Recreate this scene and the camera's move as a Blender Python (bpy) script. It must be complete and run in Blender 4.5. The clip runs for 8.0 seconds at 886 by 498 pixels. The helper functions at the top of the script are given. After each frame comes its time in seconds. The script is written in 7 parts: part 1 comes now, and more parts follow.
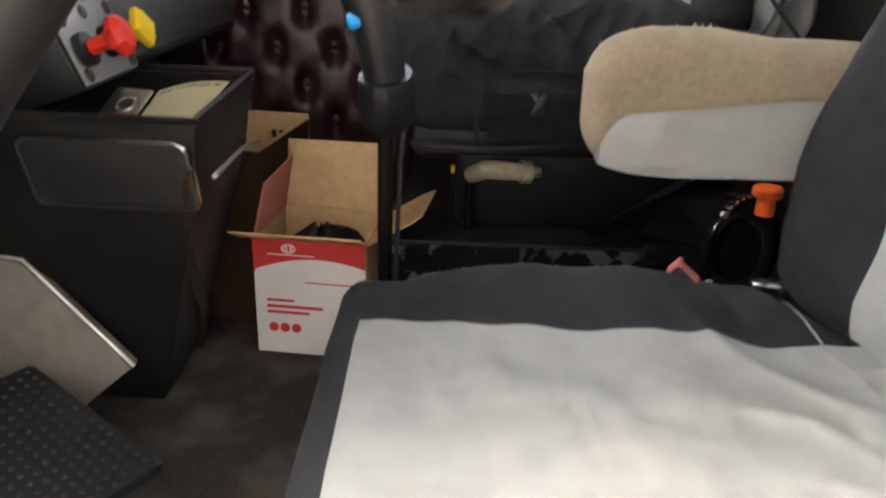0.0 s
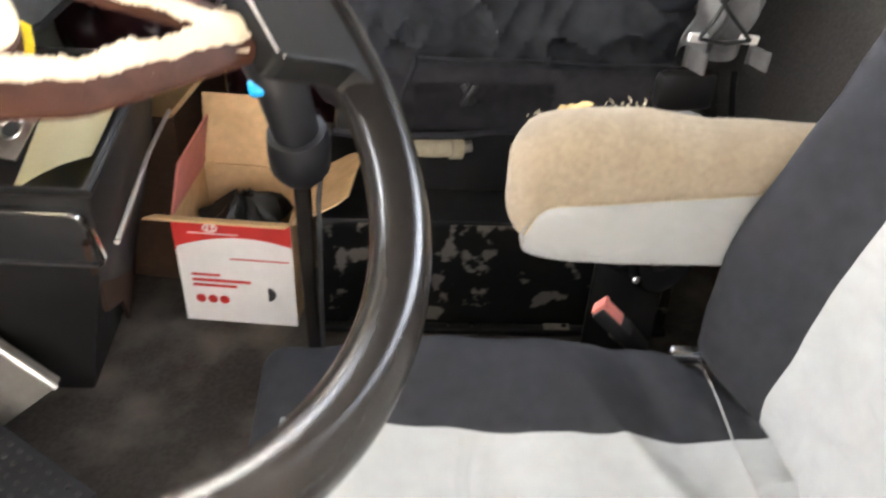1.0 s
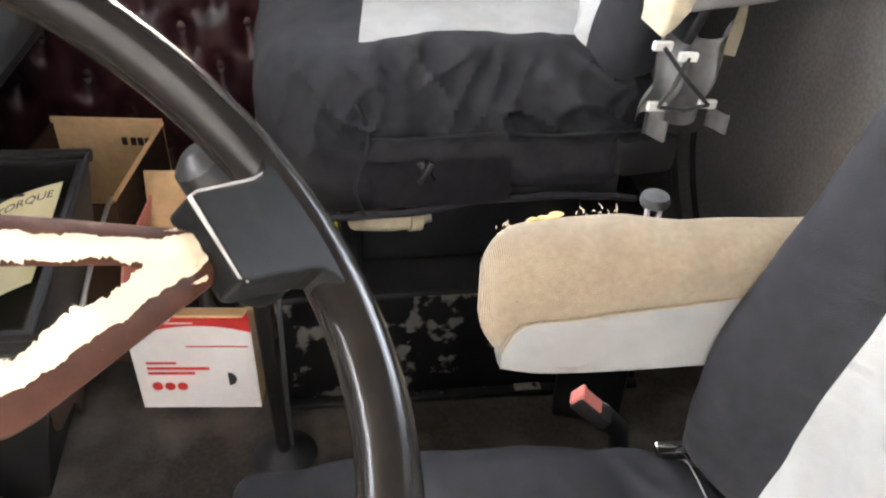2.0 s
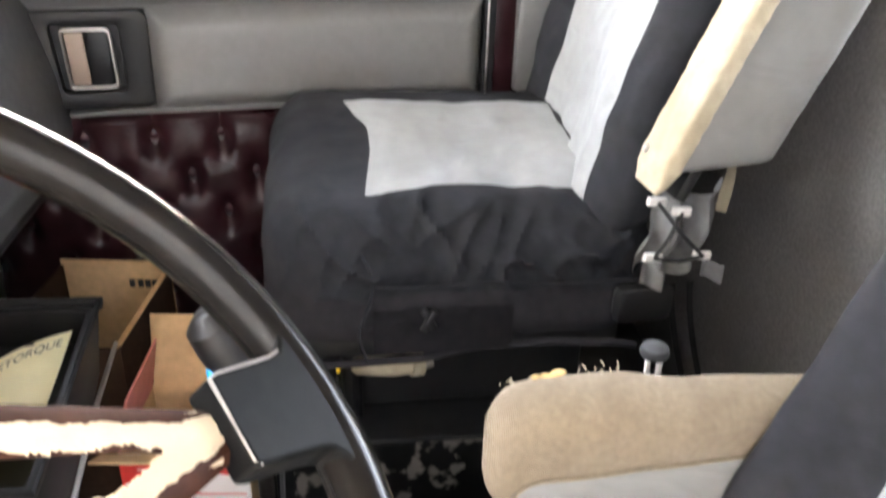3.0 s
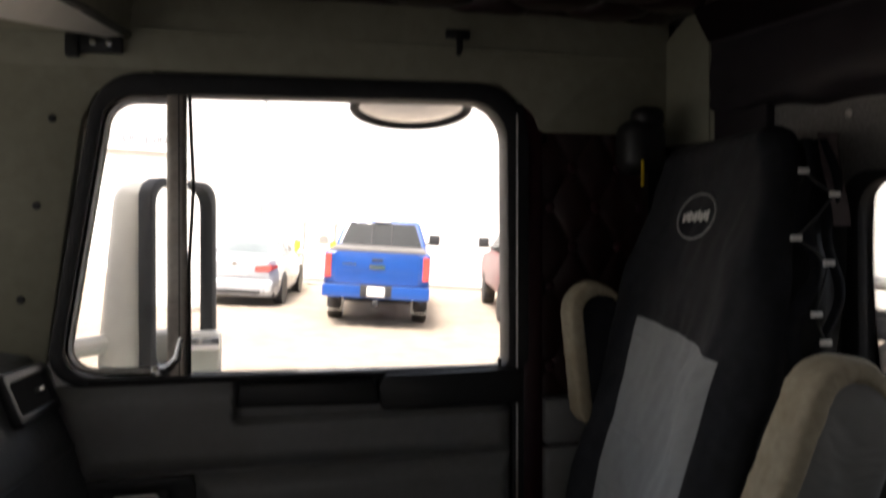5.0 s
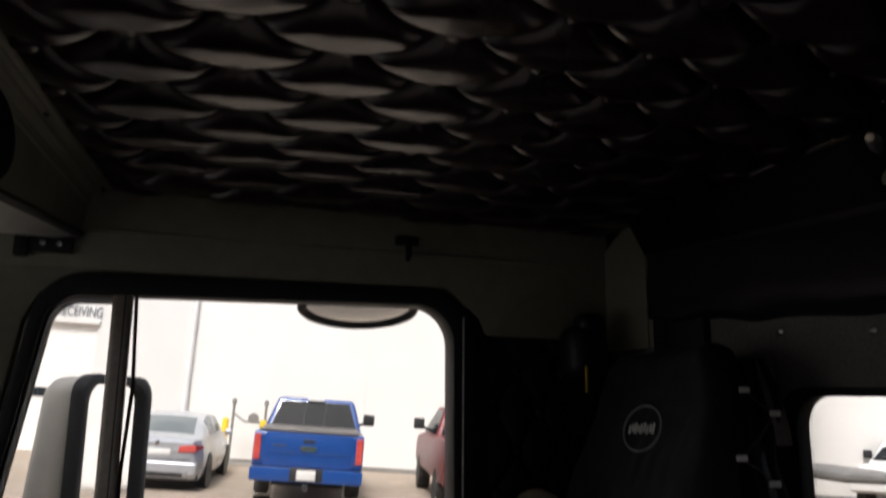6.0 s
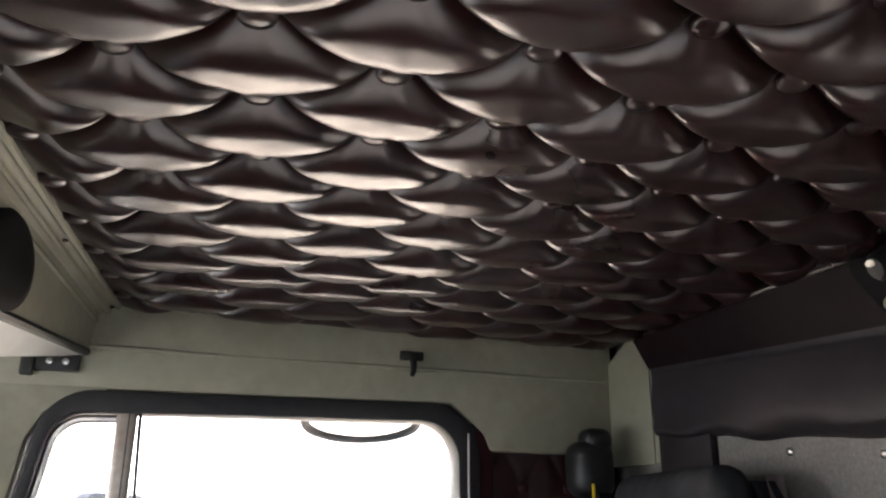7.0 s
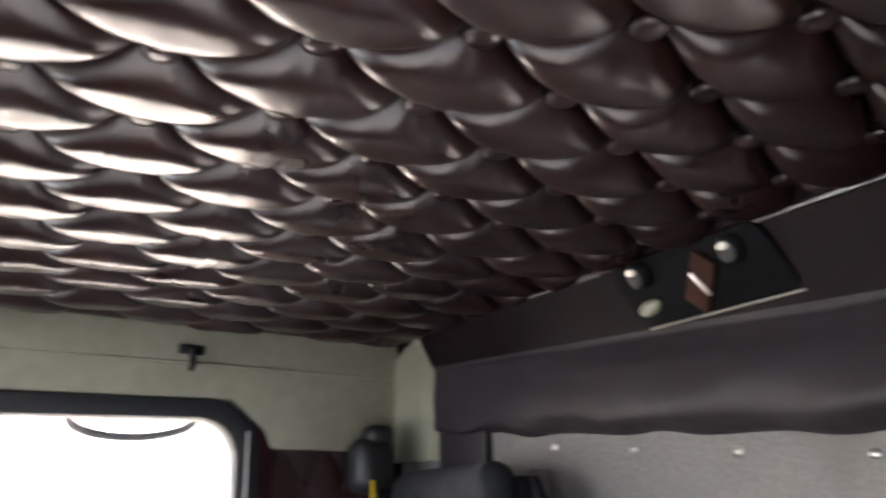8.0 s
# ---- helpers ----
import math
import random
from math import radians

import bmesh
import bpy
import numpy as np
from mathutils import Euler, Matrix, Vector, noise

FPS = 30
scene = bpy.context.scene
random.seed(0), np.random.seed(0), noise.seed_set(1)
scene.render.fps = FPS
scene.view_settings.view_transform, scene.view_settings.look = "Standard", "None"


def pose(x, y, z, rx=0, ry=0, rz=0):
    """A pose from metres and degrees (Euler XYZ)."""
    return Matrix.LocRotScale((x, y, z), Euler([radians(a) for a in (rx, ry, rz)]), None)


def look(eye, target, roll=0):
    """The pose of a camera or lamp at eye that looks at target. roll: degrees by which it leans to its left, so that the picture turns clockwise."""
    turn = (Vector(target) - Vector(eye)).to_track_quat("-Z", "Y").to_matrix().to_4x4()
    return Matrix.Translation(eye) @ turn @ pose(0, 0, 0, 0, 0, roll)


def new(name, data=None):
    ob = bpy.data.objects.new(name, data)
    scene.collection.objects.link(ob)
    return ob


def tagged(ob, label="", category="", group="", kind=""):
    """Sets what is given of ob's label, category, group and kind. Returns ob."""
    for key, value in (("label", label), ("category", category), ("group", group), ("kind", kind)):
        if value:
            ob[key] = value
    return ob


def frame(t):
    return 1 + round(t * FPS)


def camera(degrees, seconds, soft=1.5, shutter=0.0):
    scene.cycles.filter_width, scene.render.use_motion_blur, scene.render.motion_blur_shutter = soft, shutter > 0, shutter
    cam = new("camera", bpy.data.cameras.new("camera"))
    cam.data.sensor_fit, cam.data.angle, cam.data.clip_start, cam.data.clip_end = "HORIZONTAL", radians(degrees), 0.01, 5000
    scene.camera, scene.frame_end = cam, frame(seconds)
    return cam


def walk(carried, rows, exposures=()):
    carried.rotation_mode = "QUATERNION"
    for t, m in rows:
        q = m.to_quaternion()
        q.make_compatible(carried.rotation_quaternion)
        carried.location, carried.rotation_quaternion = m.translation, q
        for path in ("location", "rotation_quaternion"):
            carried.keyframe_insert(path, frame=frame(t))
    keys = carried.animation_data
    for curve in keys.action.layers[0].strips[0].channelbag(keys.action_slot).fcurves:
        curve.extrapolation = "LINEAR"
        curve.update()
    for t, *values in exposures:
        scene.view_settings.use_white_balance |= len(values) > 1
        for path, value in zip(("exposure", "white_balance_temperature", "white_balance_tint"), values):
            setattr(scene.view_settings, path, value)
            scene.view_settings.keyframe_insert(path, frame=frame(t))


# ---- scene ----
cam = camera(56.9, 8.0, soft=2.1, shutter=0.5)
PATH = [
    (0, (0.05, -0.071, 0.692), (0.253, 1.773, -0.026), 1.6),
    (0.2, (0.062, -0.048, 0.773), (0.269, 1.762, -0.051), 0.3),
    (0.3, (0.067, -0.024, 0.797), (0.264, 1.772, -0.061), 1.4),
    (0.5, (0.073, 0.027, 0.847), (0.269, 1.725, -0.168), 0.9),
    (1, (0.089, 0.094, 0.941), (0.409, 1.69, -0.222), 3.1),
    (1.2, (0.078, 0.13, 0.971), (0.448, 1.702, -0.21), 3.7),
    (2.3, (0.092, 0.198, 1.02), (0.539, 1.776, -0.123), 1.5),
    (2.5, (0.091, 0.197, 1.026), (0.542, 1.813, -0.062), 1.6),
    (3, (0.082, 0.197, 1.052), (0.555, 1.915, 0.143), 1.8),
    (3.5, (0.065, 0.196, 1.078), (0.555, 2.012, 0.399), 1.5),
    (4, (0.046, 0.199, 1.119), (0.559, 2.072, 0.641), 1.7),
    (4.3, (0.04, 0.19, 1.139), (0.552, 2.088, 0.771), 1.5),
    (4.5, (0.043, 0.185, 1.157), (0.542, 2.1, 0.867), 0.7),
    (4.7, (0.035, 0.172, 1.168), (0.531, 2.102, 0.993), 0.5),
    (5.8, (0.004, 0.155, 1.227), (0.591, 2.037, 1.564), 0.5),
    (6, (-0.003, 0.154, 1.234), (0.631, 2.005, 1.651), 0.6),
    (6.5, (-0.026, 0.143, 1.259), (0.585, 1.954, 1.847), -0.1),
    (7, (-0.039, 0.139, 1.268), (0.595, 1.924, 1.908), 0.4),
    (7.5, (-0.037, 0.139, 1.269), (0.72, 1.874, 1.914), -0.1),
    (8, (-0.004, 0.133, 1.274), (1.047, 1.715, 1.898), -1.2),
]
walk(cam, [(t, look(eye, target, roll)) for t, eye, target, roll in PATH],
     exposures=[(0, 5.9, 7200, 10), (0.5, 6.5, 7100, 10), (1.0, 6.88, 7000, 10), (2.5, 6.82, 6900, 11), (3.5, 6.4, 6800, 12), (4.1, 5.05, 6800, 12), (4.7, 3.4, 6800, 12), (5.8, 0.8, 6400, 11), (6.1, 1.4, 6400, 11), (6.6, 4.55, 6300, 11), (7.2, 4.95, 6100, 10), (8, 5.6, 5950, 10)])

# ---- light ----
world = bpy.data.worlds.new("sky")
scene.world = world
world.use_nodes = True
wn, wl = world.node_tree.nodes, world.node_tree.links
sky = wn.new("ShaderNodeTexSky")
sky.sky_type, sky.sun_disc = 'NISHITA', False
sky.sun_elevation, sky.sun_rotation = radians(55), radians(206)
sky.air_density, sky.dust_density, sky.ozone_density = 1.0, 6.0, 1.0
hue = wn.new("ShaderNodeHueSaturation")
hue.inputs["Saturation"].default_value = 0.5
wl.new(sky.outputs[0], hue.inputs["Color"])
wl.new(hue.outputs[0], wn["Background"].inputs[0])
wn["Background"].inputs[1].default_value = 0.10

sun_data = bpy.data.lights.new("sun", 'SUN')
sun_data.energy, sun_data.angle, sun_data.color = 1.5, radians(14), (1.0, 0.97, 0.94)
sun = new("sun", sun_data)
sun.matrix_world = look((-4, -8, 12.7), (0, 0, 0))

# fill lamp added in the windscreen opening, on top of the sky's own light
screen_data = bpy.data.lights.new("windscreen_fill_lamp", 'AREA')
screen_data.shape, screen_data.size, screen_data.size_y, screen_data.energy, screen_data.color = 'RECTANGLE', 1.22, 0.48, 0.19, (1.0, 0.98, 0.95)
screen_light = new("windscreen_fill_lamp", screen_data)
screen_light.matrix_world = look((-0.735, 1.075, 1.24), (0.265, 0.934, 1.24))

# ---- materials ----
def mat(name, color, rough=0.6, metal=0.0, var=0.25, scale=30.0, bump=0.15, bscale=200.0, dist=0.002,
        tint=None, stain=0.25, stain_scale=4.0, spec=0.5, sheen=0.0, wave=0.0, coat=0.0, wrinkle=0.0, wscale=14.0):
    """A surface with grain, stains at a second scale, and fine relief, in metres."""
    m = bpy.data.materials.new(name)
    m.use_nodes = True
    n, l = m.node_tree.nodes, m.node_tree.links
    b = n["Principled BSDF"]
    b.inputs["Roughness"].default_value, b.inputs["Metallic"].default_value = rough, metal
    b.inputs["Specular IOR Level"].default_value = spec
    b.inputs["Sheen Weight"].default_value = sheen
    b.inputs["Coat Weight"].default_value = coat
    tc = n.new("ShaderNodeTexCoord")
    n1 = n.new("ShaderNodeTexNoise")
    n1.inputs["Scale"].default_value, n1.inputs["Detail"].default_value = scale, 6
    n2 = n.new("ShaderNodeTexNoise")
    n2.inputs["Scale"].default_value, n2.inputs["Detail"].default_value = stain_scale, 4
    for q in (n1, n2):
        l.new(tc.outputs["Object"], q.inputs["Vector"])
    r1 = n.new("ShaderNodeValToRGB")
    dark = [c * (1 - var) for c in color]
    light = [min(1, c * (1 + var)) for c in color]
    r1.color_ramp.elements[0].position, r1.color_ramp.elements[1].position = 0.3, 0.7
    r1.color_ramp.elements[0].color, r1.color_ramp.elements[1].color = (*dark, 1), (*light, 1)
    l.new(n1.outputs["Fac"], r1.inputs["Fac"])
    r2 = n.new("ShaderNodeValToRGB")
    r2.color_ramp.elements[0].position, r2.color_ramp.elements[1].position = 0.45, 0.75
    r2.color_ramp.elements[0].color, r2.color_ramp.elements[1].color = (0, 0, 0, 1), (stain, stain, stain, 1)
    l.new(n2.outputs["Fac"], r2.inputs["Fac"])
    mx = n.new("ShaderNodeMix")
    mx.data_type = 'RGBA'
    l.new(r2.outputs["Color"], mx.inputs["Factor"])
    l.new(r1.outputs["Color"], mx.inputs[6])
    mx.inputs[7].default_value = (*(tint or [c * 0.5 for c in color]), 1)
    l.new(mx.outputs[2], b.inputs["Base Color"])
    ma = n.new("ShaderNodeMapRange")
    ma.inputs["To Min"].default_value, ma.inputs["To Max"].default_value = max(0.02, rough - 0.08), min(1, rough + 0.08)
    l.new(n2.outputs["Fac"], ma.inputs["Value"])
    l.new(ma.outputs[0], b.inputs["Roughness"])
    if bump:
        n3 = n.new("ShaderNodeTexNoise")
        n3.inputs["Scale"].default_value, n3.inputs["Detail"].default_value = bscale, 3
        l.new(tc.outputs["Object"], n3.inputs["Vector"])
        bp = n.new("ShaderNodeBump")
        bp.inputs["Strength"].default_value, bp.inputs["Distance"].default_value = bump, dist
        if wave:
            wv = n.new("ShaderNodeTexWave")
            wv.inputs["Scale"].default_value, wv.inputs["Distortion"].default_value = wave, 1.5
            l.new(tc.outputs["Object"], wv.inputs["Vector"])
            ad = n.new("ShaderNodeMath")
            l.new(wv.outputs["Fac"], ad.inputs[0])
            l.new(n3.outputs["Fac"], ad.inputs[1])
            l.new(ad.outputs[0], bp.inputs["Height"])
        else:
            l.new(n3.outputs["Fac"], bp.inputs["Height"])
        if wrinkle:     # soft folds, long one way
            mp = n.new("ShaderNodeMapping")
            mp.inputs["Scale"].default_value = (1.0, 0.55, 1.6)
            mp.inputs["Rotation"].default_value = (0.3, 0.5, 0.7)
            l.new(tc.outputs["Object"], mp.inputs["Vector"])
            n4 = n.new("ShaderNodeTexNoise")
            n4.inputs["Scale"].default_value, n4.inputs["Detail"].default_value, n4.inputs["Distortion"].default_value = wscale, 2, 0.8
            l.new(mp.outputs[0], n4.inputs["Vector"])
            b2 = n.new("ShaderNodeBump")
            b2.inputs["Strength"].default_value, b2.inputs["Distance"].default_value = 0.6, wrinkle
            l.new(n4.outputs["Fac"], b2.inputs["Height"])
            l.new(b2.outputs[0], bp.inputs["Normal"])
        l.new(bp.outputs[0], b.inputs["Normal"])
    return m


def glass_mat(name, color=(1, 1, 1), rough=0.0):
    """A thin clear pane: mostly see-through, with the gloss of glass."""
    m = bpy.data.materials.new(name)
    m.use_nodes = True
    n, l = m.node_tree.nodes, m.node_tree.links
    n.remove(n["Principled BSDF"])
    t, g, mx, fr = (n.new("ShaderNodeBsdfTransparent"), n.new("ShaderNodeBsdfGlossy"), n.new("ShaderNodeMixShader"), n.new("ShaderNodeFresnel"))
    t.inputs[0].default_value = (*color, 1)
    g.inputs["Roughness"].default_value = rough
    fr.inputs[0].default_value = 1.35
    l.new(fr.outputs[0], mx.inputs[0]); l.new(t.outputs[0], mx.inputs[1]); l.new(g.outputs[0], mx.inputs[2])
    l.new(mx.outputs[0], n["Material Output"].inputs[0])
    return m


M = dict(
    floor_carpet=mat("floor_carpet", (0.11, 0.098, 0.086), 0.95, var=0.22, scale=160, bump=0.8, bscale=520, dist=0.003, tint=(0.3, 0.265, 0.23), stain=0.9, stain_scale=8, spec=0.1),
    wall_carpet=mat("wall_carpet", (0.217, 0.209, 0.2), 0.95, var=0.16, scale=160, bump=0.5, bscale=600, dist=0.002, tint=(0.14, 0.13, 0.118), stain=0.5, stain_scale=6, spec=0.1),
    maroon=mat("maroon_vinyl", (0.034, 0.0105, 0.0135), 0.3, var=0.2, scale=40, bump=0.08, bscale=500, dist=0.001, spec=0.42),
    band_grey_maroon=mat("band_grey_maroon", (0.019, 0.0145, 0.0185), 0.62, var=0.12, scale=30, bump=0.15, bscale=500, dist=0.001, tint=(0.042, 0.036, 0.042), stain=0.4, stain_scale=3),
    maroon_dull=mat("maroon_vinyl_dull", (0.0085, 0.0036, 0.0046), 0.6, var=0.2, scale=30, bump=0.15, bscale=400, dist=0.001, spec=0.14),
    tuft=mat("tufted_vinyl", (0.022, 0.0068, 0.006), 0.29, var=0.25, scale=25, bump=0.1, bscale=300, dist=0.001, spec=0.8),
    door_grey=mat("door_vinyl", (0.185, 0.185, 0.185), 0.34, var=0.05, scale=60, bump=0.1, bscale=700, dist=0.0008, tint=(0.145, 0.14, 0.13), stain=0.5, stain_scale=5),
    dash_grey=mat("dash_plastic", (0.085, 0.087, 0.09), 0.5, var=0.15, scale=60, bump=0.3, bscale=800, dist=0.0008),
    black_plastic=mat("black_plastic", (0.016, 0.016, 0.0165), 0.45, var=0.2, scale=50, bump=0.2, bscale=500, dist=0.0008),
    satin_black=mat("satin_black", (0.013, 0.0115, 0.0104), 0.22, spec=0.25, coat=0.0, var=0.1, scale=60, bump=0.04, bscale=300, dist=0.0004, tint=(0.03, 0.025, 0.02), stain=0.06, stain_scale=90),
    cover_plastic=mat("spoke_cover_plastic", (0.0075, 0.0075, 0.0075), 0.42, spec=0.07, var=0.15, scale=80, bump=0.1, bscale=400, dist=0.0006, tint=(0.02, 0.02, 0.019), stain=0.25, stain_scale=60),
    console=mat("console_black", (0.0105, 0.0099, 0.0096), 0.5, spec=0.16, var=0.15, scale=60, bump=0.25, bscale=600, dist=0.0007, tint=(0.03, 0.028, 0.026), stain=0.5, stain_scale=6),
    rubber=mat("rubber", (0.02, 0.02, 0.0215), 0.6, var=0.2, scale=50, bump=0.2, bscale=300, dist=0.001),
    cover_black=mat("cover_black", (0.0195, 0.0203, 0.0238), 0.8, var=0.18, scale=50, bump=0.5, bscale=900, dist=0.0012, tint=(0.028, 0.029, 0.034), stain=0.4, stain_scale=7, sheen=0.02, spec=0.15, wrinkle=0.011, wscale=9),
    cover_grey=mat("cover_grey", (0.298, 0.31, 0.31), 0.85, var=0.06, scale=40, bump=0.5, bscale=900, dist=0.0012, tint=(0.245, 0.254, 0.252), stain=0.4, stain_scale=7, sheen=0.1, spec=0.3, wrinkle=0.012),
    strap_grey=mat("cloth_grey", (0.3, 0.3, 0.3), 0.85, var=0.15, scale=60, bump=0.4, bscale=800, dist=0.001),
    tan=mat("corduroy_tan", (0.3, 0.235, 0.155), 0.95, var=0.14, scale=140, bump=0.8, bscale=500, dist=0.002, tint=(0.2, 0.15, 0.095), stain=0.6, stain_scale=25, spec=0.1, wave=190, sheen=0.2),
    foam=mat("yellow_foam", (0.5, 0.36, 0.16), 0.95, var=0.3, scale=120, bump=0.8, bscale=300, dist=0.003, spec=0.1),
    thread=mat("thread", (0.6, 0.52, 0.38), 0.9, bump=0),
    arm_grey=mat("armrest_grey", (0.22, 0.22, 0.213), 0.4, var=0.06, scale=30, bump=0.2, bscale=700, dist=0.0008, tint=(0.23, 0.225, 0.21), stain=0.4, wrinkle=0.012, wscale=10, stain_scale=9),
    cream=mat("cream_fabric", (0.40, 0.35, 0.255), 0.9, var=0.12, scale=60, bump=0.5, bscale=500, dist=0.0015, tint=(0.3, 0.235, 0.145), stain=0.7, stain_scale=11, spec=0.2),
    olive=mat("olive_panel", (0.31, 0.30, 0.225), 0.55, var=0.08, scale=40, bump=0.15, bscale=500, dist=0.0008, tint=(0.2, 0.19, 0.13), stain=0.5, stain_scale=4),
    cream_panel=mat("cream_panel", (0.29, 0.285, 0.21), 0.55, var=0.06, scale=40, bump=0.1, bscale=500, dist=0.0008),
    chrome=mat("chrome", (0.75, 0.75, 0.75), 0.12, 1.0, var=0.05, scale=50, bump=0.03, bscale=200, dist=0.0005),
    steel=mat("brushed_steel", (0.62, 0.6, 0.57), 0.32, 1.0, var=0.15, scale=90, bump=0.08, bscale=300, dist=0.0005, tint=(0.3, 0.22, 0.16), stain=0.4, stain_scale=12),
    grey_metal=mat("grey_metal", (0.25, 0.225, 0.195), 0.45, 0.3, var=0.15, scale=40, bump=0.1, bscale=300, dist=0.0006, tint=(0.2, 0.19, 0.17), stain=0.6, stain_scale=8),
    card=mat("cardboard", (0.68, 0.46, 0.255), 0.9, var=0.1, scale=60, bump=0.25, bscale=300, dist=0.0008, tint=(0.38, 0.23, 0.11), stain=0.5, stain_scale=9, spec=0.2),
    # dark brown; shade on the box's walls is put into this colour
    card_dark=mat("cardboard_dark_shade", (0.05, 0.027, 0.016), 0.9, var=0.15, scale=60, bump=0.25, bscale=300, dist=0.0008, spec=0.2),
    box_white=mat("box_white", (0.78, 0.75, 0.73), 0.5, var=0.03, scale=40, bump=0.1, bscale=400, dist=0.0005, tint=(0.6, 0.56, 0.52), stain=0.35, stain_scale=9),
    box_red=mat("box_red", (0.62, 0.035, 0.03), 0.5, var=0.06, scale=40, bump=0.1, bscale=400, dist=0.0005),
    pink=mat("faded_pink", (0.6, 0.2, 0.17), 0.6, var=0.1, bump=0.1),
    red=mat("red_plastic", (0.7, 0.03, 0.015), 0.35, var=0.08, bump=0.05),
    yellow=mat("yellow_plastic", (0.8, 0.55, 0.03), 0.4, var=0.08, bump=0.05),
    orange=mat("orange_plastic", (0.8, 0.12, 0.02), 0.4, var=0.08, bump=0.05),
    blue=mat("blue_plastic", (0.0, 0.33, 0.75), 0.35, var=0.05, bump=0.05),
    paper=mat("yellow_paper", (0.8, 0.73, 0.46), 0.8, var=0.04, scale=30, bump=0.1, bscale=300, dist=0.0005),
    ink=mat("ink", (0.03, 0.03, 0.03), 0.7, bump=0),
    white=mat("white_plastic", (0.78, 0.77, 0.74), 0.4, var=0.04, bump=0.05),
    bag=mat("black_bag", (0.012, 0.012, 0.012), 0.3, var=0.2, bump=0.4, bscale=60, dist=0.004),
    brown=mat("spoke_brown", (0.045, 0.016, 0.009), 0.6, spec=0.18, var=0.25, scale=70, bump=0.3, bscale=300, dist=0.001),
    chip=mat("spoke_chipped", (0.6, 0.5, 0.36), 0.8, var=0.12, scale=60, bump=0.5, bscale=250, dist=0.001, tint=(0.55, 0.4, 0.24), stain=0.6, stain_scale=30),
    primer=mat("worn_primer", (0.3, 0.28, 0.26), 0.6, var=0.25, scale=60, bump=0.2, bscale=300, dist=0.0008),
    black_paint=mat("black_paint", (0.011, 0.011, 0.0115), 0.45, spec=0.3, var=0.3, scale=30, bump=0.15, bscale=200, dist=0.0008),
)
M["tuft"].node_tree.nodes["Principled BSDF"].inputs["IOR"].default_value = 1.65
M["recess"] = mat("recess_black", (0.009, 0.009, 0.01), 0.45, var=0.2, bump=0.15, bscale=500, dist=0.0006)
M["panel_black"] = mat("panel_black", (0.006, 0.006, 0.007), 0.7, var=0.2, bump=0.15, bscale=500, dist=0.0006, spec=0.08)
M["skirt_black"] = mat("skirt_black", (0.026, 0.0245, 0.028), 0.85, var=0.2, scale=60, bump=0.5, bscale=700, dist=0.0012, spec=0.2, wrinkle=0.01, wscale=9)
M["lever"] = mat("lever_beige", (0.42, 0.33, 0.27), 0.4, var=0.08, bump=0.05)
M["cab_paint"] = mat("teal_paint", (0.015, 0.25, 0.2), 0.3, var=0.05, bump=0, coat=0.5)
# lighter than the pedal's rubber: the dots' highlights are in this colour
M["dot_highlight"] = mat("rubber_dot_highlight", (0.042, 0.04, 0.038), 0.5, var=0.3, scale=80, bump=0.1)
M["worn_steel"] = mat("worn_stainless", (0.5, 0.46, 0.41), 0.38, 0.55, var=0.15, scale=90, bump=0.08, bscale=300, dist=0.0005, tint=(0.26, 0.17, 0.11), stain=0.5, stain_scale=9)
M["tank_black"] = mat("glossy_black", (0.007, 0.007, 0.008), 0.18, spec=0.5, var=0.15, bump=0.05, bscale=200, dist=0.0005)
M["lining"] = mat("pinkish_lining", (0.2, 0.165, 0.165), 0.9, var=0.15, scale=60, bump=0.4, bscale=600, dist=0.001, spec=0.2)
M["glass"] = glass_mat("window_glass")
M["mirror"] = mat("mirror_glass", (0.9, 0.9, 0.9), 0.02, 1.0, var=0.01, bump=0, stain=0.0)

# ---- building helpers ----
PHI = radians(-8.0)     # the cab's long axis against the passenger door


def cab(x, y, z=0.0, turn=None):
    """A pose on the cab's axes at a place in the world."""
    return Matrix.Translation((x, y, z)) @ Matrix.Rotation(PHI if turn is None else turn, 4, 'Z')


def thing(name, m=None, label="", category="", group="", kind=""):
    """An empty that carries a thing's parts; m is its pose."""
    ob = new(name)
    ob.empty_display_size = 0.05
    ob.matrix_world = m or Matrix.Identity(4)
    return tagged(ob, label, category, group, kind)


def mesh_of(name, bm, material, smooth=True):
    me = bpy.data.meshes.new(name)
    bm.normal_update()
    bm.to_mesh(me)
    bm.free()
    for m in (material if isinstance(material, (list, tuple)) else [material]):
        me.materials.append(m)
    if smooth:
        me.shade_smooth()
        me.set_sharp_from_angle(angle=radians(40))
    return me


def part(name, bm, material, parent, label="", smooth=True, m=None):
    """Links a bmesh, built in its thing's own coordinates, as one mesh under a thing or a part."""
    ob = new(name, mesh_of(name, bm, material, smooth))
    ob.parent = parent
    if m is not None:
        ob.matrix_local = m
    return tagged(ob, label)


def solid(name, bm, material, label="", category="", group="", kind="", smooth=True):
    ob = new(name, mesh_of(name, bm, material, smooth))
    return tagged(ob, label, category, group, kind)


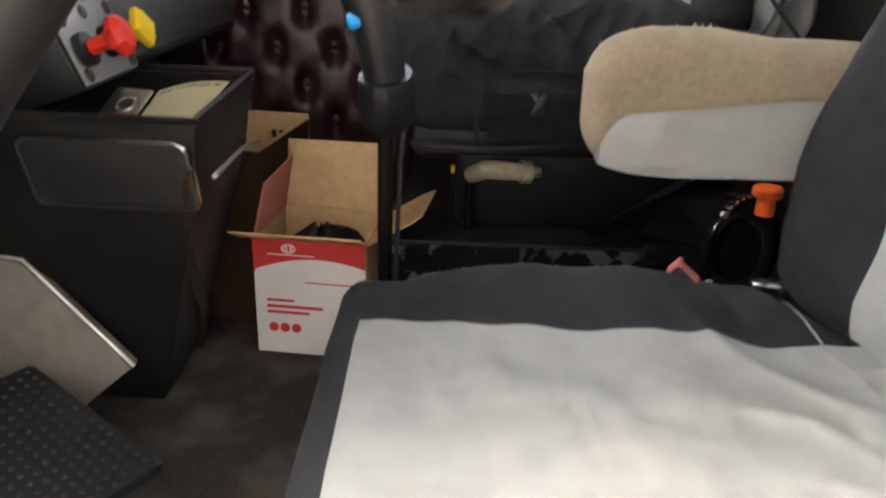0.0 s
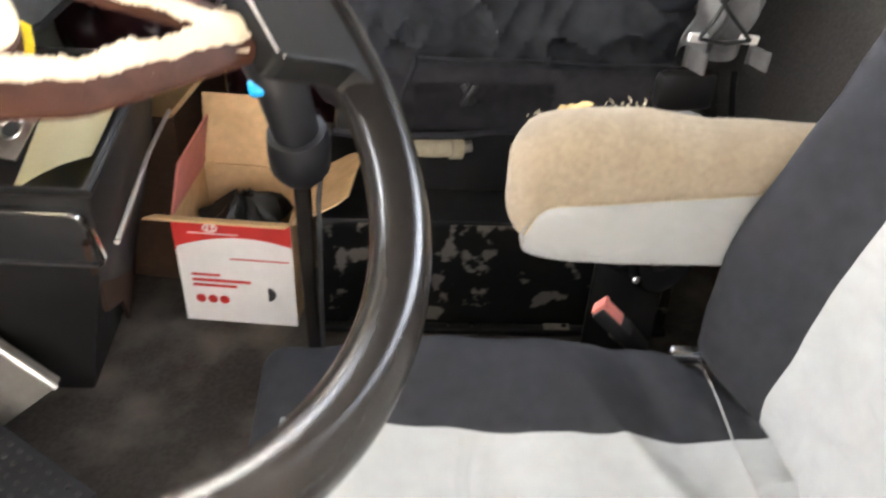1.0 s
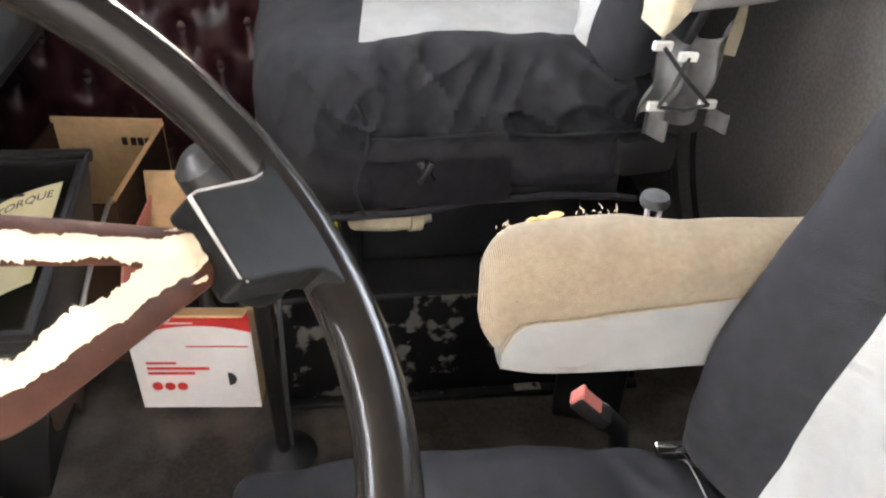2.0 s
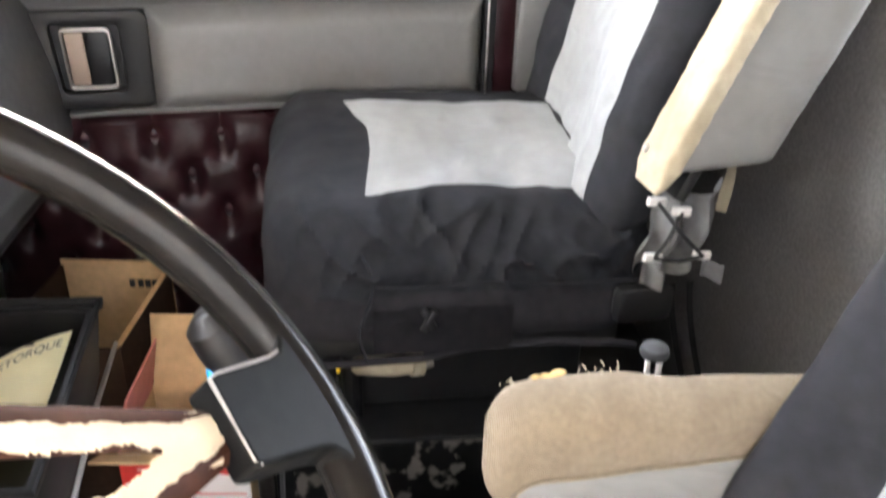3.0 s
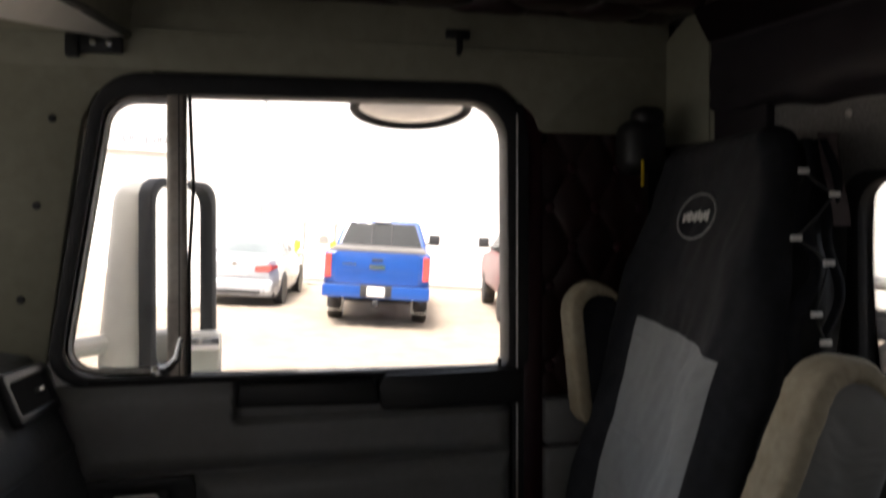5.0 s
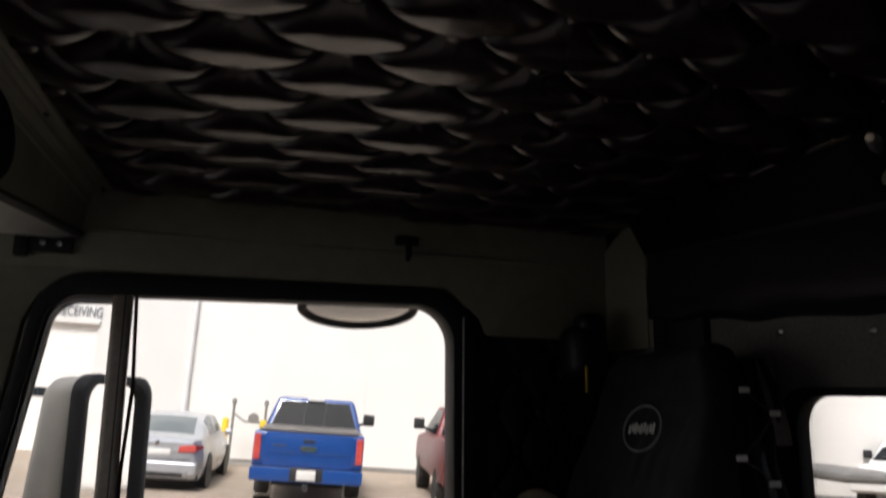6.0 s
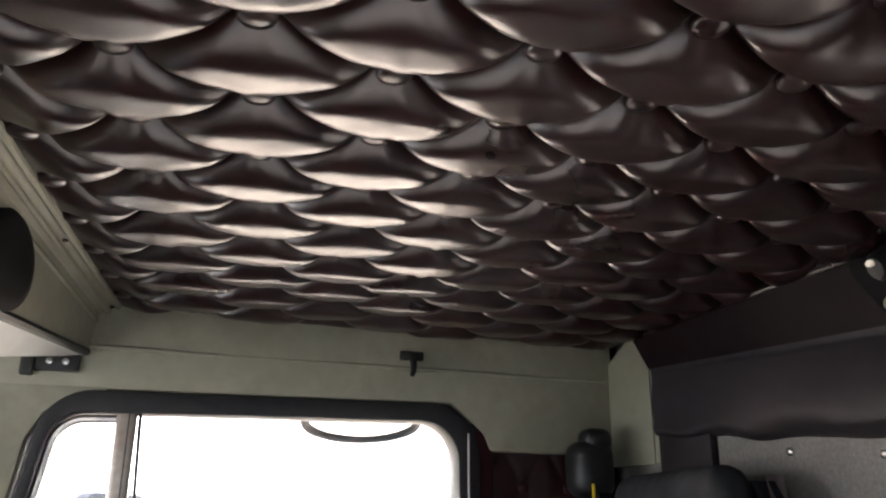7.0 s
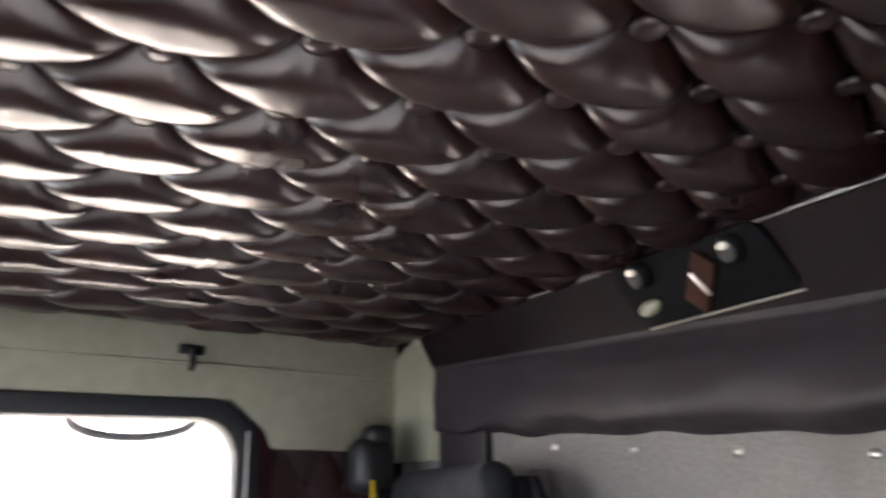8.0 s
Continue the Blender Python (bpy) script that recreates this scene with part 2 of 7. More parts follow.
def box(bm, x0, x1, y0, y1, z0, z1, bevel=0.0, m=None, seg=2):
    b = bmesh.new()
    bmesh.ops.create_cube(b, size=1)
    bmesh.ops.transform(b, matrix=Matrix.Translation(((x0 + x1) / 2, (y0 + y1) / 2, (z0 + z1) / 2)) @ Matrix.Diagonal((x1 - x0, y1 - y0, z1 - z0, 1)), verts=b.verts)
    if bevel:
        bmesh.ops.bevel(b, geom=b.edges[:], offset=bevel, segments=seg, profile=0.5, affect='EDGES')
    return merge(bm, b, m)


def merge(bm, b, m=None):
    if m is not None:
        bmesh.ops.transform(b, matrix=m, verts=b.verts)
    me = bpy.data.meshes.new("tmp")
    b.to_mesh(me)
    b.free()
    bm.from_mesh(me)
    bpy.data.meshes.remove(me)
    return bm


def boxed(*a, **k):
    return box(bmesh.new(), *a, **k)


def prism(outline, depth, m=None, bevel=0.0, bm=None, seg=2):
    """A flat outline (x, z) drawn out along y from 0 to depth."""
    b = bmesh.new()
    f = b.faces.new([b.verts.new((x, 0, z)) for x, z in outline])
    r = bmesh.ops.extrude_face_region(b, geom=[f])
    bmesh.ops.translate(b, vec=(0, depth, 0), verts=[v for v in r["geom"] if isinstance(v, bmesh.types.BMVert)])
    bmesh.ops.recalc_face_normals(b, faces=b.faces[:])
    if bevel:
        rim = [e for e in b.edges if len(e.link_faces) == 2 and e.calc_face_angle(0) > 0.6]
        bmesh.ops.bevel(b, geom=rim, offset=bevel, segments=seg, profile=0.5, affect='EDGES')
    return merge(bm if bm is not None else bmesh.new(), b, m)


def rounded(corners, n=6):
    """An outline with its corners rounded: corners are (x, z, radius)."""
    out, k = [], len(corners)
    for i, (x, z, r) in enumerate(corners):
        p, a, c = Vector((x, z)), Vector(corners[i - 1][:2]), Vector(corners[(i + 1) % k][:2])
        u, w = (a - p).normalized(), (c - p).normalized()
        if r <= 0:
            out.append((x, z))
            continue
        ang = u.angle(w)
        t = r / math.tan(ang / 2)
        mid = p + (u + w).normalized() * (r / math.sin(ang / 2))
        s, e = p + u * t - mid, p + w * t - mid
        a0, a1 = math.atan2(s.y, s.x), math.atan2(e.y, e.x)
        d = (a1 - a0 + math.pi) % (2 * math.pi) - math.pi
        out += [(mid.x + r * math.cos(a0 + d * j / n), mid.y + r * math.sin(a0 + d * j / n)) for j in range(n + 1)]
    return out


def ring(inner, outer, depth, m=None, bm=None, bevel=0.0):
    """A frame between two outlines of equal length, drawn out along y."""
    b = bmesh.new()
    k = len(inner)
    rows = [[b.verts.new((x, y, z)) for x, z in o] for o, y in ((inner, 0), (outer, 0), (outer, depth), (inner, depth))]
    for a in range(4):
        for i in range(k):
            j = (i + 1) % k
            b.faces.new((rows[a][i], rows[a][j], rows[(a + 1) % 4][j], rows[(a + 1) % 4][i]))
    bmesh.ops.recalc_face_normals(b, faces=b.faces[:])
    if bevel:
        rim = [e for e in b.edges if e.calc_face_angle(0) > 0.9]
        bmesh.ops.bevel(b, geom=rim, offset=bevel, segments=2, profile=0.5, affect='EDGES')
    return merge(bm if bm is not None else bmesh.new(), b, m)


def onto(outline, x0, x1, z0, z1):
    """The outline's points pushed out from its middle onto a rectangle, with the rectangle's corners kept."""
    k = len(outline)
    cx, cz = sum(p[0] for p in outline) / k, sum(p[1] for p in outline) / k
    out = []
    for x, z in outline:
        dx, dz = x - cx, z - cz
        s = min(((x1 - cx) / dx if dx > 0 else (x0 - cx) / dx) if dx else 1e9, ((z1 - cz) / dz if dz > 0 else (z0 - cz) / dz) if dz else 1e9)
        out.append([cx + dx * s, cz + dz * s])
    for c in ((x0, z0), (x0, z1), (x1, z0), (x1, z1)):
        i = min(range(k), key=lambda i: (out[i][0] - c[0]) ** 2 + (out[i][1] - c[1]) ** 2)
        out[i] = list(c)
    return out


def tube(points, r, bm=None, seg=10, close=False, caps=True, flat=1.0):
    """A round bar along points; r is one radius or one for each point."""
    b = bm if bm is not None else bmesh.new()
    pts = [Vector(p) for p in points]
    k, rows, up = len(pts), [], None
    for i, p in enumerate(pts):
        a = pts[(i - 1) % k] if close or i else p
        c = pts[(i + 1) % k] if close or i < k - 1 else p
        d = (c - a).normalized()
        if up is None:
            up = d.orthogonal().normalized()
        up = (up - d * up.dot(d)).normalized()
        w = d.cross(up)
        rr = r[i] if isinstance(r, (list, tuple)) else r
        rows.append([b.verts.new(p + (up * math.cos(2 * math.pi * j / seg) + w * flat * math.sin(2 * math.pi * j / seg)) * rr) for j in range(seg)])
    for i in range(k if close else k - 1):
        A, B = rows[i], rows[(i + 1) % k]
        for j in range(seg):
            b.faces.new((A[j], A[(j + 1) % seg], B[(j + 1) % seg], B[j]))
    if caps and not close:
        b.faces.new(rows[0][::-1])
        b.faces.new(rows[-1])
    return b


def lathe(profile, m=None, seg=24, bm=None):
    """Turns (radius, height) about z."""
    b = bmesh.new()
    rows = [[b.verts.new((r * math.cos(2 * math.pi * j / seg), r * math.sin(2 * math.pi * j / seg), z)) for j in range(seg)] for r, z in profile]
    for A, B in zip(rows, rows[1:]):
        for j in range(seg):
            b.faces.new((A[j], A[(j + 1) % seg], B[(j + 1) % seg], B[j]))
    b.faces.new(rows[0][::-1])
    b.faces.new(rows[-1])
    bmesh.ops.recalc_face_normals(b, faces=b.faces[:])
    return merge(bm if bm is not None else bmesh.new(), b, m)


def sheet(fn, us, vs, bm=None, thick=0.0):
    """A surface fn(u, v) over two lists of steps, with a thickness if wanted."""
    b = bmesh.new()
    rows = [[b.verts.new(fn(u, v)) for v in vs] for u in us]
    for A, B in zip(rows, rows[1:]):
        for j in range(len(vs) - 1):
            b.faces.new((A[j], A[j + 1], B[j + 1], B[j]))
    if thick:
        bmesh.ops.solidify(b, geom=b.faces[:], thickness=thick)
    return merge(bm if bm is not None else bmesh.new(), b)


def steps(a, b, n):
    return [a + (b - a) * i / n for i in range(n + 1)]


def pads(xs, ys, zs, r, warp, pick):
    """A rounded block on a grid of breaks; its faces fall into bmeshes named by pick(side, x, y, z)."""
    lo, hi = Vector((xs[0], ys[0], zs[0])), Vector((xs[-1], ys[-1], zs[-1]))
    out, keys = {}, {}

    def place(p):
        q = Vector(p)
        inner = Vector([min(max(q[i], lo[i] + r), hi[i] - r) for i in range(3)])
        d = q - inner
        return inner + d.normalized() * r if d.length > 1e-9 else q

    def vert(kind, p):
        key = tuple(round(c, 5) for c in p)
        if (kind, key) not in keys:
            keys[kind, key] = out[kind].verts.new(warp(place(p)))
        return keys[kind, key]

    for side, (A, B, fix) in {"x0": (ys, zs, lambda a, b: (xs[0], a, b)), "x1": (ys, zs, lambda a, b: (xs[-1], a, b)),
                              "y0": (xs, zs, lambda a, b: (a, ys[0], b)), "y1": (xs, zs, lambda a, b: (a, ys[-1], b)),
                              "z0": (xs, ys, lambda a, b: (a, b, zs[0])), "z1": (xs, ys, lambda a, b: (a, b, zs[-1]))}.items():
        for i in range(len(A) - 1):
            for j in range(len(B) - 1):
                q = [fix(A[i], B[j]), fix(A[i + 1], B[j]), fix(A[i + 1], B[j + 1]), fix(A[i], B[j + 1])]
                c = [sum(p[n] for p in q) / 4 for n in range(3)]
                kind = pick(side, *c)
                if kind is None:
                    continue
                out.setdefault(kind, bmesh.new())
                if side in ("x0", "y1", "z0"):
                    q = q[::-1]
                try:
                    out[kind].faces.new([vert(kind, p) for p in q])
                except ValueError:
                    pass
    return out


def crease(p, s=6.0, a=0.006, seed=0.0):
    """Soft folds of cloth."""
    n1 = noise.noise(Vector(p) * s + Vector((seed, 0, 0)))
    n2 = noise.noise(Vector(p) * s * 2.7 + Vector((0, seed, 5)))
    return a * (n1 + 0.5 * n2)


def text_mesh(words, size, m, depth=0.0006):
    cu = bpy.data.curves.new("words", 'FONT')
    cu.body, cu.size, cu.align_x, cu.align_y, cu.extrude = words, size, 'CENTER', 'CENTER', depth
    ob = bpy.data.objects.new("words", cu)
    scene.collection.objects.link(ob)
    me = bpy.data.meshes.new_from_object(ob.evaluated_get(bpy.context.evaluated_depsgraph_get()))
    bpy.data.objects.remove(ob)
    b = bmesh.new()
    b.from_mesh(me)
    bpy.data.meshes.remove(me)
    bmesh.ops.transform(b, matrix=m, verts=b.verts)
    return b

# ---- the cab's shell ----
U = cab(0, 0)                      # cab axes: u to the rear, v to the passenger's side
WALL_X = 0.93


def lattice(a, b, turn, power=0.5, skew=1.0):
    """Folds of diamond tufting: how full the padding is at (p, q), buttons a apart one way and b the other."""
    c, s = math.cos(turn), math.sin(turn)

    def full(p, q):
        x, y = c * p + s * q, -s * p + c * q
        g, h = ((x / a + y / b) % 1) ** skew, ((-x / a + y / b) % 1) ** skew
        return (abs(math.sin(math.pi * g) * math.sin(math.pi * h)) + 1e-6) ** power
    return full


def buttons_at(a, b, turn, p0, p1, q0, q1):
    c, s = math.cos(turn), math.sin(turn)
    for i in range(-60, 60):
        for j in range(-60, 60):
            x, y = (i - j) * a / 2, (i + j) * b / 2
            p, q = c * x - s * y, s * x + c * y
            if p0 < p < p1 and q0 < q < q1:
                yield p, q


def button(bm, m, r=0.011):
    lathe([(r, 0.0), (r, 0.003), (r * 0.85, 0.006), (r * 0.4, 0.0078), (0.0005, 0.008)], m, 12, bm)


# floor
def deck(s, k, z):
    """A point on the cab's plan: s from the front wall to the rear, k from the doorway to the passenger's side."""
    y = 0.16 + 1.62 * k
    x0 = -0.89 + 0.14 * y
    x = x0 + (0.948 - x0) * s
    return Vector((x, y - 0.14 * x * (1 - k), z))


floor = solid("floor", sheet(lambda s, k: deck(s, k, 0.004 * noise.noise(Vector((s * 9, k * 8, 0))) - 0.004), steps(0, 1, 70), steps(0, 1, 60), thick=-0.03),
              M["floor_carpet"], "worn dark carpet floor of a truck cab", "floor", kind="structure")
base = solid("cab_base", sheet(lambda s, k: deck(0.02 + 0.96 * s, 0.02 + 0.96 * k, -0.04), steps(0, 1, 4), steps(0, 1, 4), thick=0.94), M["black_paint"], "plain dark underside that carries the cab", "base", kind="structure", smooth=False)

# tufted ceiling
A_C, B_C, Q0 = 0.232, 0.125, (0.129, 0.743)
CEIL_Z = 1.645
X0, X1, Y0, Y1 = -0.36, 0.95, 0.02, 1.70
cp, sp_ = math.cos(PHI), math.sin(PHI)


def ceil_point(g, h):
    """A point of the padding; g and h count the folds both ways."""
    a, b = (g - h) * A_C / 2, (g + h) * B_C / 2
    x, y = Q0[0] + cp * a - sp_ * b, Q0[1] + sp_ * a + cp * b
    fg, fh = (g % 1) ** 0.85, (h % 1) ** 0.85
    full = 1 - (1 - abs(math.sin(math.pi * fg) * math.sin(math.pi * fh))) ** 4.8      # pinched folds
    k = (g % 1 + h % 1) / 2 - 0.38
    d = full * (1 - 0.80 * (-k / 0.38) ** 1.5 if k < 0 else 1 - 0.03 * (k / 0.62) ** 1.5)      # the padding sags towards the door
    w = 0.0012 * noise.noise(Vector((x * 30, y * 30, 1))) + 0.004 * noise.noise(Vector((x * 6, y * 6, 4)))
    gi, hj = round(g), round(h)
    ba, bb = (gi - hj) * A_C / 2, (gi + hj) * B_C / 2
    rx, ry = a - ba, b - bb
    r = math.hypot(rx, ry)
    tight = 0.35 + 0.65 * max(0, noise.noise(Vector((gi * 3.7 + 0.3, hj * 5.3 + 0.6, 2)))) * 2.4
    ang = math.atan2(ry, rx)
    pull = 0.0034 * tight * math.exp(-(max(0, r - 0.018) / 0.024) ** 1.5) * min(1, r / 0.016) * math.sin(ang * 9 + 5 * noise.noise(Vector((gi, hj, 0.5))) + 26 * r)     # gathers towards the buttons
    pull += 0.007 * max(0, 0.6 - d) * noise.noise(Vector((x * 75, y * 26, 9)))
    e = max(0, min(1, (1.69 - y) / 0.06, (cp * x + sp_ * y) / 0.06 + 5.75, (0.90 - x) / 0.05))
    return Vector((min(max(x, X0), X1), min(max(y, Y0), Y1), CEIL_Z - 0.004 + e * (0.016 - 0.040 * d + (w + pull) * min(1, d * 1.5))))


bm = bmesh.new()
for i in range(-22, 30):
    for j in range(-22, 30):
        a, b = (i - j) * A_C / 2, (i + j + 1) * B_C / 2
        x, y = Q0[0] + cp * a - sp_ * b, Q0[1] + sp_ * a + cp * b
        if X0 - 0.11 < x < X1 + 0.11 and Y0 - 0.06 < y < Y1 + 0.06:
            us = [0.0005, 0.025, 0.05, 0.08, 0.11, 0.145, 0.185, 0.23, 0.29, 0.36, 0.43, 0.50, 0.57, 0.64, 0.71, 0.77, 0.815, 0.855, 0.89, 0.92, 0.95, 0.975, 0.9995]
            rows = [[bm.verts.new(ceil_point(i + u, j + v)) for v in us] for u in us]
            for A, B in zip(rows, rows[1:]):
                for k in range(len(us) - 1):
                    bm.faces.new((A[k], B[k], B[k + 1], A[k + 1]))
bmesh.ops.recalc_face_normals(bm, faces=bm.faces[:])
for p, q in buttons_at(A_C, B_C, PHI, -0.34 - Q0[0], 0.93 - Q0[0], 0.05 - Q0[1], 1.69 - Q0[1]):
    button(bm, Matrix.Translation((p + Q0[0], q + Q0[1], CEIL_Z - 0.003)) @ Matrix.Rotation(math.pi, 4, 'X'), 0.0165)
box(bm, -0.5, 0.96, 0.0, 1.72, CEIL_Z + 0.03, CEIL_Z + 0.06)
ceiling = solid("ceiling", bm, M["tuft"], "button-tufted maroon vinyl ceiling in a diamond pattern", "ceiling", kind="structure")
roof = solid("roof", sheet(lambda s, k: deck(s, k, 1.73), steps(0, 1, 8), steps(0, 1, 8), thick=0.03), M["white"], "white painted cab roof panel", "roof", kind="structure")

# rear wall with its window
RW = rounded([(0.35, 0.885, 0.06), (0.35, 1.255, 0.06), (1.20, 1.285, 0.05), (1.195, 0.885, 0.06)])
TO_REAR = Matrix.Translation((WALL_X, 0, 0)) @ Matrix(((0, 1, 0, 0), (1, 0, 0, 0), (0, 0, 1, 0), (0, 0, 0, 1)))
wall_rear = solid("wall_rear", ring(RW, onto(RW, -0.15, 1.80, -0.03, 1.72), 0.02, TO_REAR), M["wall_carpet"],
                  "rear cab wall covered in grey-brown carpet", "wall", kind="structure", smooth=False)
window_rear = thing("window_2", label="rear cab window with a black rubber frame", category="window", kind="structure")
inset = [(x + (0.755 - x) * 0.035, z + (1.09 - z) * 0.02) for x, z in RW]
part("window_frame", ring(inset, [(x - (0.755 - x) * 0.05, z - (1.09 - z) * 0.05) for x, z in RW], 0.026, TO_REAR @ Matrix.Translation((0, -0.008, 0)), bevel=0.003), M["rubber"], window_rear)
pane = part("pane", prism(RW, 0.004, TO_REAR @ Matrix.Translation((0, 0.008, 0))), M["glass"], window_rear, smooth=False)
pane.visible_shadow = False

# padded bulkhead over the rear wall
bulk = thing("bulkhead", label="maroon vinyl bulkhead with a soft padded lower band", category="bulkhead", kind="structure")


def bulk_pt(y, s):
    prof = [(0.852, 1.67, 0.0), (0.862, 1.643, 0.0), (0.885, 1.59, 0.03), (0.906, 1.535, 0.064), (0.903, 1.514, 0.07), (0.890, 1.478, 0.078), (0.880, 1.436, 0.085), (0.886, 1.408, 0.085), (0.908, 1.392, 0.085), (0.928, 1.386, 0.085)]
    i = min(int(s), len(prof) - 2)
    f = s - i
    P = [prof[max(0, min(len(prof) - 1, i + n))] for n in (-1, 0, 1, 2)]
    w = (-f / 2 + f * f - f ** 3 / 2, 1 - 2.5 * f * f + 1.5 * f ** 3, f / 2 + 2 * f * f - 1.5 * f ** 3, (f ** 3 - f * f) / 2)
    x, z, k = (sum(a * p[n] for a, p in zip(w, P)) for n in range(3))
    if s > 3:      # the padding thins out towards the corner
        x += (0.906 - x) * max(0, min(1, (y - 1.12) / 0.36)) if x < 0.906 else 0
    low = max(0, (s - 4) / 4)
    return Vector((x + (0.003 + 0.006 * low) * noise.noise(Vector((y * 7, s * 0.6, 0))) + 0.0025 * low * noise.noise(Vector((y * 22 + s, s, 8))), y, z + k * (y - 1.0) + min(1, low) * (0.0025 * math.sin(y * 34) + 0.006 * noise.noise(Vector((y * 9, 0, 3))))))


# two tones: near-black maroon upper face, greyer and lighter padded band
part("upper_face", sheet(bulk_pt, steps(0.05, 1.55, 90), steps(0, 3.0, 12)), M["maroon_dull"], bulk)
part("padded_band", sheet(bulk_pt, steps(0.05, 1.545, 150), steps(3.0, 9.0, 48)), M["band_grey_maroon"], bulk, "dull grey-maroon padded vinyl band with a wavy lower edge")
part("piping", tube([bulk_pt(y, 1.35) + Vector((-0.003, 0, 0.0)) for y in steps(0.05, 1.55, 50)], 0.005, seg=8), M["tuft"], bulk)

# switch and lamp panel on the bulkhead
lamp_panel = thing("switch_panel", Matrix.Translation((0.883, 0.832, 1.580)) @ Matrix.Rotation(radians(-26), 4, 'Y') @ Matrix.Diagonal((1, 0.92, 1.2, 1)), "black switch panel with a reading lamp, knobs and a brown rocker", "panel")
part("plate", prism(rounded([(-0.152, -0.042, 0.012), (0.132, -0.042, 0.016), (0.168, 0.042, 0.018), (-0.118, 0.042, 0.026)]), 0.010, Matrix.Translation((-0.006, 0, 0)) @ Matrix(((0, 1, 0, 0), (1, 0, 0, 0), (0, 0, 1, 0), (0, 0, 0, 1))), bevel=0.002), M["panel_black"], lamp_panel)
part("trim_strip", boxed(-0.009, 0.0, -0.15, 0.125, -0.045, -0.0415, 0.0015), M["grey_metal"], lamp_panel, "thin bright metal strip")
part("lamp_lens", lathe([(0.019, 0), (0.019, 0.006), (0.012, 0.011), (0.001, 0.012)], Matrix.Translation((-0.006, 0.106, -0.018)) @ Matrix.Rotation(radians(-8), 4, "X") @ Matrix.Diagonal((1, 1.15, 0.5, 1)) @ Matrix.Rotation(radians(-90), 4, 'Y'), 20), M["cream_panel"], lamp_panel, "cream lamp lens")
for y, z in ((0.098, 0.024), (-0.074, 0.020)):
    k = part("knob", lathe([(0.017, 0), (0.017, 0.012), (0.013, 0.02), (0.006, 0.022), (0.0005, 0.022)], Matrix.Translation((-0.006, y, z)) @ Matrix.Rotation(radians(-90), 4, 'Y'), 20), M["black_plastic"], lamp_panel)
    # steel disc set high on the knob, drawing the highlight on its top
    part("knob_highlight", lathe([(0.008, 0.0205), (0.007, 0.0235), (0.0005, 0.024)], Matrix.Translation((-0.006, y, z + 0.007)) @ Matrix.Diagonal((1, 1.2, 0.6, 1)) @ Matrix.Rotation(radians(-90), 4, 'Y'), 16), M["steel"], k, "small steel disc drawn as the knob's top highlight")
part("rocker", boxed(-0.014, -0.004, -0.024, 0.014, -0.037, 0.033, 0.004, m=Matrix.Rotation(radians(42), 4, "X")), M["brown"], lamp_panel, "brown rocker switch")
part("rocker_bar", boxed(-0.017, -0.013, -0.026, 0.010, -0.0025, 0.0025, 0.001, m=Matrix.Rotation(radians(58), 4, "X")), M["steel"], lamp_panel)

# snaps along the carpet's top edge
for y in (1.21, 1.03, 0.845, 0.66, 0.48, 0.30):
    s = solid("snap", lathe([(0.007, 0), (0.007, 0.002), (0.004, 0.0045), (0.0005, 0.005)], None, 12), M["steel"], "small chrome snap stud on the carpeted wall", "snap", "snaps along the wall")
    s.matrix_world = Matrix.Translation((WALL_X - 0.0003, y, 1.366 + 0.09 * (y - 1.03))) @ Matrix.Rotation(radians(-90), 4, 'Y')

# cream corner trim behind the passenger door
corner = thing("corner_trim", label="cream plastic pillar trim with a pointed top", category="trim", kind="structure")
CT = Matrix.Translation((0.93, 1.547, 0)) @ Matrix.Rotation(math.atan2(0.133, -0.038), 4, 'Z')
part("face", prism([(0.0, 1.385), (0.0, 1.565), (0.072, 1.655), (0.145, 1.60), (0.145, 1.385)], -0.012, CT, bevel=0.004), M["cream_panel"], corner)
part("edge_rib", boxed(-0.004, 0.012, -0.004, 0.010, 1.385, 1.562, 0.003, m=CT), M["cream_panel"], corner)
part("edge_rib", boxed(0.026, 0.030, 0.0, 0.0035, 1.385, 1.585, 0.001, m=CT), M["cream_panel"], corner)
part("wall_block", boxed(0.912, 0.932, 1.385, 1.545, 0.9, 1.62, 0.006), M["band_grey_maroon"], corner)

# passenger side above and behind the door
side = thing("wall_passenger", label="passenger side cab wall with olive trim over the door", category="wall", kind="structure")
part("header", prism(rounded([(-0.52, 1.484, 0), (0.53, 1.499, 0.0), (0.600, 1.44, 0.04), (0.612, 1.408, 0.012), (0.90, 1.408, 0), (0.90, 1.68, 0), (-0.52, 1.68, 0)]), 0.05, Matrix.Translation((0, 1.683, 0)), bevel=0.005), M["olive"], side)
part("fold", tube([(x, 1.683 + 0.003 * math.sin(9 * x), 1.562) for x in steps(-0.5, 0.9, 30)], 0.004, seg=6), M["olive"], side)
SK = rounded([(-0.275, 0.93, 0.03), (-0.197, 1.465, 0.05), (0.565, 1.48, 0.07), (0.57, 0.93, 0.02)])
part("outer_skin", ring(SK, onto(SK, -0.95, 0.98, -0.03, 1.72), 0.03, Matrix.Translation((0, 1.755, 0))), M["white"], side, "white painted outer skin", smooth=False)
part("lower_skin", boxed(-0.95, 0.98, 1.786, 1.79, -0.9, 0.72), M["cab_paint"], side, "teal painted lower skin", smooth=False)
hk = thing("coat_hook", Matrix.Translation((0.443, 1.676, 1.578)), "small dark plastic coat hook on the olive header", "hook")
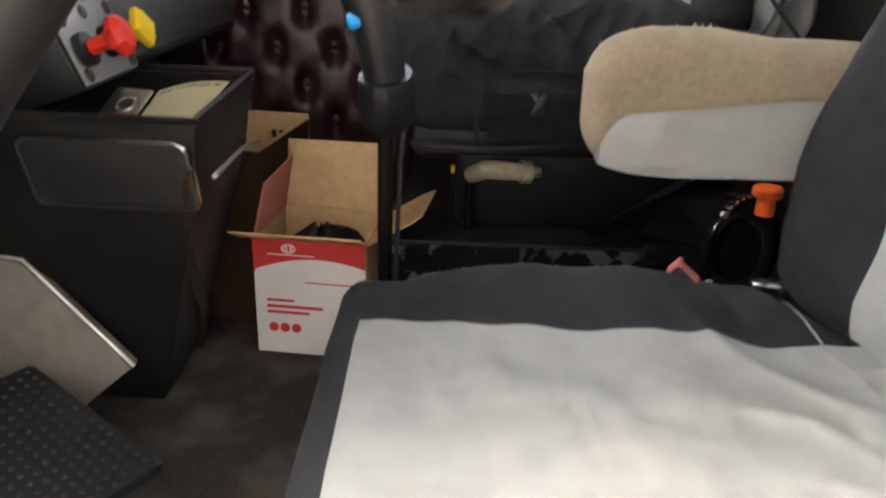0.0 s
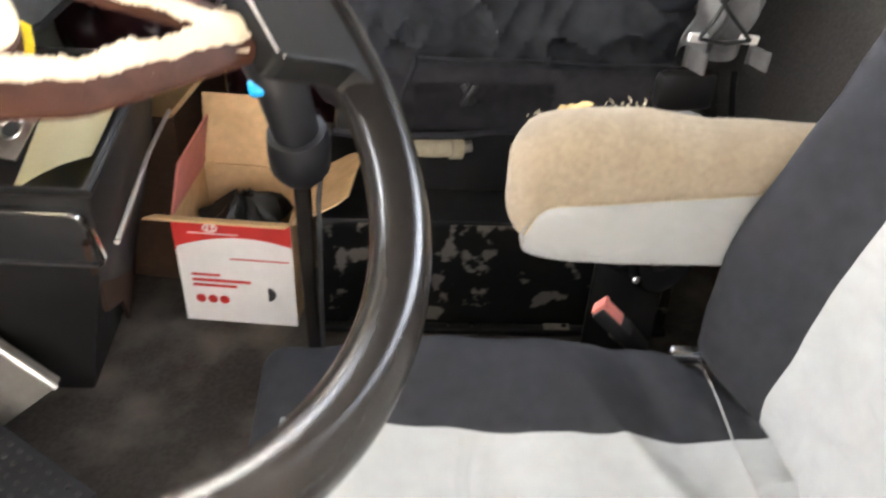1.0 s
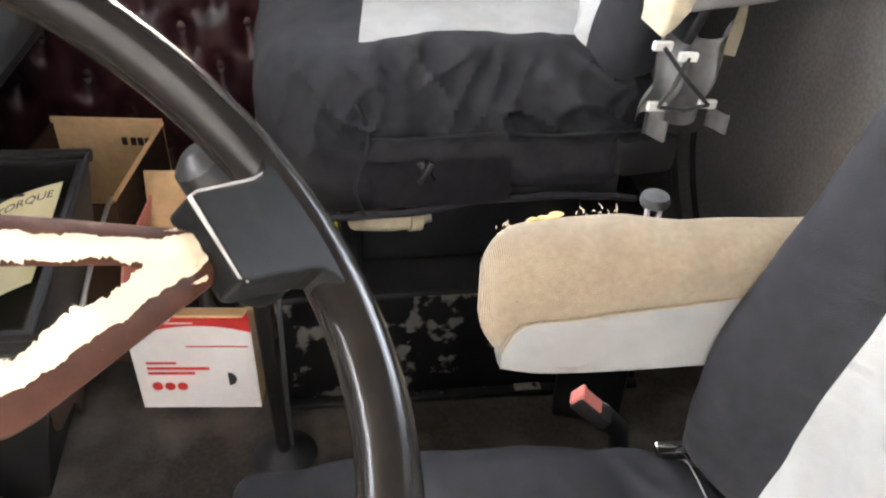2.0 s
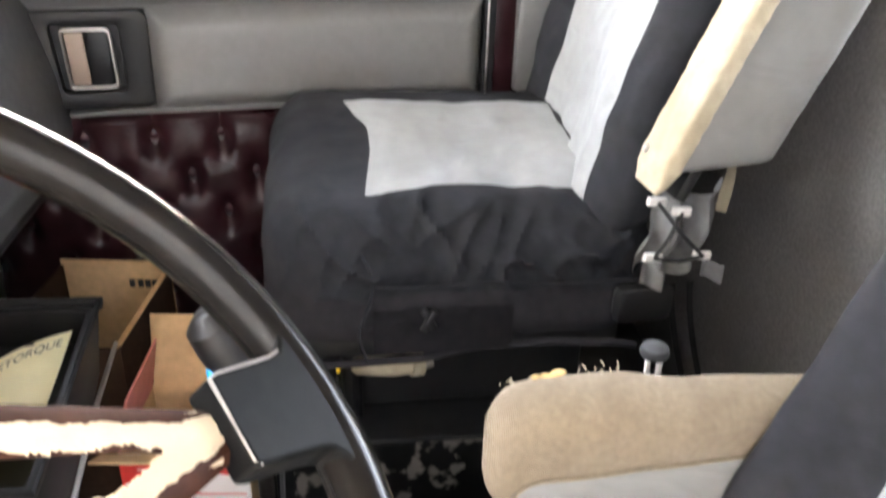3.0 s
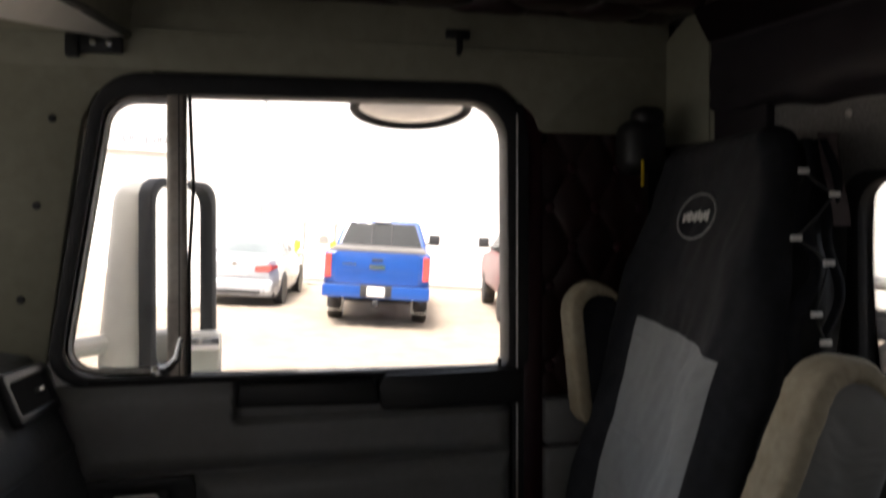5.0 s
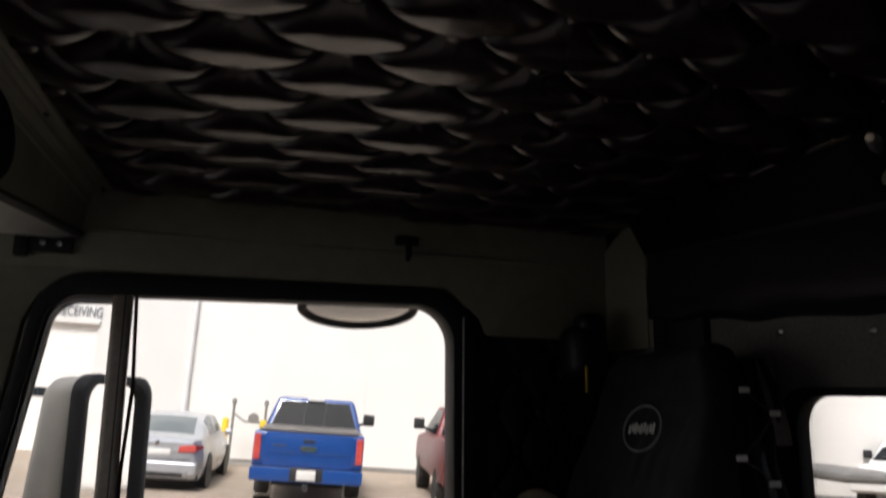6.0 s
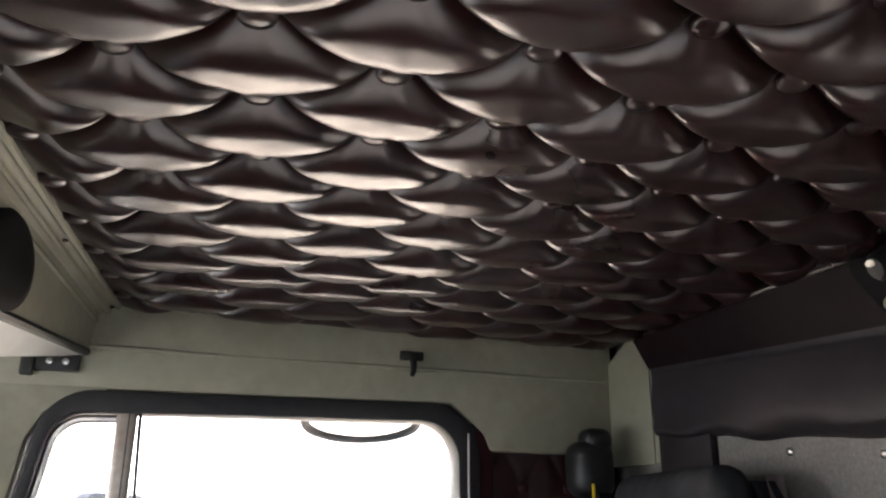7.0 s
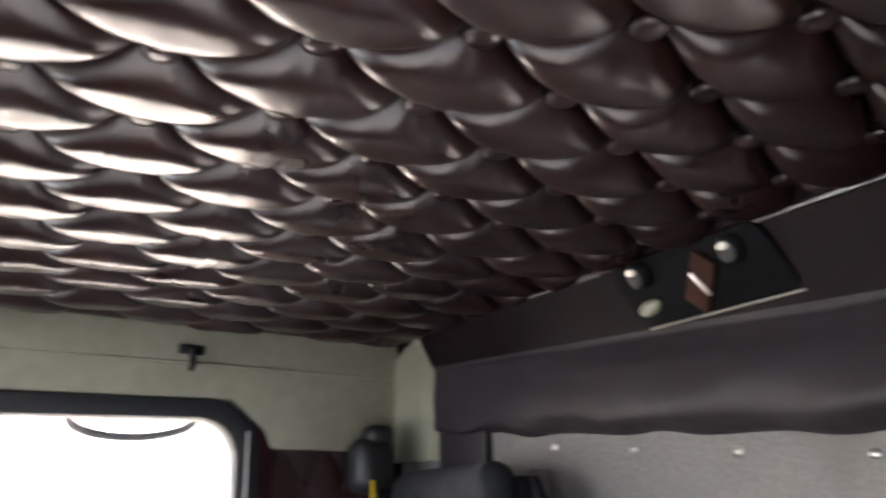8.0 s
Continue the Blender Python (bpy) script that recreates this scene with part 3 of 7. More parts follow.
part("plate", boxed(-0.024, 0.024, -0.004, 0.008, 0.0, 0.018, 0.003), M["black_plastic"], hk)
part("hook", tube([(0, -0.002, 0.006), (0, -0.012, -0.006), (0, -0.014, -0.022), (0, -0.004, -0.03)], [0.008, 0.007, 0.006, 0.005], seg=8), M["black_plastic"], hk)

# B-pillar with tufting, and the small panel under it
pil = thing("pillar", label="maroon tufted pillar behind the passenger door", category="pillar", kind="structure")
full_p = lattice(0.10, 0.16, 0.0)
part("tufted_panel", sheet(lambda x, z: Vector((x, 1.70 - 0.006 * full_p(x - 0.69, z - 1.02), z)), steps(0.622, 0.88, 60), steps(0.88, 1.412, 110)), M["tuft"], pil)
bm = bmesh.new()
button(bm, Matrix.Rotation(radians(90), 4, 'X'))
button_mesh = mesh_of("button", bm, M["maroon"])


def button_on(parent, x, y, z):
    b = new("button", button_mesh)
    b.parent = parent
    b.matrix_local = Matrix.Translation((x, y, z))
    tagged(b)


for p, q in buttons_at(0.10, 0.16, 0.0, 0.625 - 0.69, 0.87 - 0.69, 0.9 - 1.02, 1.40 - 1.02):
    button_on(pil, 0.69 + p, 1.70, 1.02 + q)
part("jamb", boxed(0.578, 0.622, 1.686, 1.74, 0.1, 1.49, 0.006), M["maroon"], pil, "dark maroon door jamb strip")
bm = boxed(0.622, 0.88, 1.675, 1.73, 0.785, 0.878, 0.012)
box(bm, 0.622, 0.88, 1.675, 1.73, 0.60, 0.781, 0.012)
part("grey_panel", bm, M["door_grey"], pil, "small grey vinyl panel with a groove")
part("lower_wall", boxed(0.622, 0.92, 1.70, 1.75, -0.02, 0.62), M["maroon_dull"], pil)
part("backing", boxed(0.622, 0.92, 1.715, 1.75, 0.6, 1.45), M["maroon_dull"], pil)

# ---- the passenger door ----
door = thing("door_1", label="grey vinyl truck door with a window and a tufted maroon lower panel", category="door", kind="structure")
GL = rounded([(-0.266, 0.952, 0.045), (-0.187, 1.447, 0.06), (0.543, 1.462, 0.075), (0.547, 0.944, 0.02)], 8)
RB = rounded([(-0.292, 0.936, 0.06), (-0.205, 1.485, 0.09), (0.590, 1.500, 0.105), (0.590, 0.936, 0.03)], 8)
part("window_seal", ring(GL, RB, 0.06, Matrix.Translation((0, 1.678, 0)), bevel=0.006), M["rubber"], door, "thick black rubber window surround")
g = part("window_glass", prism(rounded([(-0.05, 0.935, 0.0), (-0.05, 1.472, 0.0), (0.55, 1.476, 0.05), (0.56, 0.93, 0.0)]), 0.005, Matrix.Translation((0, 1.716, 0))), M["glass"], door, smooth=False)
g.visible_shadow = False
g = part("vent_glass", prism(rounded([(-0.27, 0.945, 0.04), (-0.19, 1.457, 0.05), (-0.075, 1.459, 0), (-0.075, 0.945, 0)]), 0.005, Matrix.Translation((0, 1.711, 0))), M["glass"], door, smooth=False)
g.visible_shadow = False
vent = part("vent_frame", tube([(x, 1.702, z) for x, z in rounded([(-0.068, 0.956, 0.004), (-0.259, 0.962, 0.045), (-0.183, 1.438, 0.055), (-0.068, 1.441, 0.004)], 8)], 0.0075, seg=8, close=True), M["steel"], door, "thin bright vent window frame")
bar = part("divider_bar", prism([(-0.090, 0.938), (-0.090, 1.468), (-0.055, 1.468), (-0.055, 0.938)], 0.03, Matrix.Translation((0, 1.688, 0)), bevel=0.010, seg=4), M["worn_steel"], door, "worn stainless divider bar")
part("bar_groove", boxed(-0.0695, -0.0675, 1.6872, 1.70, 0.94, 1.462), M["rubber"], bar)
part("bar_cord", tube([(-0.051, 1.70, 1.46), (-0.048, 1.698, 1.38), (-0.044, 1.696, 1.29), (-0.048, 1.698, 1.22), (-0.052, 1.70, 1.15), (-0.052, 1.70, 0.95)], 0.0035, seg=6), M["rubber"], bar)
latch = part("vent_latch", tube([(-0.10, 1.688, 0.962), (-0.085, 1.672, 0.968), (-0.070, 1.668, 0.985), (-0.064, 1.668, 1.02)], [0.009, 0.008, 0.007, 0.005], seg=10), M["chrome"], door, "chrome vent latch")
part("latch_base", lathe([(0.013, 0), (0.012, 0.008), (0.006, 0.012), (0.0005, 0.012)], Matrix.Translation((-0.105, 1.69, 0.957)) @ Matrix.Rotation(radians(90), 4, 'X'), 16), M["chrome"], latch)

# sill cap along the glass
part("sill_cap", prism([(0.03, 0.889), (0.034, 0.930), (0.275, 0.934), (0.287, 0.916), (0.290, 0.884)], 0.05, Matrix.Translation((0, 1.672, 0)), bevel=0.006), M["recess"], door, "black plastic sill cap")
part("sill_switch_box", prism([(0.293, 0.876), (0.287, 0.918), (0.300, 0.940), (0.57, 0.942), (0.57, 0.874)], 0.055, Matrix.Translation((0, 1.664, 0)), bevel=0.006), M["recess"], door, "taller black plastic part of the sill")
part("glass_strip", boxed(-0.045, 0.555, 1.70, 1.714, 0.934, 0.948, 0.003), M["steel"], door)
part("lock_pin", tube([(0.532, 1.69, 0.935), (0.532, 1.69, 0.962)], 0.0035, seg=8), M["black_plastic"], door)


def quilt(x, z, x0, x1, z0, z1, swell=0.018, edge=0.03):
    e = min(1, min(x - x0, x1 - x) / edge, min(z - z0, z1 - z) / edge)
    e = max(0, e)
    return 1.712 - 0.024 - swell * (1 - (1 - e) ** 2)


def front_x(z):
    return -0.191 - 0.276 * (z - 0.613)


def upper_pt(s, z):
    top = 0.940
    x = front_x(z) + s * (0.553 - front_x(z))
    y = quilt(x, z, front_x(z), 0.553, 0.777, top, 0.026, 0.036)
    if x > 0.022:       # the cut-out under the sill cap
        k = min(1, (x - 0.022) / 0.016)
        y += k * 0.03 * max(0, min(1, (z - 0.858) / 0.014))
    y += 0.0012 * noise.noise(Vector((x * 14, z * 20, 0)))
    return Vector((x, y, z))


part("upper_pad", sheet(upper_pt, steps(0, 1, 150), steps(0.777, 0.940, 50)), M["door_grey"], door)
part("lower_pad", sheet(lambda x, z: Vector((x, quilt(x, z, -0.043, 0.553, 0.598, 0.775, 0.030, 0.034) + 0.0012 * noise.noise(Vector((x * 12, z * 16, 3))), z)), steps(-0.043, 0.553, 120), steps(0.598, 0.775, 44)), M["door_grey"], door)
part("door_core", prism([(-0.36, 0.12), (-0.36, 0.93), (0.57, 0.93), (0.57, 0.12)], 0.03, Matrix.Translation((0, 1.713, 0))), M["dash_grey"], door, smooth=False)
bm = boxed(front_x(0.775), 0.555, 1.686, 1.715, 0.7735, 0.7785, 0.002)
box(bm, front_x(0.605), 0.555, 1.682, 1.715, 0.590, 0.600, 0.004)
part("seam", bm, M["door_grey"], door)
rec = part("handle_recess", ring(rounded([(-0.19, 0.632, 0.01), (-0.20, 0.75, 0.01), (-0.088, 0.75, 0.01), (-0.088, 0.632, 0.01)]), rounded([(-0.196, 0.605, 0.012), (-0.236, 0.772, 0.012), (-0.040, 0.772, 0.02), (-0.043, 0.605, 0.014)]), 0.03, Matrix.Translation((0, 1.682, 0)), bevel=0.004), M["recess"], door, "black recess of the door handle")
part("recess_back", boxed(-0.205, -0.08, 1.705, 1.712, 0.625, 0.757), M["recess"], rec)
hd = part("door_handle", ring(rounded([(-0.174, 0.645, 0.006), (-0.178, 0.739, 0.006), (-0.107, 0.739, 0.008), (-0.103, 0.645, 0.008)]), rounded([(-0.178, 0.640, 0.008), (-0.182, 0.744, 0.008), (-0.102, 0.744, 0.010), (-0.098, 0.640, 0.010)]), 0.012, Matrix.Translation((0, 1.676, 0)), bevel=0.002), M["steel"], door, "worn chrome door handle")
part("handle_lever", prism(rounded([(-0.172, 0.648, 0.004), (-0.175, 0.736, 0.004), (-0.146, 0.736, 0.003), (-0.143, 0.648, 0.003)]), 0.008, Matrix.Translation((0, 1.683, 0)) @ Matrix.Rotation(radians(2), 4, 'Z'), bevel=0.003), M["lever"], hd, "pale worn lever")
part("handle_well", boxed(-0.144, -0.107, 1.690, 1.696, 0.648, 0.736, 0.002), M["recess"], hd)
tb = lattice(0.119, 0.158, 0.0)


def dimple(p, q, a=0.119, b=0.158):
    """How far a point lies out of the nearest button's hollow, 0 to 1."""
    i, j = round(p / a + q / b), round(q / b - p / a)
    far = min(((p - (m - n) * a / 2) / 0.015) ** 2 + ((q - (m + n) * b / 2 + 0.008) / 0.030) ** 2 for m in (i - 1, i, i + 1) for n in (j - 1, j, j + 1))
    return 1 - math.exp(-far)


def tuft_pt(x, z):
    d = 0.07 * tb(x + 0.057, z - 0.543) + 0.93 * dimple(x + 0.057, z - 0.543)
    if z > 0.543:       # straight pleats run up from the top row of buttons
        k = abs(math.sin(math.pi * (x + 0.057) / 0.119))
        f = min(1, (z - 0.543) / 0.03)
        d = d * (1 - f) + math.sqrt(k) * f
    top = max(0, min(1, (0.594 - z) / 0.02))
    return Vector((x, 1.717 - 0.026 * d * (0.3 + 0.7 * top) - 0.002 * noise.noise(Vector((x * 25, z * 25, 0))), z))


part("tufted_panel", sheet(tuft_pt, steps(-0.36, 0.57, 280), steps(0.13, 0.594, 200)), M["maroon"], door, "deeply buttoned maroon vinyl kick panel")
for p, q in buttons_at(0.119, 0.158, 0.0, -0.33 + 0.057, 0.56 + 0.057, 0.14 - 0.543, 0.55 - 0.543):
    button_on(door, p - 0.057, 1.7165, q + 0.543)
part("edge_trim", tube([(0.5635, 1.676, z) for z in steps(0.58, 1.44, 12)], 0.0022, seg=8), M["steel"], door, "thin chrome edge strip")
part("edge_seal", boxed(0.556, 0.580, 1.679, 1.72, 0.13, 1.46, 0.005), M["rubber"], door)
screw = part("panel_screw", lathe([(0.006, 0), (0.005, 0.002), (0.0005, 0.0025)], Matrix.Translation((0.537, 1.693, 0.612)) @ Matrix.Rotation(radians(90), 4, 'X'), 12), M["black_plastic"], door)

# ---- front of the cab ----
WS = rounded([(0.33, 0.98, 0.05), (0.33, 1.51, 0.08), (1.60, 1.51, 0.08), (1.60, 0.98, 0.05)])
FRONT = U @ Matrix.Translation((-0.90, 0, 0)) @ Matrix(((0, 1, 0, 0), (1, 0, 0, 0), (0, 0, 1, 0), (0, 0, 0, 1)))
solid("wall_front", ring(WS, onto(WS, 0.15, 1.95, -0.03, 1.72), 0.05, FRONT), M["dash_grey"], "front cab wall round the windscreen", "wall", kind="structure", smooth=False)
win3 = thing("window_3", label="wide windscreen", category="window", kind="structure")
g = part("pane", prism(WS, 0.005, FRONT @ Matrix.Translation((0, 0.02, 0))), M["glass"], win3, smooth=False)
g.visible_shadow = False
bm = boxed(-0.95, -0.44, 0.17, 0.22, -0.03, 1.0, m=U)
box(bm, -0.56, -0.42, 0.17, 0.22, 1.0, 1.55, m=U)
box(bm, 0.34, 1.0, 0.17, 0.22, -0.03, 1.55, m=U)
box(bm, -0.95, 1.0, 0.17, 0.22, 1.54, 1.72, m=U)
solid("wall_driver", bm, M["dash_grey"], "driver side cab wall round the open doorway", "wall", kind="structure", smooth=False)

# A-pillar trim with screws
ap = thing("pillar_trim", label="olive front pillar trim with dark screws", category="trim", kind="structure")
part("panel", prism([(-0.50, 0.93), (-0.36, 0.93), (-0.285, 0.98), (-0.228, 1.40), (-0.206, 1.445), (-0.165, 1.474), (-0.11, 1.4825), (-0.11, 1.50), (-0.50, 1.50)], 0.04, Matrix.Translation((0, 1.684, 0)), bevel=0.004), M["olive"], ap)
for x, z in ((-0.325, 1.09), (-0.275, 1.40), (-0.30, 1.25)):
    part("screw", lathe([(0.007, 0), (0.006, 0.003), (0.0005, 0.004)], Matrix.Translation((x, 1.684, z)) @ Matrix.Rotation(radians(90), 4, 'X'), 12), M["ink"], ap)

# overhead console above the windscreen
head = thing("overhead_console", label="olive overhead console with ribs, a speaker and a visor board", category="console", kind="structure")


def lip(v):
    return 1.497 + 0.10 * (v - 1.1)


def head_pt(v, s):
    prof = [(-0.330, 1.665), (-0.342, 1.638), (-0.354, 1.634), (-0.359, 1.626), (-0.372, 1.622), (-0.377, 1.610), (-0.384, lip(v)), (-0.45, lip(v) - 0.004), (-0.90, lip(v))]
    i = min(int(s), len(prof) - 2)
    f = s - i
    return U @ Vector((prof[i][0] * (1 - f) + prof[i + 1][0] * f, v, prof[i][1] * (1 - f) + prof[i + 1][1] * f))


part("shell", sheet(head_pt, steps(0.2, 1.76, 40), steps(0, 8, 32)), M["olive"], head)
for s, r in ((1.1, 0.006), (3.0, 0.004), (5.0, 0.004)):
    part("rib", tube([head_pt(v, s) for v in steps(0.2, 1.72, 24)], r, seg=8), M["cream_panel"], head, "pale moulded rib")
for v in (0.95, 1.27, 1.64):
    part("screw", lathe([(0.006, 0), (0.005, 0.002), (0.0005, 0.003)], Matrix.Translation(head_pt(v, 2.0)) @ Matrix.Rotation(math.pi, 4, 'X'), 10), M["ink"], head)
SPK = U @ Matrix.Translation((-0.3805, 1.14, 1.562)) @ Matrix.Rotation(radians(93), 4, 'Y') @ Matrix.Diagonal((0.62, 1, 1, 1))
part("speaker", lathe([(0.094, -0.004), (0.094, 0.004), (0.088, 0.008), (0.070, 0.010), (0.03, 0.0115), (0.0005, 0.012)], SPK, 32), M["panel_black"], head, "plain black speaker cover")
part("visor_edge", tube([U @ Vector((-0.386, v, lip(v))) for v in steps(0.24, 1.66, 20)], 0.0075, seg=8), M["black_plastic"], head, "black visor edging")
part("visor_board", sheet(lambda v, k: U @ Vector((-0.388 - 0.03 * k, v, lip(v) - 0.006 - k * 0.096 * max(0.01, 1.67 - v))), steps(0.24, 1.66, 30), steps(0, 1, 6), thick=0.010), M["white"], head, "pale padded visor board")
br = thing("visor_bracket", Matrix.Translation((-0.19, 1.676, 1.53)), "small black bracket with two bright screws", "bracket")
part("plate", boxed(-0.05, 0.03, -0.006, 0.008, -0.016, 0.016, 0.003), M["black_plastic"], br)
part("hinge", boxed(-0.062, -0.04, -0.014, 0.006, -0.026, 0.014, 0.004), M["black_plastic"], br)
for x in (-0.018, 0.008):
    part("screw", lathe([(0.007, 0), (0.0055, 0.003), (0.0005, 0.004)], Matrix.Translation((x, -0.006, 0.0)) @ Matrix.Rotation(radians(90), 4, 'X'), 12), M["chrome"], br)

# dashboard
dash = thing("dashboard", label="dark grey moulded dashboard with air vents", category="dashboard", kind="structure")
DP = [(-0.88, 1.0), (-0.60, 1.005), (-0.545, 0.995), (-0.522, 0.965), (-0.508, 0.92), (-0.470, 0.84), (-0.430, 0.66), (-0.425, 0.56), (-0.440, 0.505), (-0.50, 0.485), (-0.88, 0.47)]


def dash_pt(v, s):
    i = min(int(s), len(DP) - 2)
    f = s - i
    u, z = DP[i][0] * (1 - f) + DP[i + 1][0] * f, DP[i][1] * (1 - f) + DP[i + 1][1] * f
    return U @ Vector((u - (0.08 * max(0, min(1, (1.22 - v) / 0.12)) if s > 4 else 0), v, z))


part("body", sheet(dash_pt, steps(0.22, 1.665, 60), steps(0, 10, 60)), M["dash_grey"], dash)
part("end_cap", prism(DP, 0.02, U @ Matrix.Translation((0, 1.645, 0))), M["dash_grey"], dash)
part("bottom_lip", tube([dash_pt(v, 8.0) for v in steps(0.22, 1.66, 40)], 0.007, seg=8), M["black_plastic"], dash)
part("crease_line", tube([dash_pt(v, 5.0) for v in steps(0.75, 1.66, 30)], 0.004, seg=6), M["dash_grey"], dash)
for v0 in (1.44,):
    vm = U @ Matrix.Translation((-0.512, v0 + 0.09, 0.945)) @ Matrix.Rotation(radians(-22), 4, 'Y')
    vt = part("air_vent", ring(rounded([(-0.07, -0.026, 0.006), (-0.07, 0.026, 0.006), (0.07, 0.026, 0.006), (0.07, -0.026, 0.006)]), rounded([(-0.085, -0.042, 0.012), (-0.085, 0.042, 0.012), (0.085, 0.042, 0.012), (0.085, -0.042, 0.012)]), 0.016, vm @ Matrix.Rotation(radians(90), 4, 'Z') @ Matrix.Translation((0, -0.012, 0)), bevel=0.003), M["black_plastic"], dash, "black air vent")
    part("vent_back", boxed(-0.004, 0.002, -0.07, 0.07, -0.027, 0.027, m=vm), M["ink"], vt)
    for i in range(5):
        part("slat", boxed(-0.004, 0.012, -0.002, 0.002, -0.026, 0.026, m=vm @ Matrix.Translation((0, -0.05 + 0.025 * i, 0)) @ Matrix.Rotation(radians(25), 4, 'Z')), M["black_plastic"], vt)
    part("slider", boxed(0.008, 0.018, 0.01, 0.03, -0.003, 0.003, 0.001, m=vm), M["steel"], vt)
# brake valve plate
vp = thing("brake_valve_panel", cab(-0.2955, 1.085, 0.546, radians(-7)) @ Matrix.Rotation(radians(-22), 4, 'Y'), "pale metal plate with red and yellow brake valve knobs", "brake valve")
part("plate", boxed(-0.002, 0.004, -0.086, 0.086, -0.05, 0.052, 0.003), M["arm_grey"], vp, "pale scratched metal plate")
part("housing", boxed(-0.13, -0.003, -0.09, 0.09, -0.054, 0.056, 0.006), M["black_plastic"], vp)
for y, z, col, n in ((-0.060, -0.008, "red", 8), (0.018, -0.006, "yellow", 4)):
    st = part("valve_stem", lathe([(0.022, 0), (0.022, 0.012), (0.010, 0.014), (0.010, 0.016), (0.0005, 0.016)], Matrix.Translation((0.004, y, z)) @ Matrix.Rotation(radians(90), 4, 'Y'), 20), M["black_plastic"], vp)
    part("valve_knob", lathe([(0.011, 0.014), (0.011, 0.036), (0.015, 0.043), (0.027, 0.050), (0.028, 0.058), (0.019, 0.066), (0.0005, 0.067)], Matrix.Translation((0.004, y, z)) @ Matrix.Rotation(radians(90), 4, 'Y') @ Matrix.Rotation(radians(22 if n == 8 else 0), 4, 'Z'), n), M[col], st, col + " push-pull knob", smooth=False)
for y, z in ((-0.074, 0.034), (-0.074, -0.038), (0.066, -0.038), (0.066, 0.038), (-0.01, 0.038)):
    part("bolt", lathe([(0.0095, 0), (0.0095, 0.003), (0.0005, 0.004)], Matrix.Translation((0.004, y, z)) @ Matrix.Rotation(radians(90), 4, 'Y'), 6), M["ink"], vp)

# ---- platform under the passenger seat ----
wm = mat("worn_black", (0.008, 0.008, 0.0085), 0.5, spec=0.3, var=0.3, scale=30, bump=0.2, bscale=120, dist=0.0012, tint=(0.26, 0.24, 0.22), stain=1.0, stain_scale=17)
for nd in wm.node_tree.nodes:      # hard-edged flaking
    if nd.type == 'VALTORGB' and nd.color_ramp.elements[1].color[0] == 1.0:
        nd.color_ramp.elements[0].position, nd.color_ramp.elements[1].position = 0.56, 0.60
plat = thing("seat_platform", cab(0.10, 1.185, 0), "black painted steel seat platform, worn to the primer", "platform")
part("front_face", sheet(lambda x, z: Vector((x, 0.002 * noise.noise(Vector((x * 9, z * 9, 0))), z)), steps(0, 0.60, 30), steps(0, 0.215, 14), thick=0.01), wm, plat)
part("top", boxed(0.0, 0.66, 0.0, 0.54, 0.205, 0.222, 0.006), M["black_paint"], plat)
part("end_face", boxed(0.0, 0.012, 0.01, 0.53, 0, 0.21, 0.003), M["black_paint"], plat)
part("foot_rail", boxed(0.0, 0.60, -0.02, -0.002, 0.0, 0.012, 0.003), M["black_paint"], plat)
for x in (0.22, 0.26, 0.42):
    part("bolt", lathe([(0.005, 0), (0.005, 0.006), (0.0005, 0.008)], Matrix.Translation((x, -0.012, 0.011)), 8), M["chrome"], plat)
part("label_strip", boxed(0.385, 0.43, -0.019, -0.003, 0.012, 0.015, 0.001), M["grey_metal"], plat)

# ---- passenger seat ----
S = cab(0.38, 1.39, 0, radians(-6.5))
seat = thing("passenger_seat", S, "truck seat in a black cover with light grey centre panels", "seat")
SI = S.inverted()


def cushion_warp(p, front=-0.265, near=-0.255, far=0.245):
    x, y, z = p
    t = max(0, min(1, (z - 0.42) / 0.18))
    z += t * (0.11 * y + 0.014 * math.cos(3.0 * x) + 0.012 * math.cos(6 * y) - 0.018)
    z += t * crease((x, y, 0), 9, 0.006, 1.0)
    if y < -0.15:      # loose cloth hanging down the side
        f = min(1, (-0.15 - y) / 0.08)
        y += f * (0.009 * noise.noise(Vector((x * 11, z * 7, 2))) + 0.003 * noise.noise(Vector((x * 17 + z * 11, z * 6, 7)))) - f * 0.012 * (1 - t)
    x += 0.006 * noise.noise(Vector((y * 9, z * 9, 4))) + t * math.exp(-((x + 0.11) / 0.07) ** 2) * (0.016 - 0.035 * max(0, y - 0.02) / 0.11 - 0.012 * max(0, -y - 0.05) / 0.12)
    y += t * (0.010 * math.sin(19 * x + 0.5) * (1 if y < 0 else 0.2) - 0.004 - (0.05 * (x + 0.11) if y > 0.05 else 0) * (1 - abs(y - 0.132) / 0.12 if abs(y - 0.132) < 0.12 else 0))
    if y < -0.15:      # gathered folds below the panel
        f = min(1, (-0.15 - y) / 0.04) * max(0, min(1, (z - 0.46) / 0.06))
        r1 = (1 - abs(noise.noise(Vector((x * 13 + z * 16, z * 5 - x * 4, 11))))) ** 4
        r2 = (1 - abs(noise.noise(Vector((x * 21 - z * 17, z * 7 + x * 6, 3))))) ** 5
        y -= f * (0.017 * r1 + 0.010 * r2 - 0.008)
        z += f * 0.004 * r1
    return Vector((x, y, z))


def cushion_pick(side, x, y, z):
    if side == "z0":
        return None
    if side == "z1" and -0.11 < x < 0.22 and -0.170 < y < 0.132:
        return "panel"
    if side in ("y0", "x0") and z < 0.505 - 0.02 * x:
        return "skirt"
    return "cover"


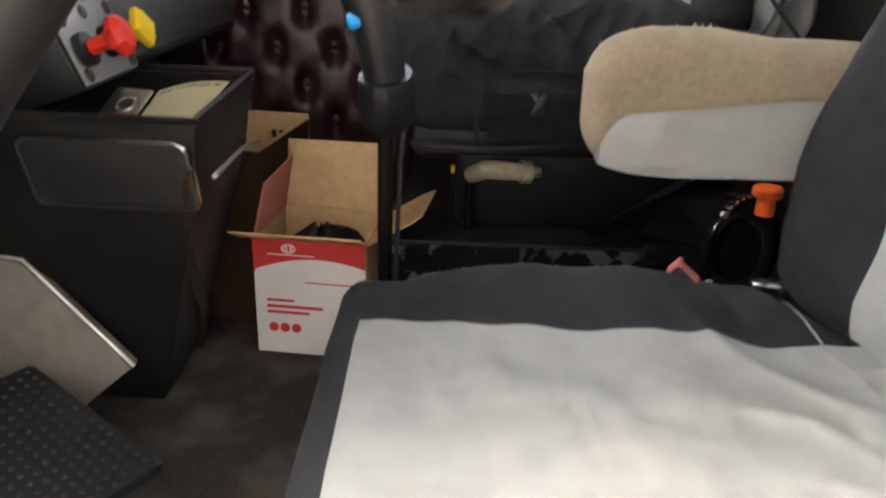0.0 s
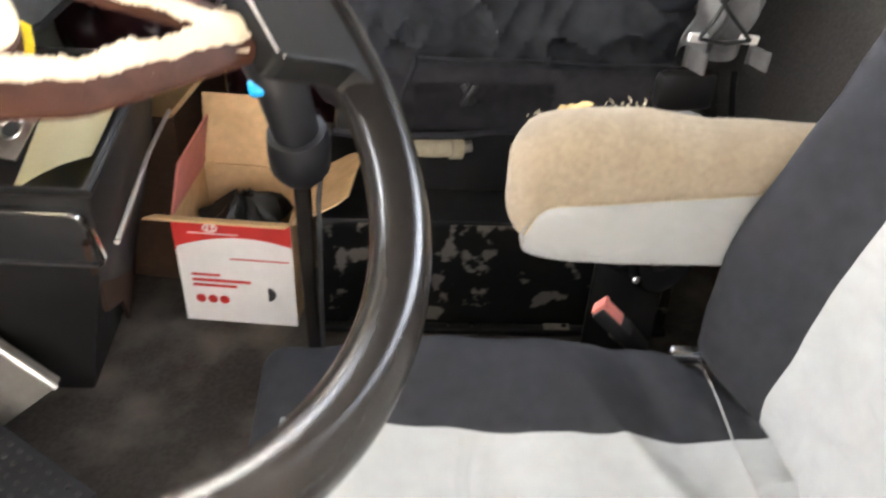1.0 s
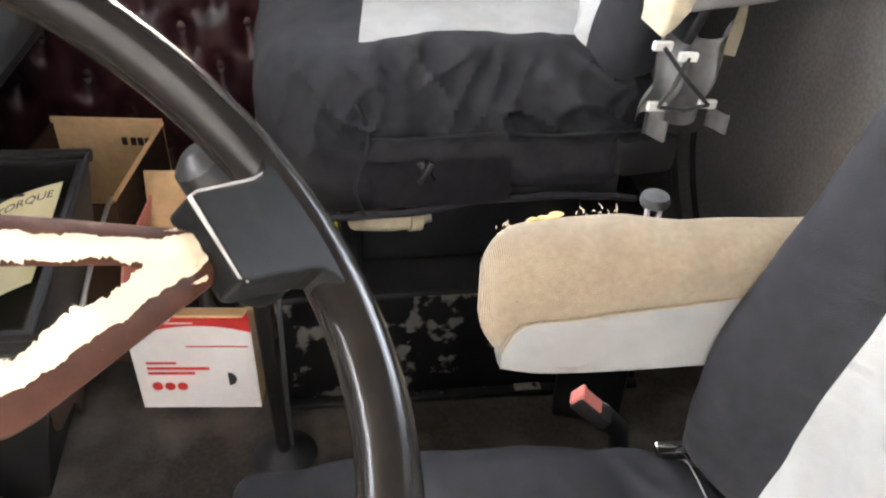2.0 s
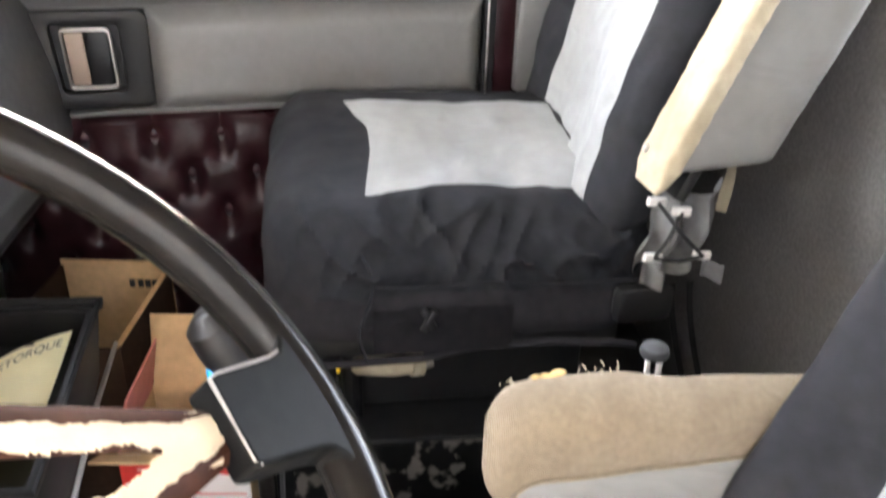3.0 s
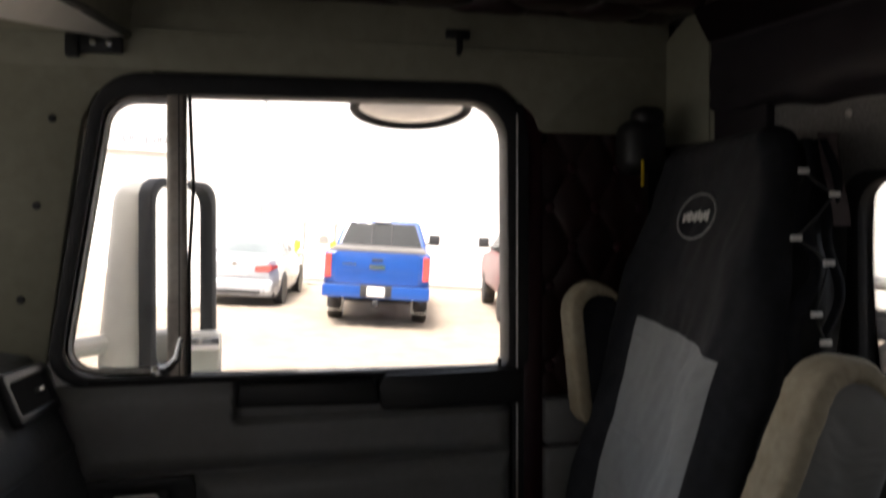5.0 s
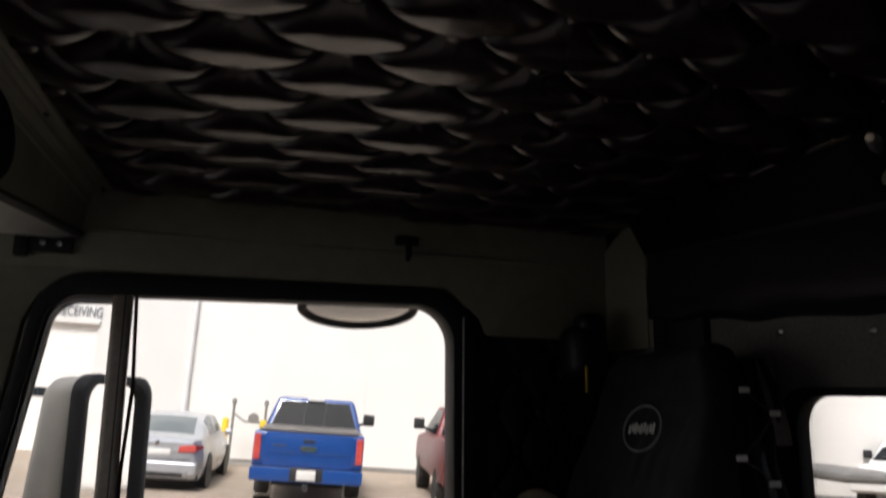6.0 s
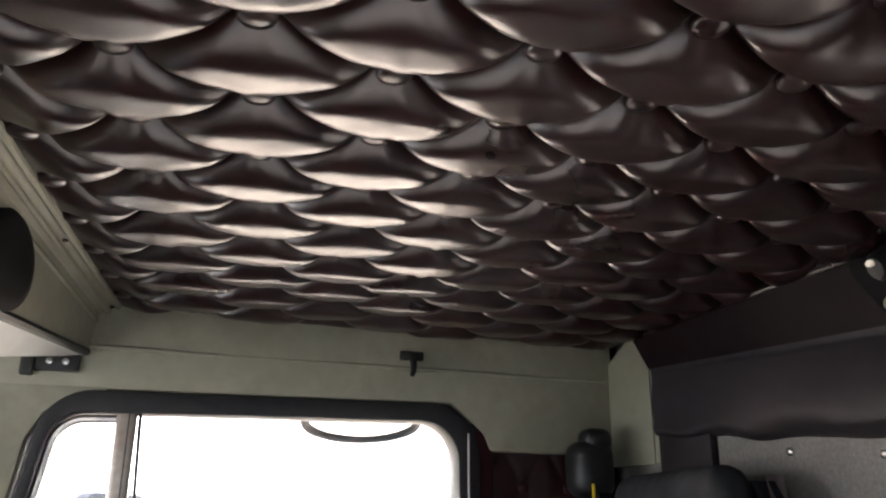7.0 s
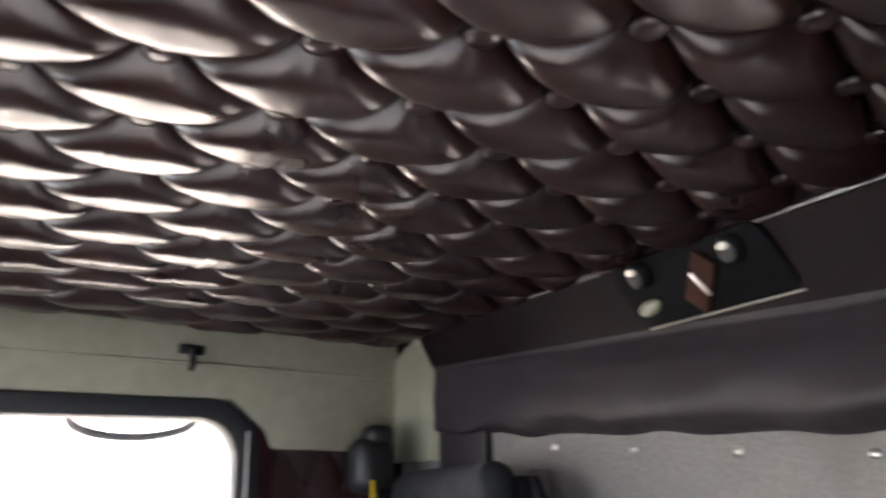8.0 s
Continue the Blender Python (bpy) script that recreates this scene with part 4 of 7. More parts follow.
xs = steps(-0.255, -0.11, 20) + steps(-0.11, 0.22, 46)[1:] + steps(0.22, 0.30, 10)[1:]
ys = steps(-0.255, -0.170, 18) + steps(-0.170, 0.132, 34)[1:] + steps(0.132, 0.245, 10)[1:]
zs = steps(0.385, 0.625, 32)
bits = pads(xs, ys, zs, 0.075, cushion_warp, cushion_pick)
cush = part("cushion", bits["cover"], M["cover_black"], seat, "black fabric seat cover hanging in folds")
part("cushion_panel", bits["panel"], M["cover_grey"], cush, "light grey fabric panel")
part("skirt", bits["skirt"], M["skirt_black"], cush, "plain black cloth skirt below the seam")
part("skirt_hem", tube([(x, -0.262 + 0.006 * noise.noise(Vector((x * 14, 0, 0))), 0.392 + 0.010 * math.sin(x * 13)) for x in steps(-0.22, 0.28, 40)], 0.006, seg=6), M["skirt_black"], cush)
part("skirt_seam", tube([(-0.115 + 0.01 * math.sin(z * 40), -0.272, z) for z in steps(0.39, 0.56, 20)], 0.003, seg=6), M["cover_black"], cush)
part("skirt_cross_seam", tube([(x, -0.270 + 0.004 * math.sin(x * 30), 0.505 - 0.02 * x) for x in steps(-0.11, 0.27, 30)], 0.0028, seg=6), M["cover_black"], cush)
pk = part("skirt_pocket", sheet(lambda x, z: Vector((x, -0.268 - 0.004 * math.sin((x + 0.11) * 15), z)), steps(-0.105, 0.09, 16), steps(0.40, 0.47, 8), thick=0.002), M["skirt_black"], cush)
for a in (28, -28):
    part("pocket_toggle", boxed(-0.005, 0.005, -0.004, 0.004, -0.018, 0.018, 0.002, m=Matrix.Translation((-0.030, -0.2765 - 0.0001 * a, 0.457)) @ Matrix.Rotation(radians(a), 4, 'Y')), M["recess"], pk, "crossed dark toggle")
part("under_pan", boxed(-0.22, 0.27, -0.22, 0.21, 0.36, 0.41, 0.01), M["black_plastic"], seat)
part("pedestal", boxed(-0.15, 0.24, -0.16, 0.16, 0.222, 0.37, 0.015), M["black_paint"], seat)


def back_warp(p):
    t, y, hgt = p
    n = hgt / 0.80
    w = 1.0
    if hgt > 0.50:
        w = 1 - 0.34 * ((hgt - 0.50) / 0.30) ** 1.6
    y = y * w if y > 0 else y * (w - 0.025 * min(1, hgt / 0.475) - 0.03 * math.sin(7 * hgt + 1))
    hgt += 0.10 * (y - 0.02) * min(1, hgt / 0.475) * max(0, 1 - max(0, hgt - 0.475) / 0.3)
    x = 0.212 + 0.285 * hgt - 0.045 * n * n + t
    if t < 0.05:
        x += -0.022 * math.exp(-((abs(y) - 0.20) / 0.07) ** 2) * (1 if hgt < 0.6 else max(0, 1 - (hgt - 0.6) / 0.1)) - 0.012 * math.exp(-((hgt - 0.22) / 0.15) ** 2)
        if hgt < 0.475:
            x -= 0.014 * (0.5 + 0.5 * math.tanh((-0.045 - 0.11 * hgt - y) / 0.004)) * min(1, (0.475 - hgt) / 0.05) * max(0, min(1, (y + 0.24) / 0.06))      # a fold down the panel
        x += crease((y, hgt, 0), 8, 0.006, 3.0) + 0.004 * noise.noise(Vector((y * 30 + hgt * 12, hgt * 8, 6)))
    y += 0.004 * noise.noise(Vector((hgt * 10, t * 20, 1)))
    return Vector((x, y, 0.565 + hgt * 0.99))


def back_pick(side, x, y, hgt):
    return "panel" if side == "x0" and hgt < 0.487 and -0.220 < y < 0.128 else "cover"


ys = steps(-0.275, -0.220, 8) + steps(-0.220, 0.128, 90)[1:] + steps(0.128, 0.24, 12)[1:]
zs = steps(0.0, 0.487, 42) + steps(0.487, 0.80, 28)[1:]
bits = pads(steps(0, 0.06, 6), ys, zs, 0.028, back_warp, back_pick)
back = part("backrest", bits["cover"], M["cover_black"], seat, "black fabric backrest cover with a raised head section")
part("backrest_panel", bits["panel"], M["cover_grey"], back, "light grey fabric panel")
# maker's mark: a ring with a row of plain bars
LM = Matrix.Translation(back_warp((0.0, -0.016, 0.672)) + Vector((-0.0045, 0, 0))) @ Matrix.Rotation(radians(14), 4, 'Y')
part("logo_ring", tube([LM @ Vector((0, 0.066 * math.cos(a), 0.037 * math.sin(a))) for a in steps(0, 2 * math.pi, 40)[:-1]], 0.0016, seg=6, close=True), M["strap_grey"], back, "grey stitched oval ring")
for i in range(9):
    part("logo_bar", boxed(-0.001, 0.001, -0.044 + 0.0105 * i, -0.0395 + 0.0105 * i, -0.009 + 0.003 * (i % 2), 0.009 - 0.002 * (i % 3), m=LM), M["white"], back, "small white mark", smooth=False)
# elastic lacing along the near side
LACES = [(0.042, 0.73), (0.087, 0.70), (0.041, 0.645), (0.076, 0.615), (0.063, 0.555), (0.082, 0.522)]


def lace_pt(tt, k, out=0.0):
    return back_warp((tt, -0.272, k)) + Vector((0, -0.004 - out, 0))


part("side_gap", sheet(lambda s, k: lace_pt(0.045 + 0.065 * s, k, 0.004 * math.sin(s * 7 + k * 20)), steps(0, 1, 8), steps(0.16, 0.775, 40), thick=0.003), M["recess"], back, "dark lining showing between the laces")
for off, ph in ((0.052, 0.0), (0.088, 1.3)):
    part("cover_edge", sheet(lambda s, k: lace_pt(off + 0.010 * math.sin(k * 44 + ph) + 0.016 * (s - 0.5), k, 0.007 + 0.004 * math.sin(s * 3.1)), steps(0, 1, 4), steps(0.30, 0.775, 60), thick=0.002), M["cover_black"], back, "scalloped hem of the black cover")
part("lining_strip", sheet(lambda s, k: lace_pt(0.078 + 0.030 * s + 0.006 * math.sin(k * 31), k, 0.010 + 0.004 * math.sin(s * 3.1 + k * 12)), steps(0, 1, 6), steps(0.66, 0.785, 30), thick=0.002), M["lining"], back, "loose pinkish grey lining at the side")
for p0, p1 in zip(LACES, LACES[1:]):
    part("elastic_cord", tube([lace_pt(*p0, 0.013), lace_pt((p0[0] + p1[0]) / 2, (p0[1] + p1[1]) / 2, 0.012), lace_pt(*p1, 0.013)], 0.0016, seg=6), M["ink"], back)
for tt, k in LACES:
    part("lace_hook", boxed(-0.008, 0.008, -0.002, 0.002, -0.004, 0.004, 0.0012, m=Matrix.Translation(lace_pt(tt, k, 0.015))), M["white"], back, "small white hook")
# knotted lace and cloth at the foot of the back
tail = part("cover_tail", sheet(lambda s, k: SI @ Vector((0.59 + 0.10 * s + 0.02 * (1 - k), 1.068 + 0.012 * math.sin(s * 14) + 0.008 * math.sin(k * 9), 0.645 - 0.12 * k + 0.012 * math.sin(s * 8))), steps(0, 1, 20), steps(0, 1, 16), thick=0.003), M["strap_grey"], seat, "loose grey cloth with elastic lacing")
hooks = [(0.596, 0.641), (0.634, 0.624), (0.603, 0.560), (0.676, 0.556)]
for x, z in hooks:
    part("lace_hook", boxed(-0.013, 0.013, -0.004, 0.004, -0.006, 0.006, 0.002, m=SI @ Matrix.Translation((x, 1.048, z)) @ Matrix.Rotation(radians(6), 4, 'Y')), M["white"], tail, "white elastic hook")
for a, b in ((0, 3), (1, 2), (2, 3)):
    part("elastic_cord", tube([SI @ Vector((hooks[a][0], 1.045, hooks[a][1])), SI @ Vector(((hooks[a][0] + hooks[b][0]) / 2, 1.042, (hooks[a][1] + hooks[b][1]) / 2 - 0.004)), SI @ Vector((hooks[b][0], 1.045, hooks[b][1]))], 0.003, seg=6), M["ink"], tail)
part("cloth_tip", sheet(lambda s, k: SI @ Vector((0.590 + 0.035 * s, 1.05 + 0.01 * math.sin(s * 6), 0.548 - 0.03 * k - 0.01 * s)), steps(0, 1, 6), steps(0, 1, 6), thick=0.003), M["strap_grey"], tail)
part("cloth_tip", sheet(lambda s, k: SI @ Vector((0.680 + 0.035 * s, 1.05 + 0.01 * math.sin(s * 6), 0.548 - 0.028 * k - 0.01 * s)), steps(0, 1, 6), steps(0, 1, 6), thick=0.003), M["strap_grey"], tail)


def armrest(parent, m, length, width, thick, side_mat, pad_mat, r=0.055, label="", slant=0.0):
    """A folded-up armrest: u up its length, v across, w its thickness."""
    R = min(r * 0.75, 0.05)      # inner top corner, under the pad

    def shape(p):
        x, y, z = p
        cx, cz = width - r * 1.2, length - r * 1.2
        if x > cx and z > cz:      # round the outer top corner
            v = Vector((x - cx, z - cz))
            k = max(v.x, v.y) / max(1e-6, v.length)
            x, z = cx + v.x * k, cz + v.y * k
        elif x < R and z > length - R:
            v = Vector((R - x, z - length + R))
            k = max(v.x, v.y) / max(1e-6, v.length)
            x, z = R - v.x * k, length - R + v.y * k
        z += max(0, 1 - z / 0.14) * max(0, x) * slant      # slanting foot
        y += 0.004 * noise.noise(Vector((x * 16, z * 13, y * 5 + length * 9))) + 0.0025 * noise.noise(Vector((x * 40, z * 30, length)))
        return m @ Vector((x, y, z))

    bits = pads(steps(0, width, 16), steps(0, thick, 6), steps(0, length, 40), min(0.02, thick * 0.35), shape, lambda *q: "side")
    a = part("armrest", bits["side"], side_mat, parent, label)
    path = [Vector((0, z)) for z in steps(-0.02, length - R, 40)]
    path += [Vector((R - R * math.cos(w), length - R + R * math.sin(w))) for w in steps(0, math.pi / 2, 12)[1:]]
    path += [Vector((x, length - 0.030 * max(0, (x - width * 0.35) / (width * 0.5)) ** 2)) for x in steps(R, width * 0.85, 12)[1:]]

    def pad_pt(u, w):
        i = min(int(u), len(path) - 2)
        f = u - i
        p = path[i].lerp(path[i + 1], f)
        t = (path[min(i + 2, len(path) - 1)] - path[max(0, i - 1)]).normalized()
        n = Vector((-t.y, t.x))
        end = min(1, u / 5 + 0.25, (len(path) - 1 - u) / 16 + 0.22)
        h = 0.0155 * end
        c, q = math.cos(w), math.sin(w)
        across = math.copysign(abs(c) ** 0.45, c) * (thick / 2 + 0.006) * min(1, 0.72 + end * 0.4)
        out = math.copysign(abs(q) ** 0.55, q) * h - 0.004 + 0.0016 * noise.noise(Vector((u * 0.9, w * 2, length)))
        p = p + n * out
        return m @ Vector((p.x, thick / 2 + across + 0.0012 * noise.noise(Vector((u * 1.1, w, 5))), p.y))

    part("armrest_pad", sheet(pad_pt, steps(0, len(path) - 1, 130), steps(0, 2 * math.pi, 28)), pad_mat, a, "cream fabric pad round the edge")
    return a


NA = SI @ Matrix.Translation((0.559, 0.982, 0.700)) @ Matrix.Rotation(radians(-4), 4, 'Z') @ Matrix.Rotation(radians(22.5), 4, 'Y')
a = armrest(seat, NA, 0.383, 0.128, 0.06, M["arm_grey"], M["cream"], r=0.07, slant=0.5, label="grey vinyl armrest folded up, with a cream edge")
part("pivot_slot", boxed(0.035, 0.05, 0.01, 0.06, -0.02, 0.045, 0.004, m=NA), M["black_plastic"], a)
part("pad_screw", lathe([(0.006, 0), (0.005, 0.003), (0.0005, 0.0035)], NA @ Matrix.Translation((-0.012, 0.045, 0.02)) @ Matrix.Rotation(radians(-90), 4, 'Y'), 12), M["steel"], a)
part("torn_tail", sheet(lambda s, k: SI @ Vector((0.655 + 0.016 * s * (1 - 0.4 * k) + 0.006 * math.sin(k * 4), 1.0 + 0.010 * math.sin(k * 3 + s), 0.715 - 0.07 * k)), steps(0, 1, 4), steps(0, 1, 10), thick=0.004), M["cream"], a, "torn cream fabric tail hanging down")
FA = SI @ Matrix.Translation((0.655, 1.565, 0.872)) @ Matrix.Rotation(radians(-6), 4, 'Y')
armrest(seat, FA, 0.23, 0.12, 0.042, M["cover_black"], M["cream"], r=0.085, slant=0.3, label="dark armrest folded up, with a cream edge")
for dx in (0.0, 0.028):
    part("belt_strap", sheet(lambda s, k: SI @ Vector((0.652 + dx + 0.010 * s + 0.085 * k ** 1.3, 1.075 + 0.02 * k, 0.50 - 0.25 * k)), steps(0, 1, 3), steps(0, 1, 14), thick=0.005), M["black_plastic"], seat)
part("recliner_cover", boxed(0.575, 0.665, 1.068, 1.10, 0.44, 0.50, 0.015, m=SI), M["recess"], seat)

# hose and label under the seat
hose = thing("air_hose", Matrix.Translation((0.286, 1.20, 0.222)), "pale fabric-wrapped hose end under the seat", "hose")
part("hose", tube([(-0.05, 0.03, 0.095), (-0.03, 0.002, 0.112), (0.0, -0.006, 0.113), (0.026, -0.004, 0.110)], [0.014, 0.016, 0.0165, 0.015], seg=12), M["cream"], hose)
part("ferrule", tube([(0.026, -0.004, 0.110), (0.044, -0.002, 0.108)], 0.019, seg=12), M["cream"], hose)
part("nipple", tube([(0.044, -0.002, 0.108), (0.060, 0.0, 0.109)], 0.010, seg=8), M["grey_metal"], hose)
part("stand", tube([(-0.05, 0.03, 0.0), (-0.05, 0.03, 0.10)], 0.008, seg=8), M["panel_black"], hose)
part("yellow_tab", boxed(-0.086, -0.080, 0.0, 0.012, 0.106, 0.120, 0.002), M["yellow"], hose, "small yellow tab")
part("tab_stem", tube([(-0.083, 0.012, 0.0), (-0.083, 0.012, 0.11)], 0.003, seg=6), M["panel_black"], hose)

# ---- driver's seat ----
D = cab(0.287, 0.45, 0, radians(-10.5))
DI = D.inverted()
dseat = thing("driver_seat", D, "truck driver seat in a black cover with light grey panels", "seat")


def dcush_warp(p):
    x, y, z = p
    t = max(0, min(1, (z - 0.2) / 0.12))
    z += t * (0.040 * math.exp(-((y - 0.235) / 0.06) ** 2) * math.cos(5.6 * (x + 0.04)) * max(0, min(1, (x + 0.30) / 0.2)) ** 0.8 - 0.03 * max(0, (-x - 0.14)) - 0.012)
    z += t * crease((x, y, 0), 8, 0.005, 6.0) + t * 0.006 * noise.noise(Vector((x * 18 + y * 8, y * 5, 2)))
    z += t * 0.013 * (1 - abs(noise.noise(Vector((x * 11 + y * 8, y * 5 - x * 3, 8))))) ** 4 * max(0, min(1, (x + 0.04) / 0.16))      # creases towards the back
    z -= t * 0.030 * max(0, min(1, (x - 0.02) / 0.17)) ** 1.3 * math.exp(-((y - 0.27) / 0.09) ** 2)
    y += 0.004 * noise.noise(Vector((x * 9, z * 9, 4)))
    if 0 < y < 0.24:
        y -= t * 0.028 * max(0, math.sin(math.pi * (x + 0.26) / 0.52)) * math.sin(math.pi * y / 0.24)
    x += 0.08 * (0.18 - y) * max(0, min(1, (-x - 0.05) / 0.18)) * (1 if y > -0.15 else 0.5)
    return Vector((x, y, z))


def dcush_pick(side, x, y, z):
    if side == "z0":
        return None
    if side == "z1" and -0.274 < x < 0.24 and -0.12 < y < 0.172:
        return "panel"
    return "cover"


xs = steps(-0.306, -0.274, 6) + steps(-0.274, 0.24, 100)[1:] + steps(0.24, 0.30, 4)[1:]
ys = steps(-0.25, -0.12, 8) + steps(-0.12, 0.172, 64)[1:] + steps(0.172, 0.290, 26)[1:]
bits = pads(xs, ys, steps(0.13, 0.345, 14), 0.03, dcush_warp, dcush_pick)
c = part("cushion", bits["cover"], M["cover_black"], dseat, "black fabric seat cover")
part("cushion_panel", bits["panel"], M["cover_grey"], c, "light grey fabric panel, slightly creased")
part("panel_seam", tube([dcush_warp((0.165 + 0.02 * s, y, 0.345)) + Vector((0, 0, 0.002)) for s, y in zip(steps(0, 1, 20), steps(0.285, -0.2, 20))], 0.0009, seg=6), M["strap_grey"], c)


def dback_warp(p):
    t, y, hgt = p
    x = 0.205 + 0.20 * hgt + t
    if t < 0.06:
        bol = math.exp(-((y - 0.255) / 0.06) ** 2) + math.exp(-((y + 0.225) / 0.06) ** 2)
        x -= 0.085 * bol * (0.45 + 0.55 * math.exp(-((hgt - 0.20) / 0.22) ** 2)) * min(1, hgt / 0.08 + 0.25)
        x += crease((y, hgt, 0), 8, 0.005, 9.0)
    y += 0.004 * noise.noise(Vector((hgt * 10, t * 20, 1)))
    return Vector((x, y, 0.31 + hgt))


def dback_pick(side, x, y, hgt):
    return "panel" if side == "x0" and hgt < 0.50 and -0.12 < y < 0.183 else "cover"


ys = steps(-0.25, -0.12, 10) + steps(-0.12, 0.183, 20)[1:] + steps(0.183, 0.305, 14)[1:]
bits = pads(steps(0, 0.12, 6), ys, steps(0, 0.80, 50), 0.045, dback_warp, dback_pick)
c = part("backrest", bits["cover"], M["cover_black"], dseat, "black fabric backrest cover with a bolster")
part("backrest_panel", bits["panel"], M["cover_grey"], c, "light grey fabric panel")
part("seat_base", boxed(-0.24, 0.26, -0.2, 0.22, 0.0, 0.16, 0.02), M["black_paint"], dseat)
part("buckle_latch", boxed(-0.02, 0.02, -0.008, 0.008, -0.006, 0.006, 0.002, m=DI @ Matrix.Translation((0.482, 0.683, 0.352)) @ Matrix.Rotation(radians(-12), 4, 'Z')), M["chrome"], dseat, "chrome buckle tongue at the cushion's edge")
# armrest of the driver's seat
AM = cab(0.278, 0.728, 0, radians(-9))


def arm_warp(p):
    x, y, z = p
    f = max(0, 0.07 - x) / 0.07
    z += (0.008 * math.sin(max(0, min(1, x / 0.09)) * 1.6) - 0.009 * max(0, min(1, (x - 0.13) / 0.06))) * (1 if z > 0.55 else 0) - f * f * 0.012 * (1 if z > 0.55 else -1.6)
    z += 0.003 * noise.noise(Vector((x * 12, y * 12, z * 12)))
    y += 0.003 * noise.noise(Vector((x * 14, z * 14, 3)))
    return DI @ AM @ Vector((x, y, z))


bits = pads(steps(0, 0.42, 44), steps(-0.004, 0.074, 12), steps(0.460, 0.602, 18), 0.036, arm_warp, lambda *q: "pad")
arm = part("armrest", bits["pad"], M["tan"], dseat, "tan corduroy armrest, frayed along its top")


def arm_top(x):
    """Height of the seam between pile and vinyl."""
    return 0.470 + 0.056 * (1 - math.exp(-max(0, x - 0.014) / 0.011)) + 0.10 * min(0.3, max(0, x))


bits = pads(steps(0.016, 0.41, 40), steps(-0.0068, 0.03, 4), steps(0.463, 0.540, 10), 0.006, lambda p: arm_warp((p[0], p[1], 0.463 + (p[2] - 0.463) / 0.077 * (arm_top(p[0]) - 0.463))), lambda *q: "pad")
part("side_panel", bits["pad"], M["arm_grey"], arm, "pale grey vinyl side panel")
part("seam_cord", tube([arm_warp((x, -0.006, arm_top(x))) for x in steps(0.017, 0.40, 40)], 0.0016, seg=6), M["tan"], arm)
rnd = random.Random(4)
bm = bmesh.new()
for i in range(60):
    x = rnd.choice((rnd.uniform(0.015, 0.05), rnd.uniform(0.02, 0.05), rnd.uniform(0.08, 0.13)))
    p0 = arm_warp((x, 0.036 + rnd.uniform(0, 0.03), 0.602)) - Vector((0, 0, 0.004 + 0.006 * (x < 0.05)))
    d = Vector((rnd.uniform(-1, 1), rnd.uniform(-0.3, 1), rnd.uniform(0.2, 1.2))).normalized() * rnd.uniform(0.002, 0.006)
    e = Vector((rnd.uniform(-1, 1), rnd.uniform(-1, 1), rnd.uniform(-1, 0.4))) * 0.003
    tube([p0, p0 + d * 0.6, p0 + d + e], [0.0006, 0.0005, 0.0003], bm, seg=4)
tagged(part("fraying", bm, M["thread"], arm), "loose pale threads along the torn armrest edge", kind="stuff")
bm = bmesh.new()
for i in range(6):
    x = 0.03 + 0.06 * rnd.random()
    lathe([(0.0005, -0.004), (0.004, -0.002), (0.003, 0.001), (0.0005, 0.002)], Matrix.Translation(arm_warp((x, 0.058 + rnd.uniform(-0.006, 0.004), 0.600))) @ Matrix.Diagonal((1 + rnd.random(), 1, 0.6, 1)), 7, bm)
part("foam_edge", bm, M["foam"], arm, "yellow foam showing through the torn edge")
part("armrest_hinge", boxed(0.26, 0.36, 0.02, 0.05, 0.40, 0.47, 0.01, m=DI @ AM), M["black_plastic"], dseat)

# belt buckle between the seats
bk = thing("belt_buckle", Matrix.Translation((0.48, 0.800, 0.0)), "black seat belt buckle with a faded red button", "buckle")
part("stalk", tube([(0.045, 0.03, 0.0), (0.035, 0.02, 0.14), (0.010, 0.008, 0.25), (-0.025, 0.0, 0.292)], [0.012, 0.012, 0.014, 0.016], seg=10), M["black_plastic"], bk)
BM = Matrix.Translation((-0.048, 0.0, 0.318)) @ Matrix.Rotation(radians(-28), 4, 'Z') @ Matrix.Rotation(radians(38), 4, 'Y') @ Matrix.Diagonal((0.8, 0.8, 0.8, 1))
hs = part("housing", boxed(-0.012, 0.05, -0.016, 0.016, -0.014, 0.012, 0.005, m=BM), M["black_plastic"], bk)
part("release_button", boxed(-0.017, -0.008, -0.012, 0.012, -0.010, 0.018, 0.003, m=BM), M["pink"], hs, "faded pinkish red button")
part("button_face", boxed(-0.013, 0.026, -0.0125, 0.0125, 0.0105, 0.0145, 0.002, m=BM), M["pink"], hs, "faded pinkish red button face")

# knob on a stem between the seats, and the canister under it
kb = thing("control_knob", Matrix.Translation((0.545, 0.915, 0.0)), "flat bluish-grey knob on two short white prongs", "knob")
part("rod", tube([(-0.10, 0.29, 0.222), (-0.04, 0.10, 0.36), (-0.006, 0.012, 0.455), (0, 0, 0.478)], 0.007, seg=10), M["panel_black"], kb)
for dx in (-0.008, 0.007):
    part("prong", tube([(dx, -0.004, 0.474), (dx * 1.1, -0.002, 0.505)], 0.0035, seg=8), M["white"], kb, "short white prong")
part("cap", lathe([(0.010, 0.501), (0.016, 0.503), (0.018, 0.508), (0.016, 0.515), (0.008, 0.518), (0.0005, 0.5185)], None, 20), M["dash_grey"], kb, "flat bluish-grey cap")
TANK = Vector((0.612, 0.992, 0.268))
tank = thing("air_canister", label="round glossy black canister with a bright clamp and orange cap", category="canister")
TM = Matrix.Translation(TANK) @ (Vector((0.42, -0.90, 0.10))).to_track_quat('Z', 'Y').to_matrix().to_4x4()
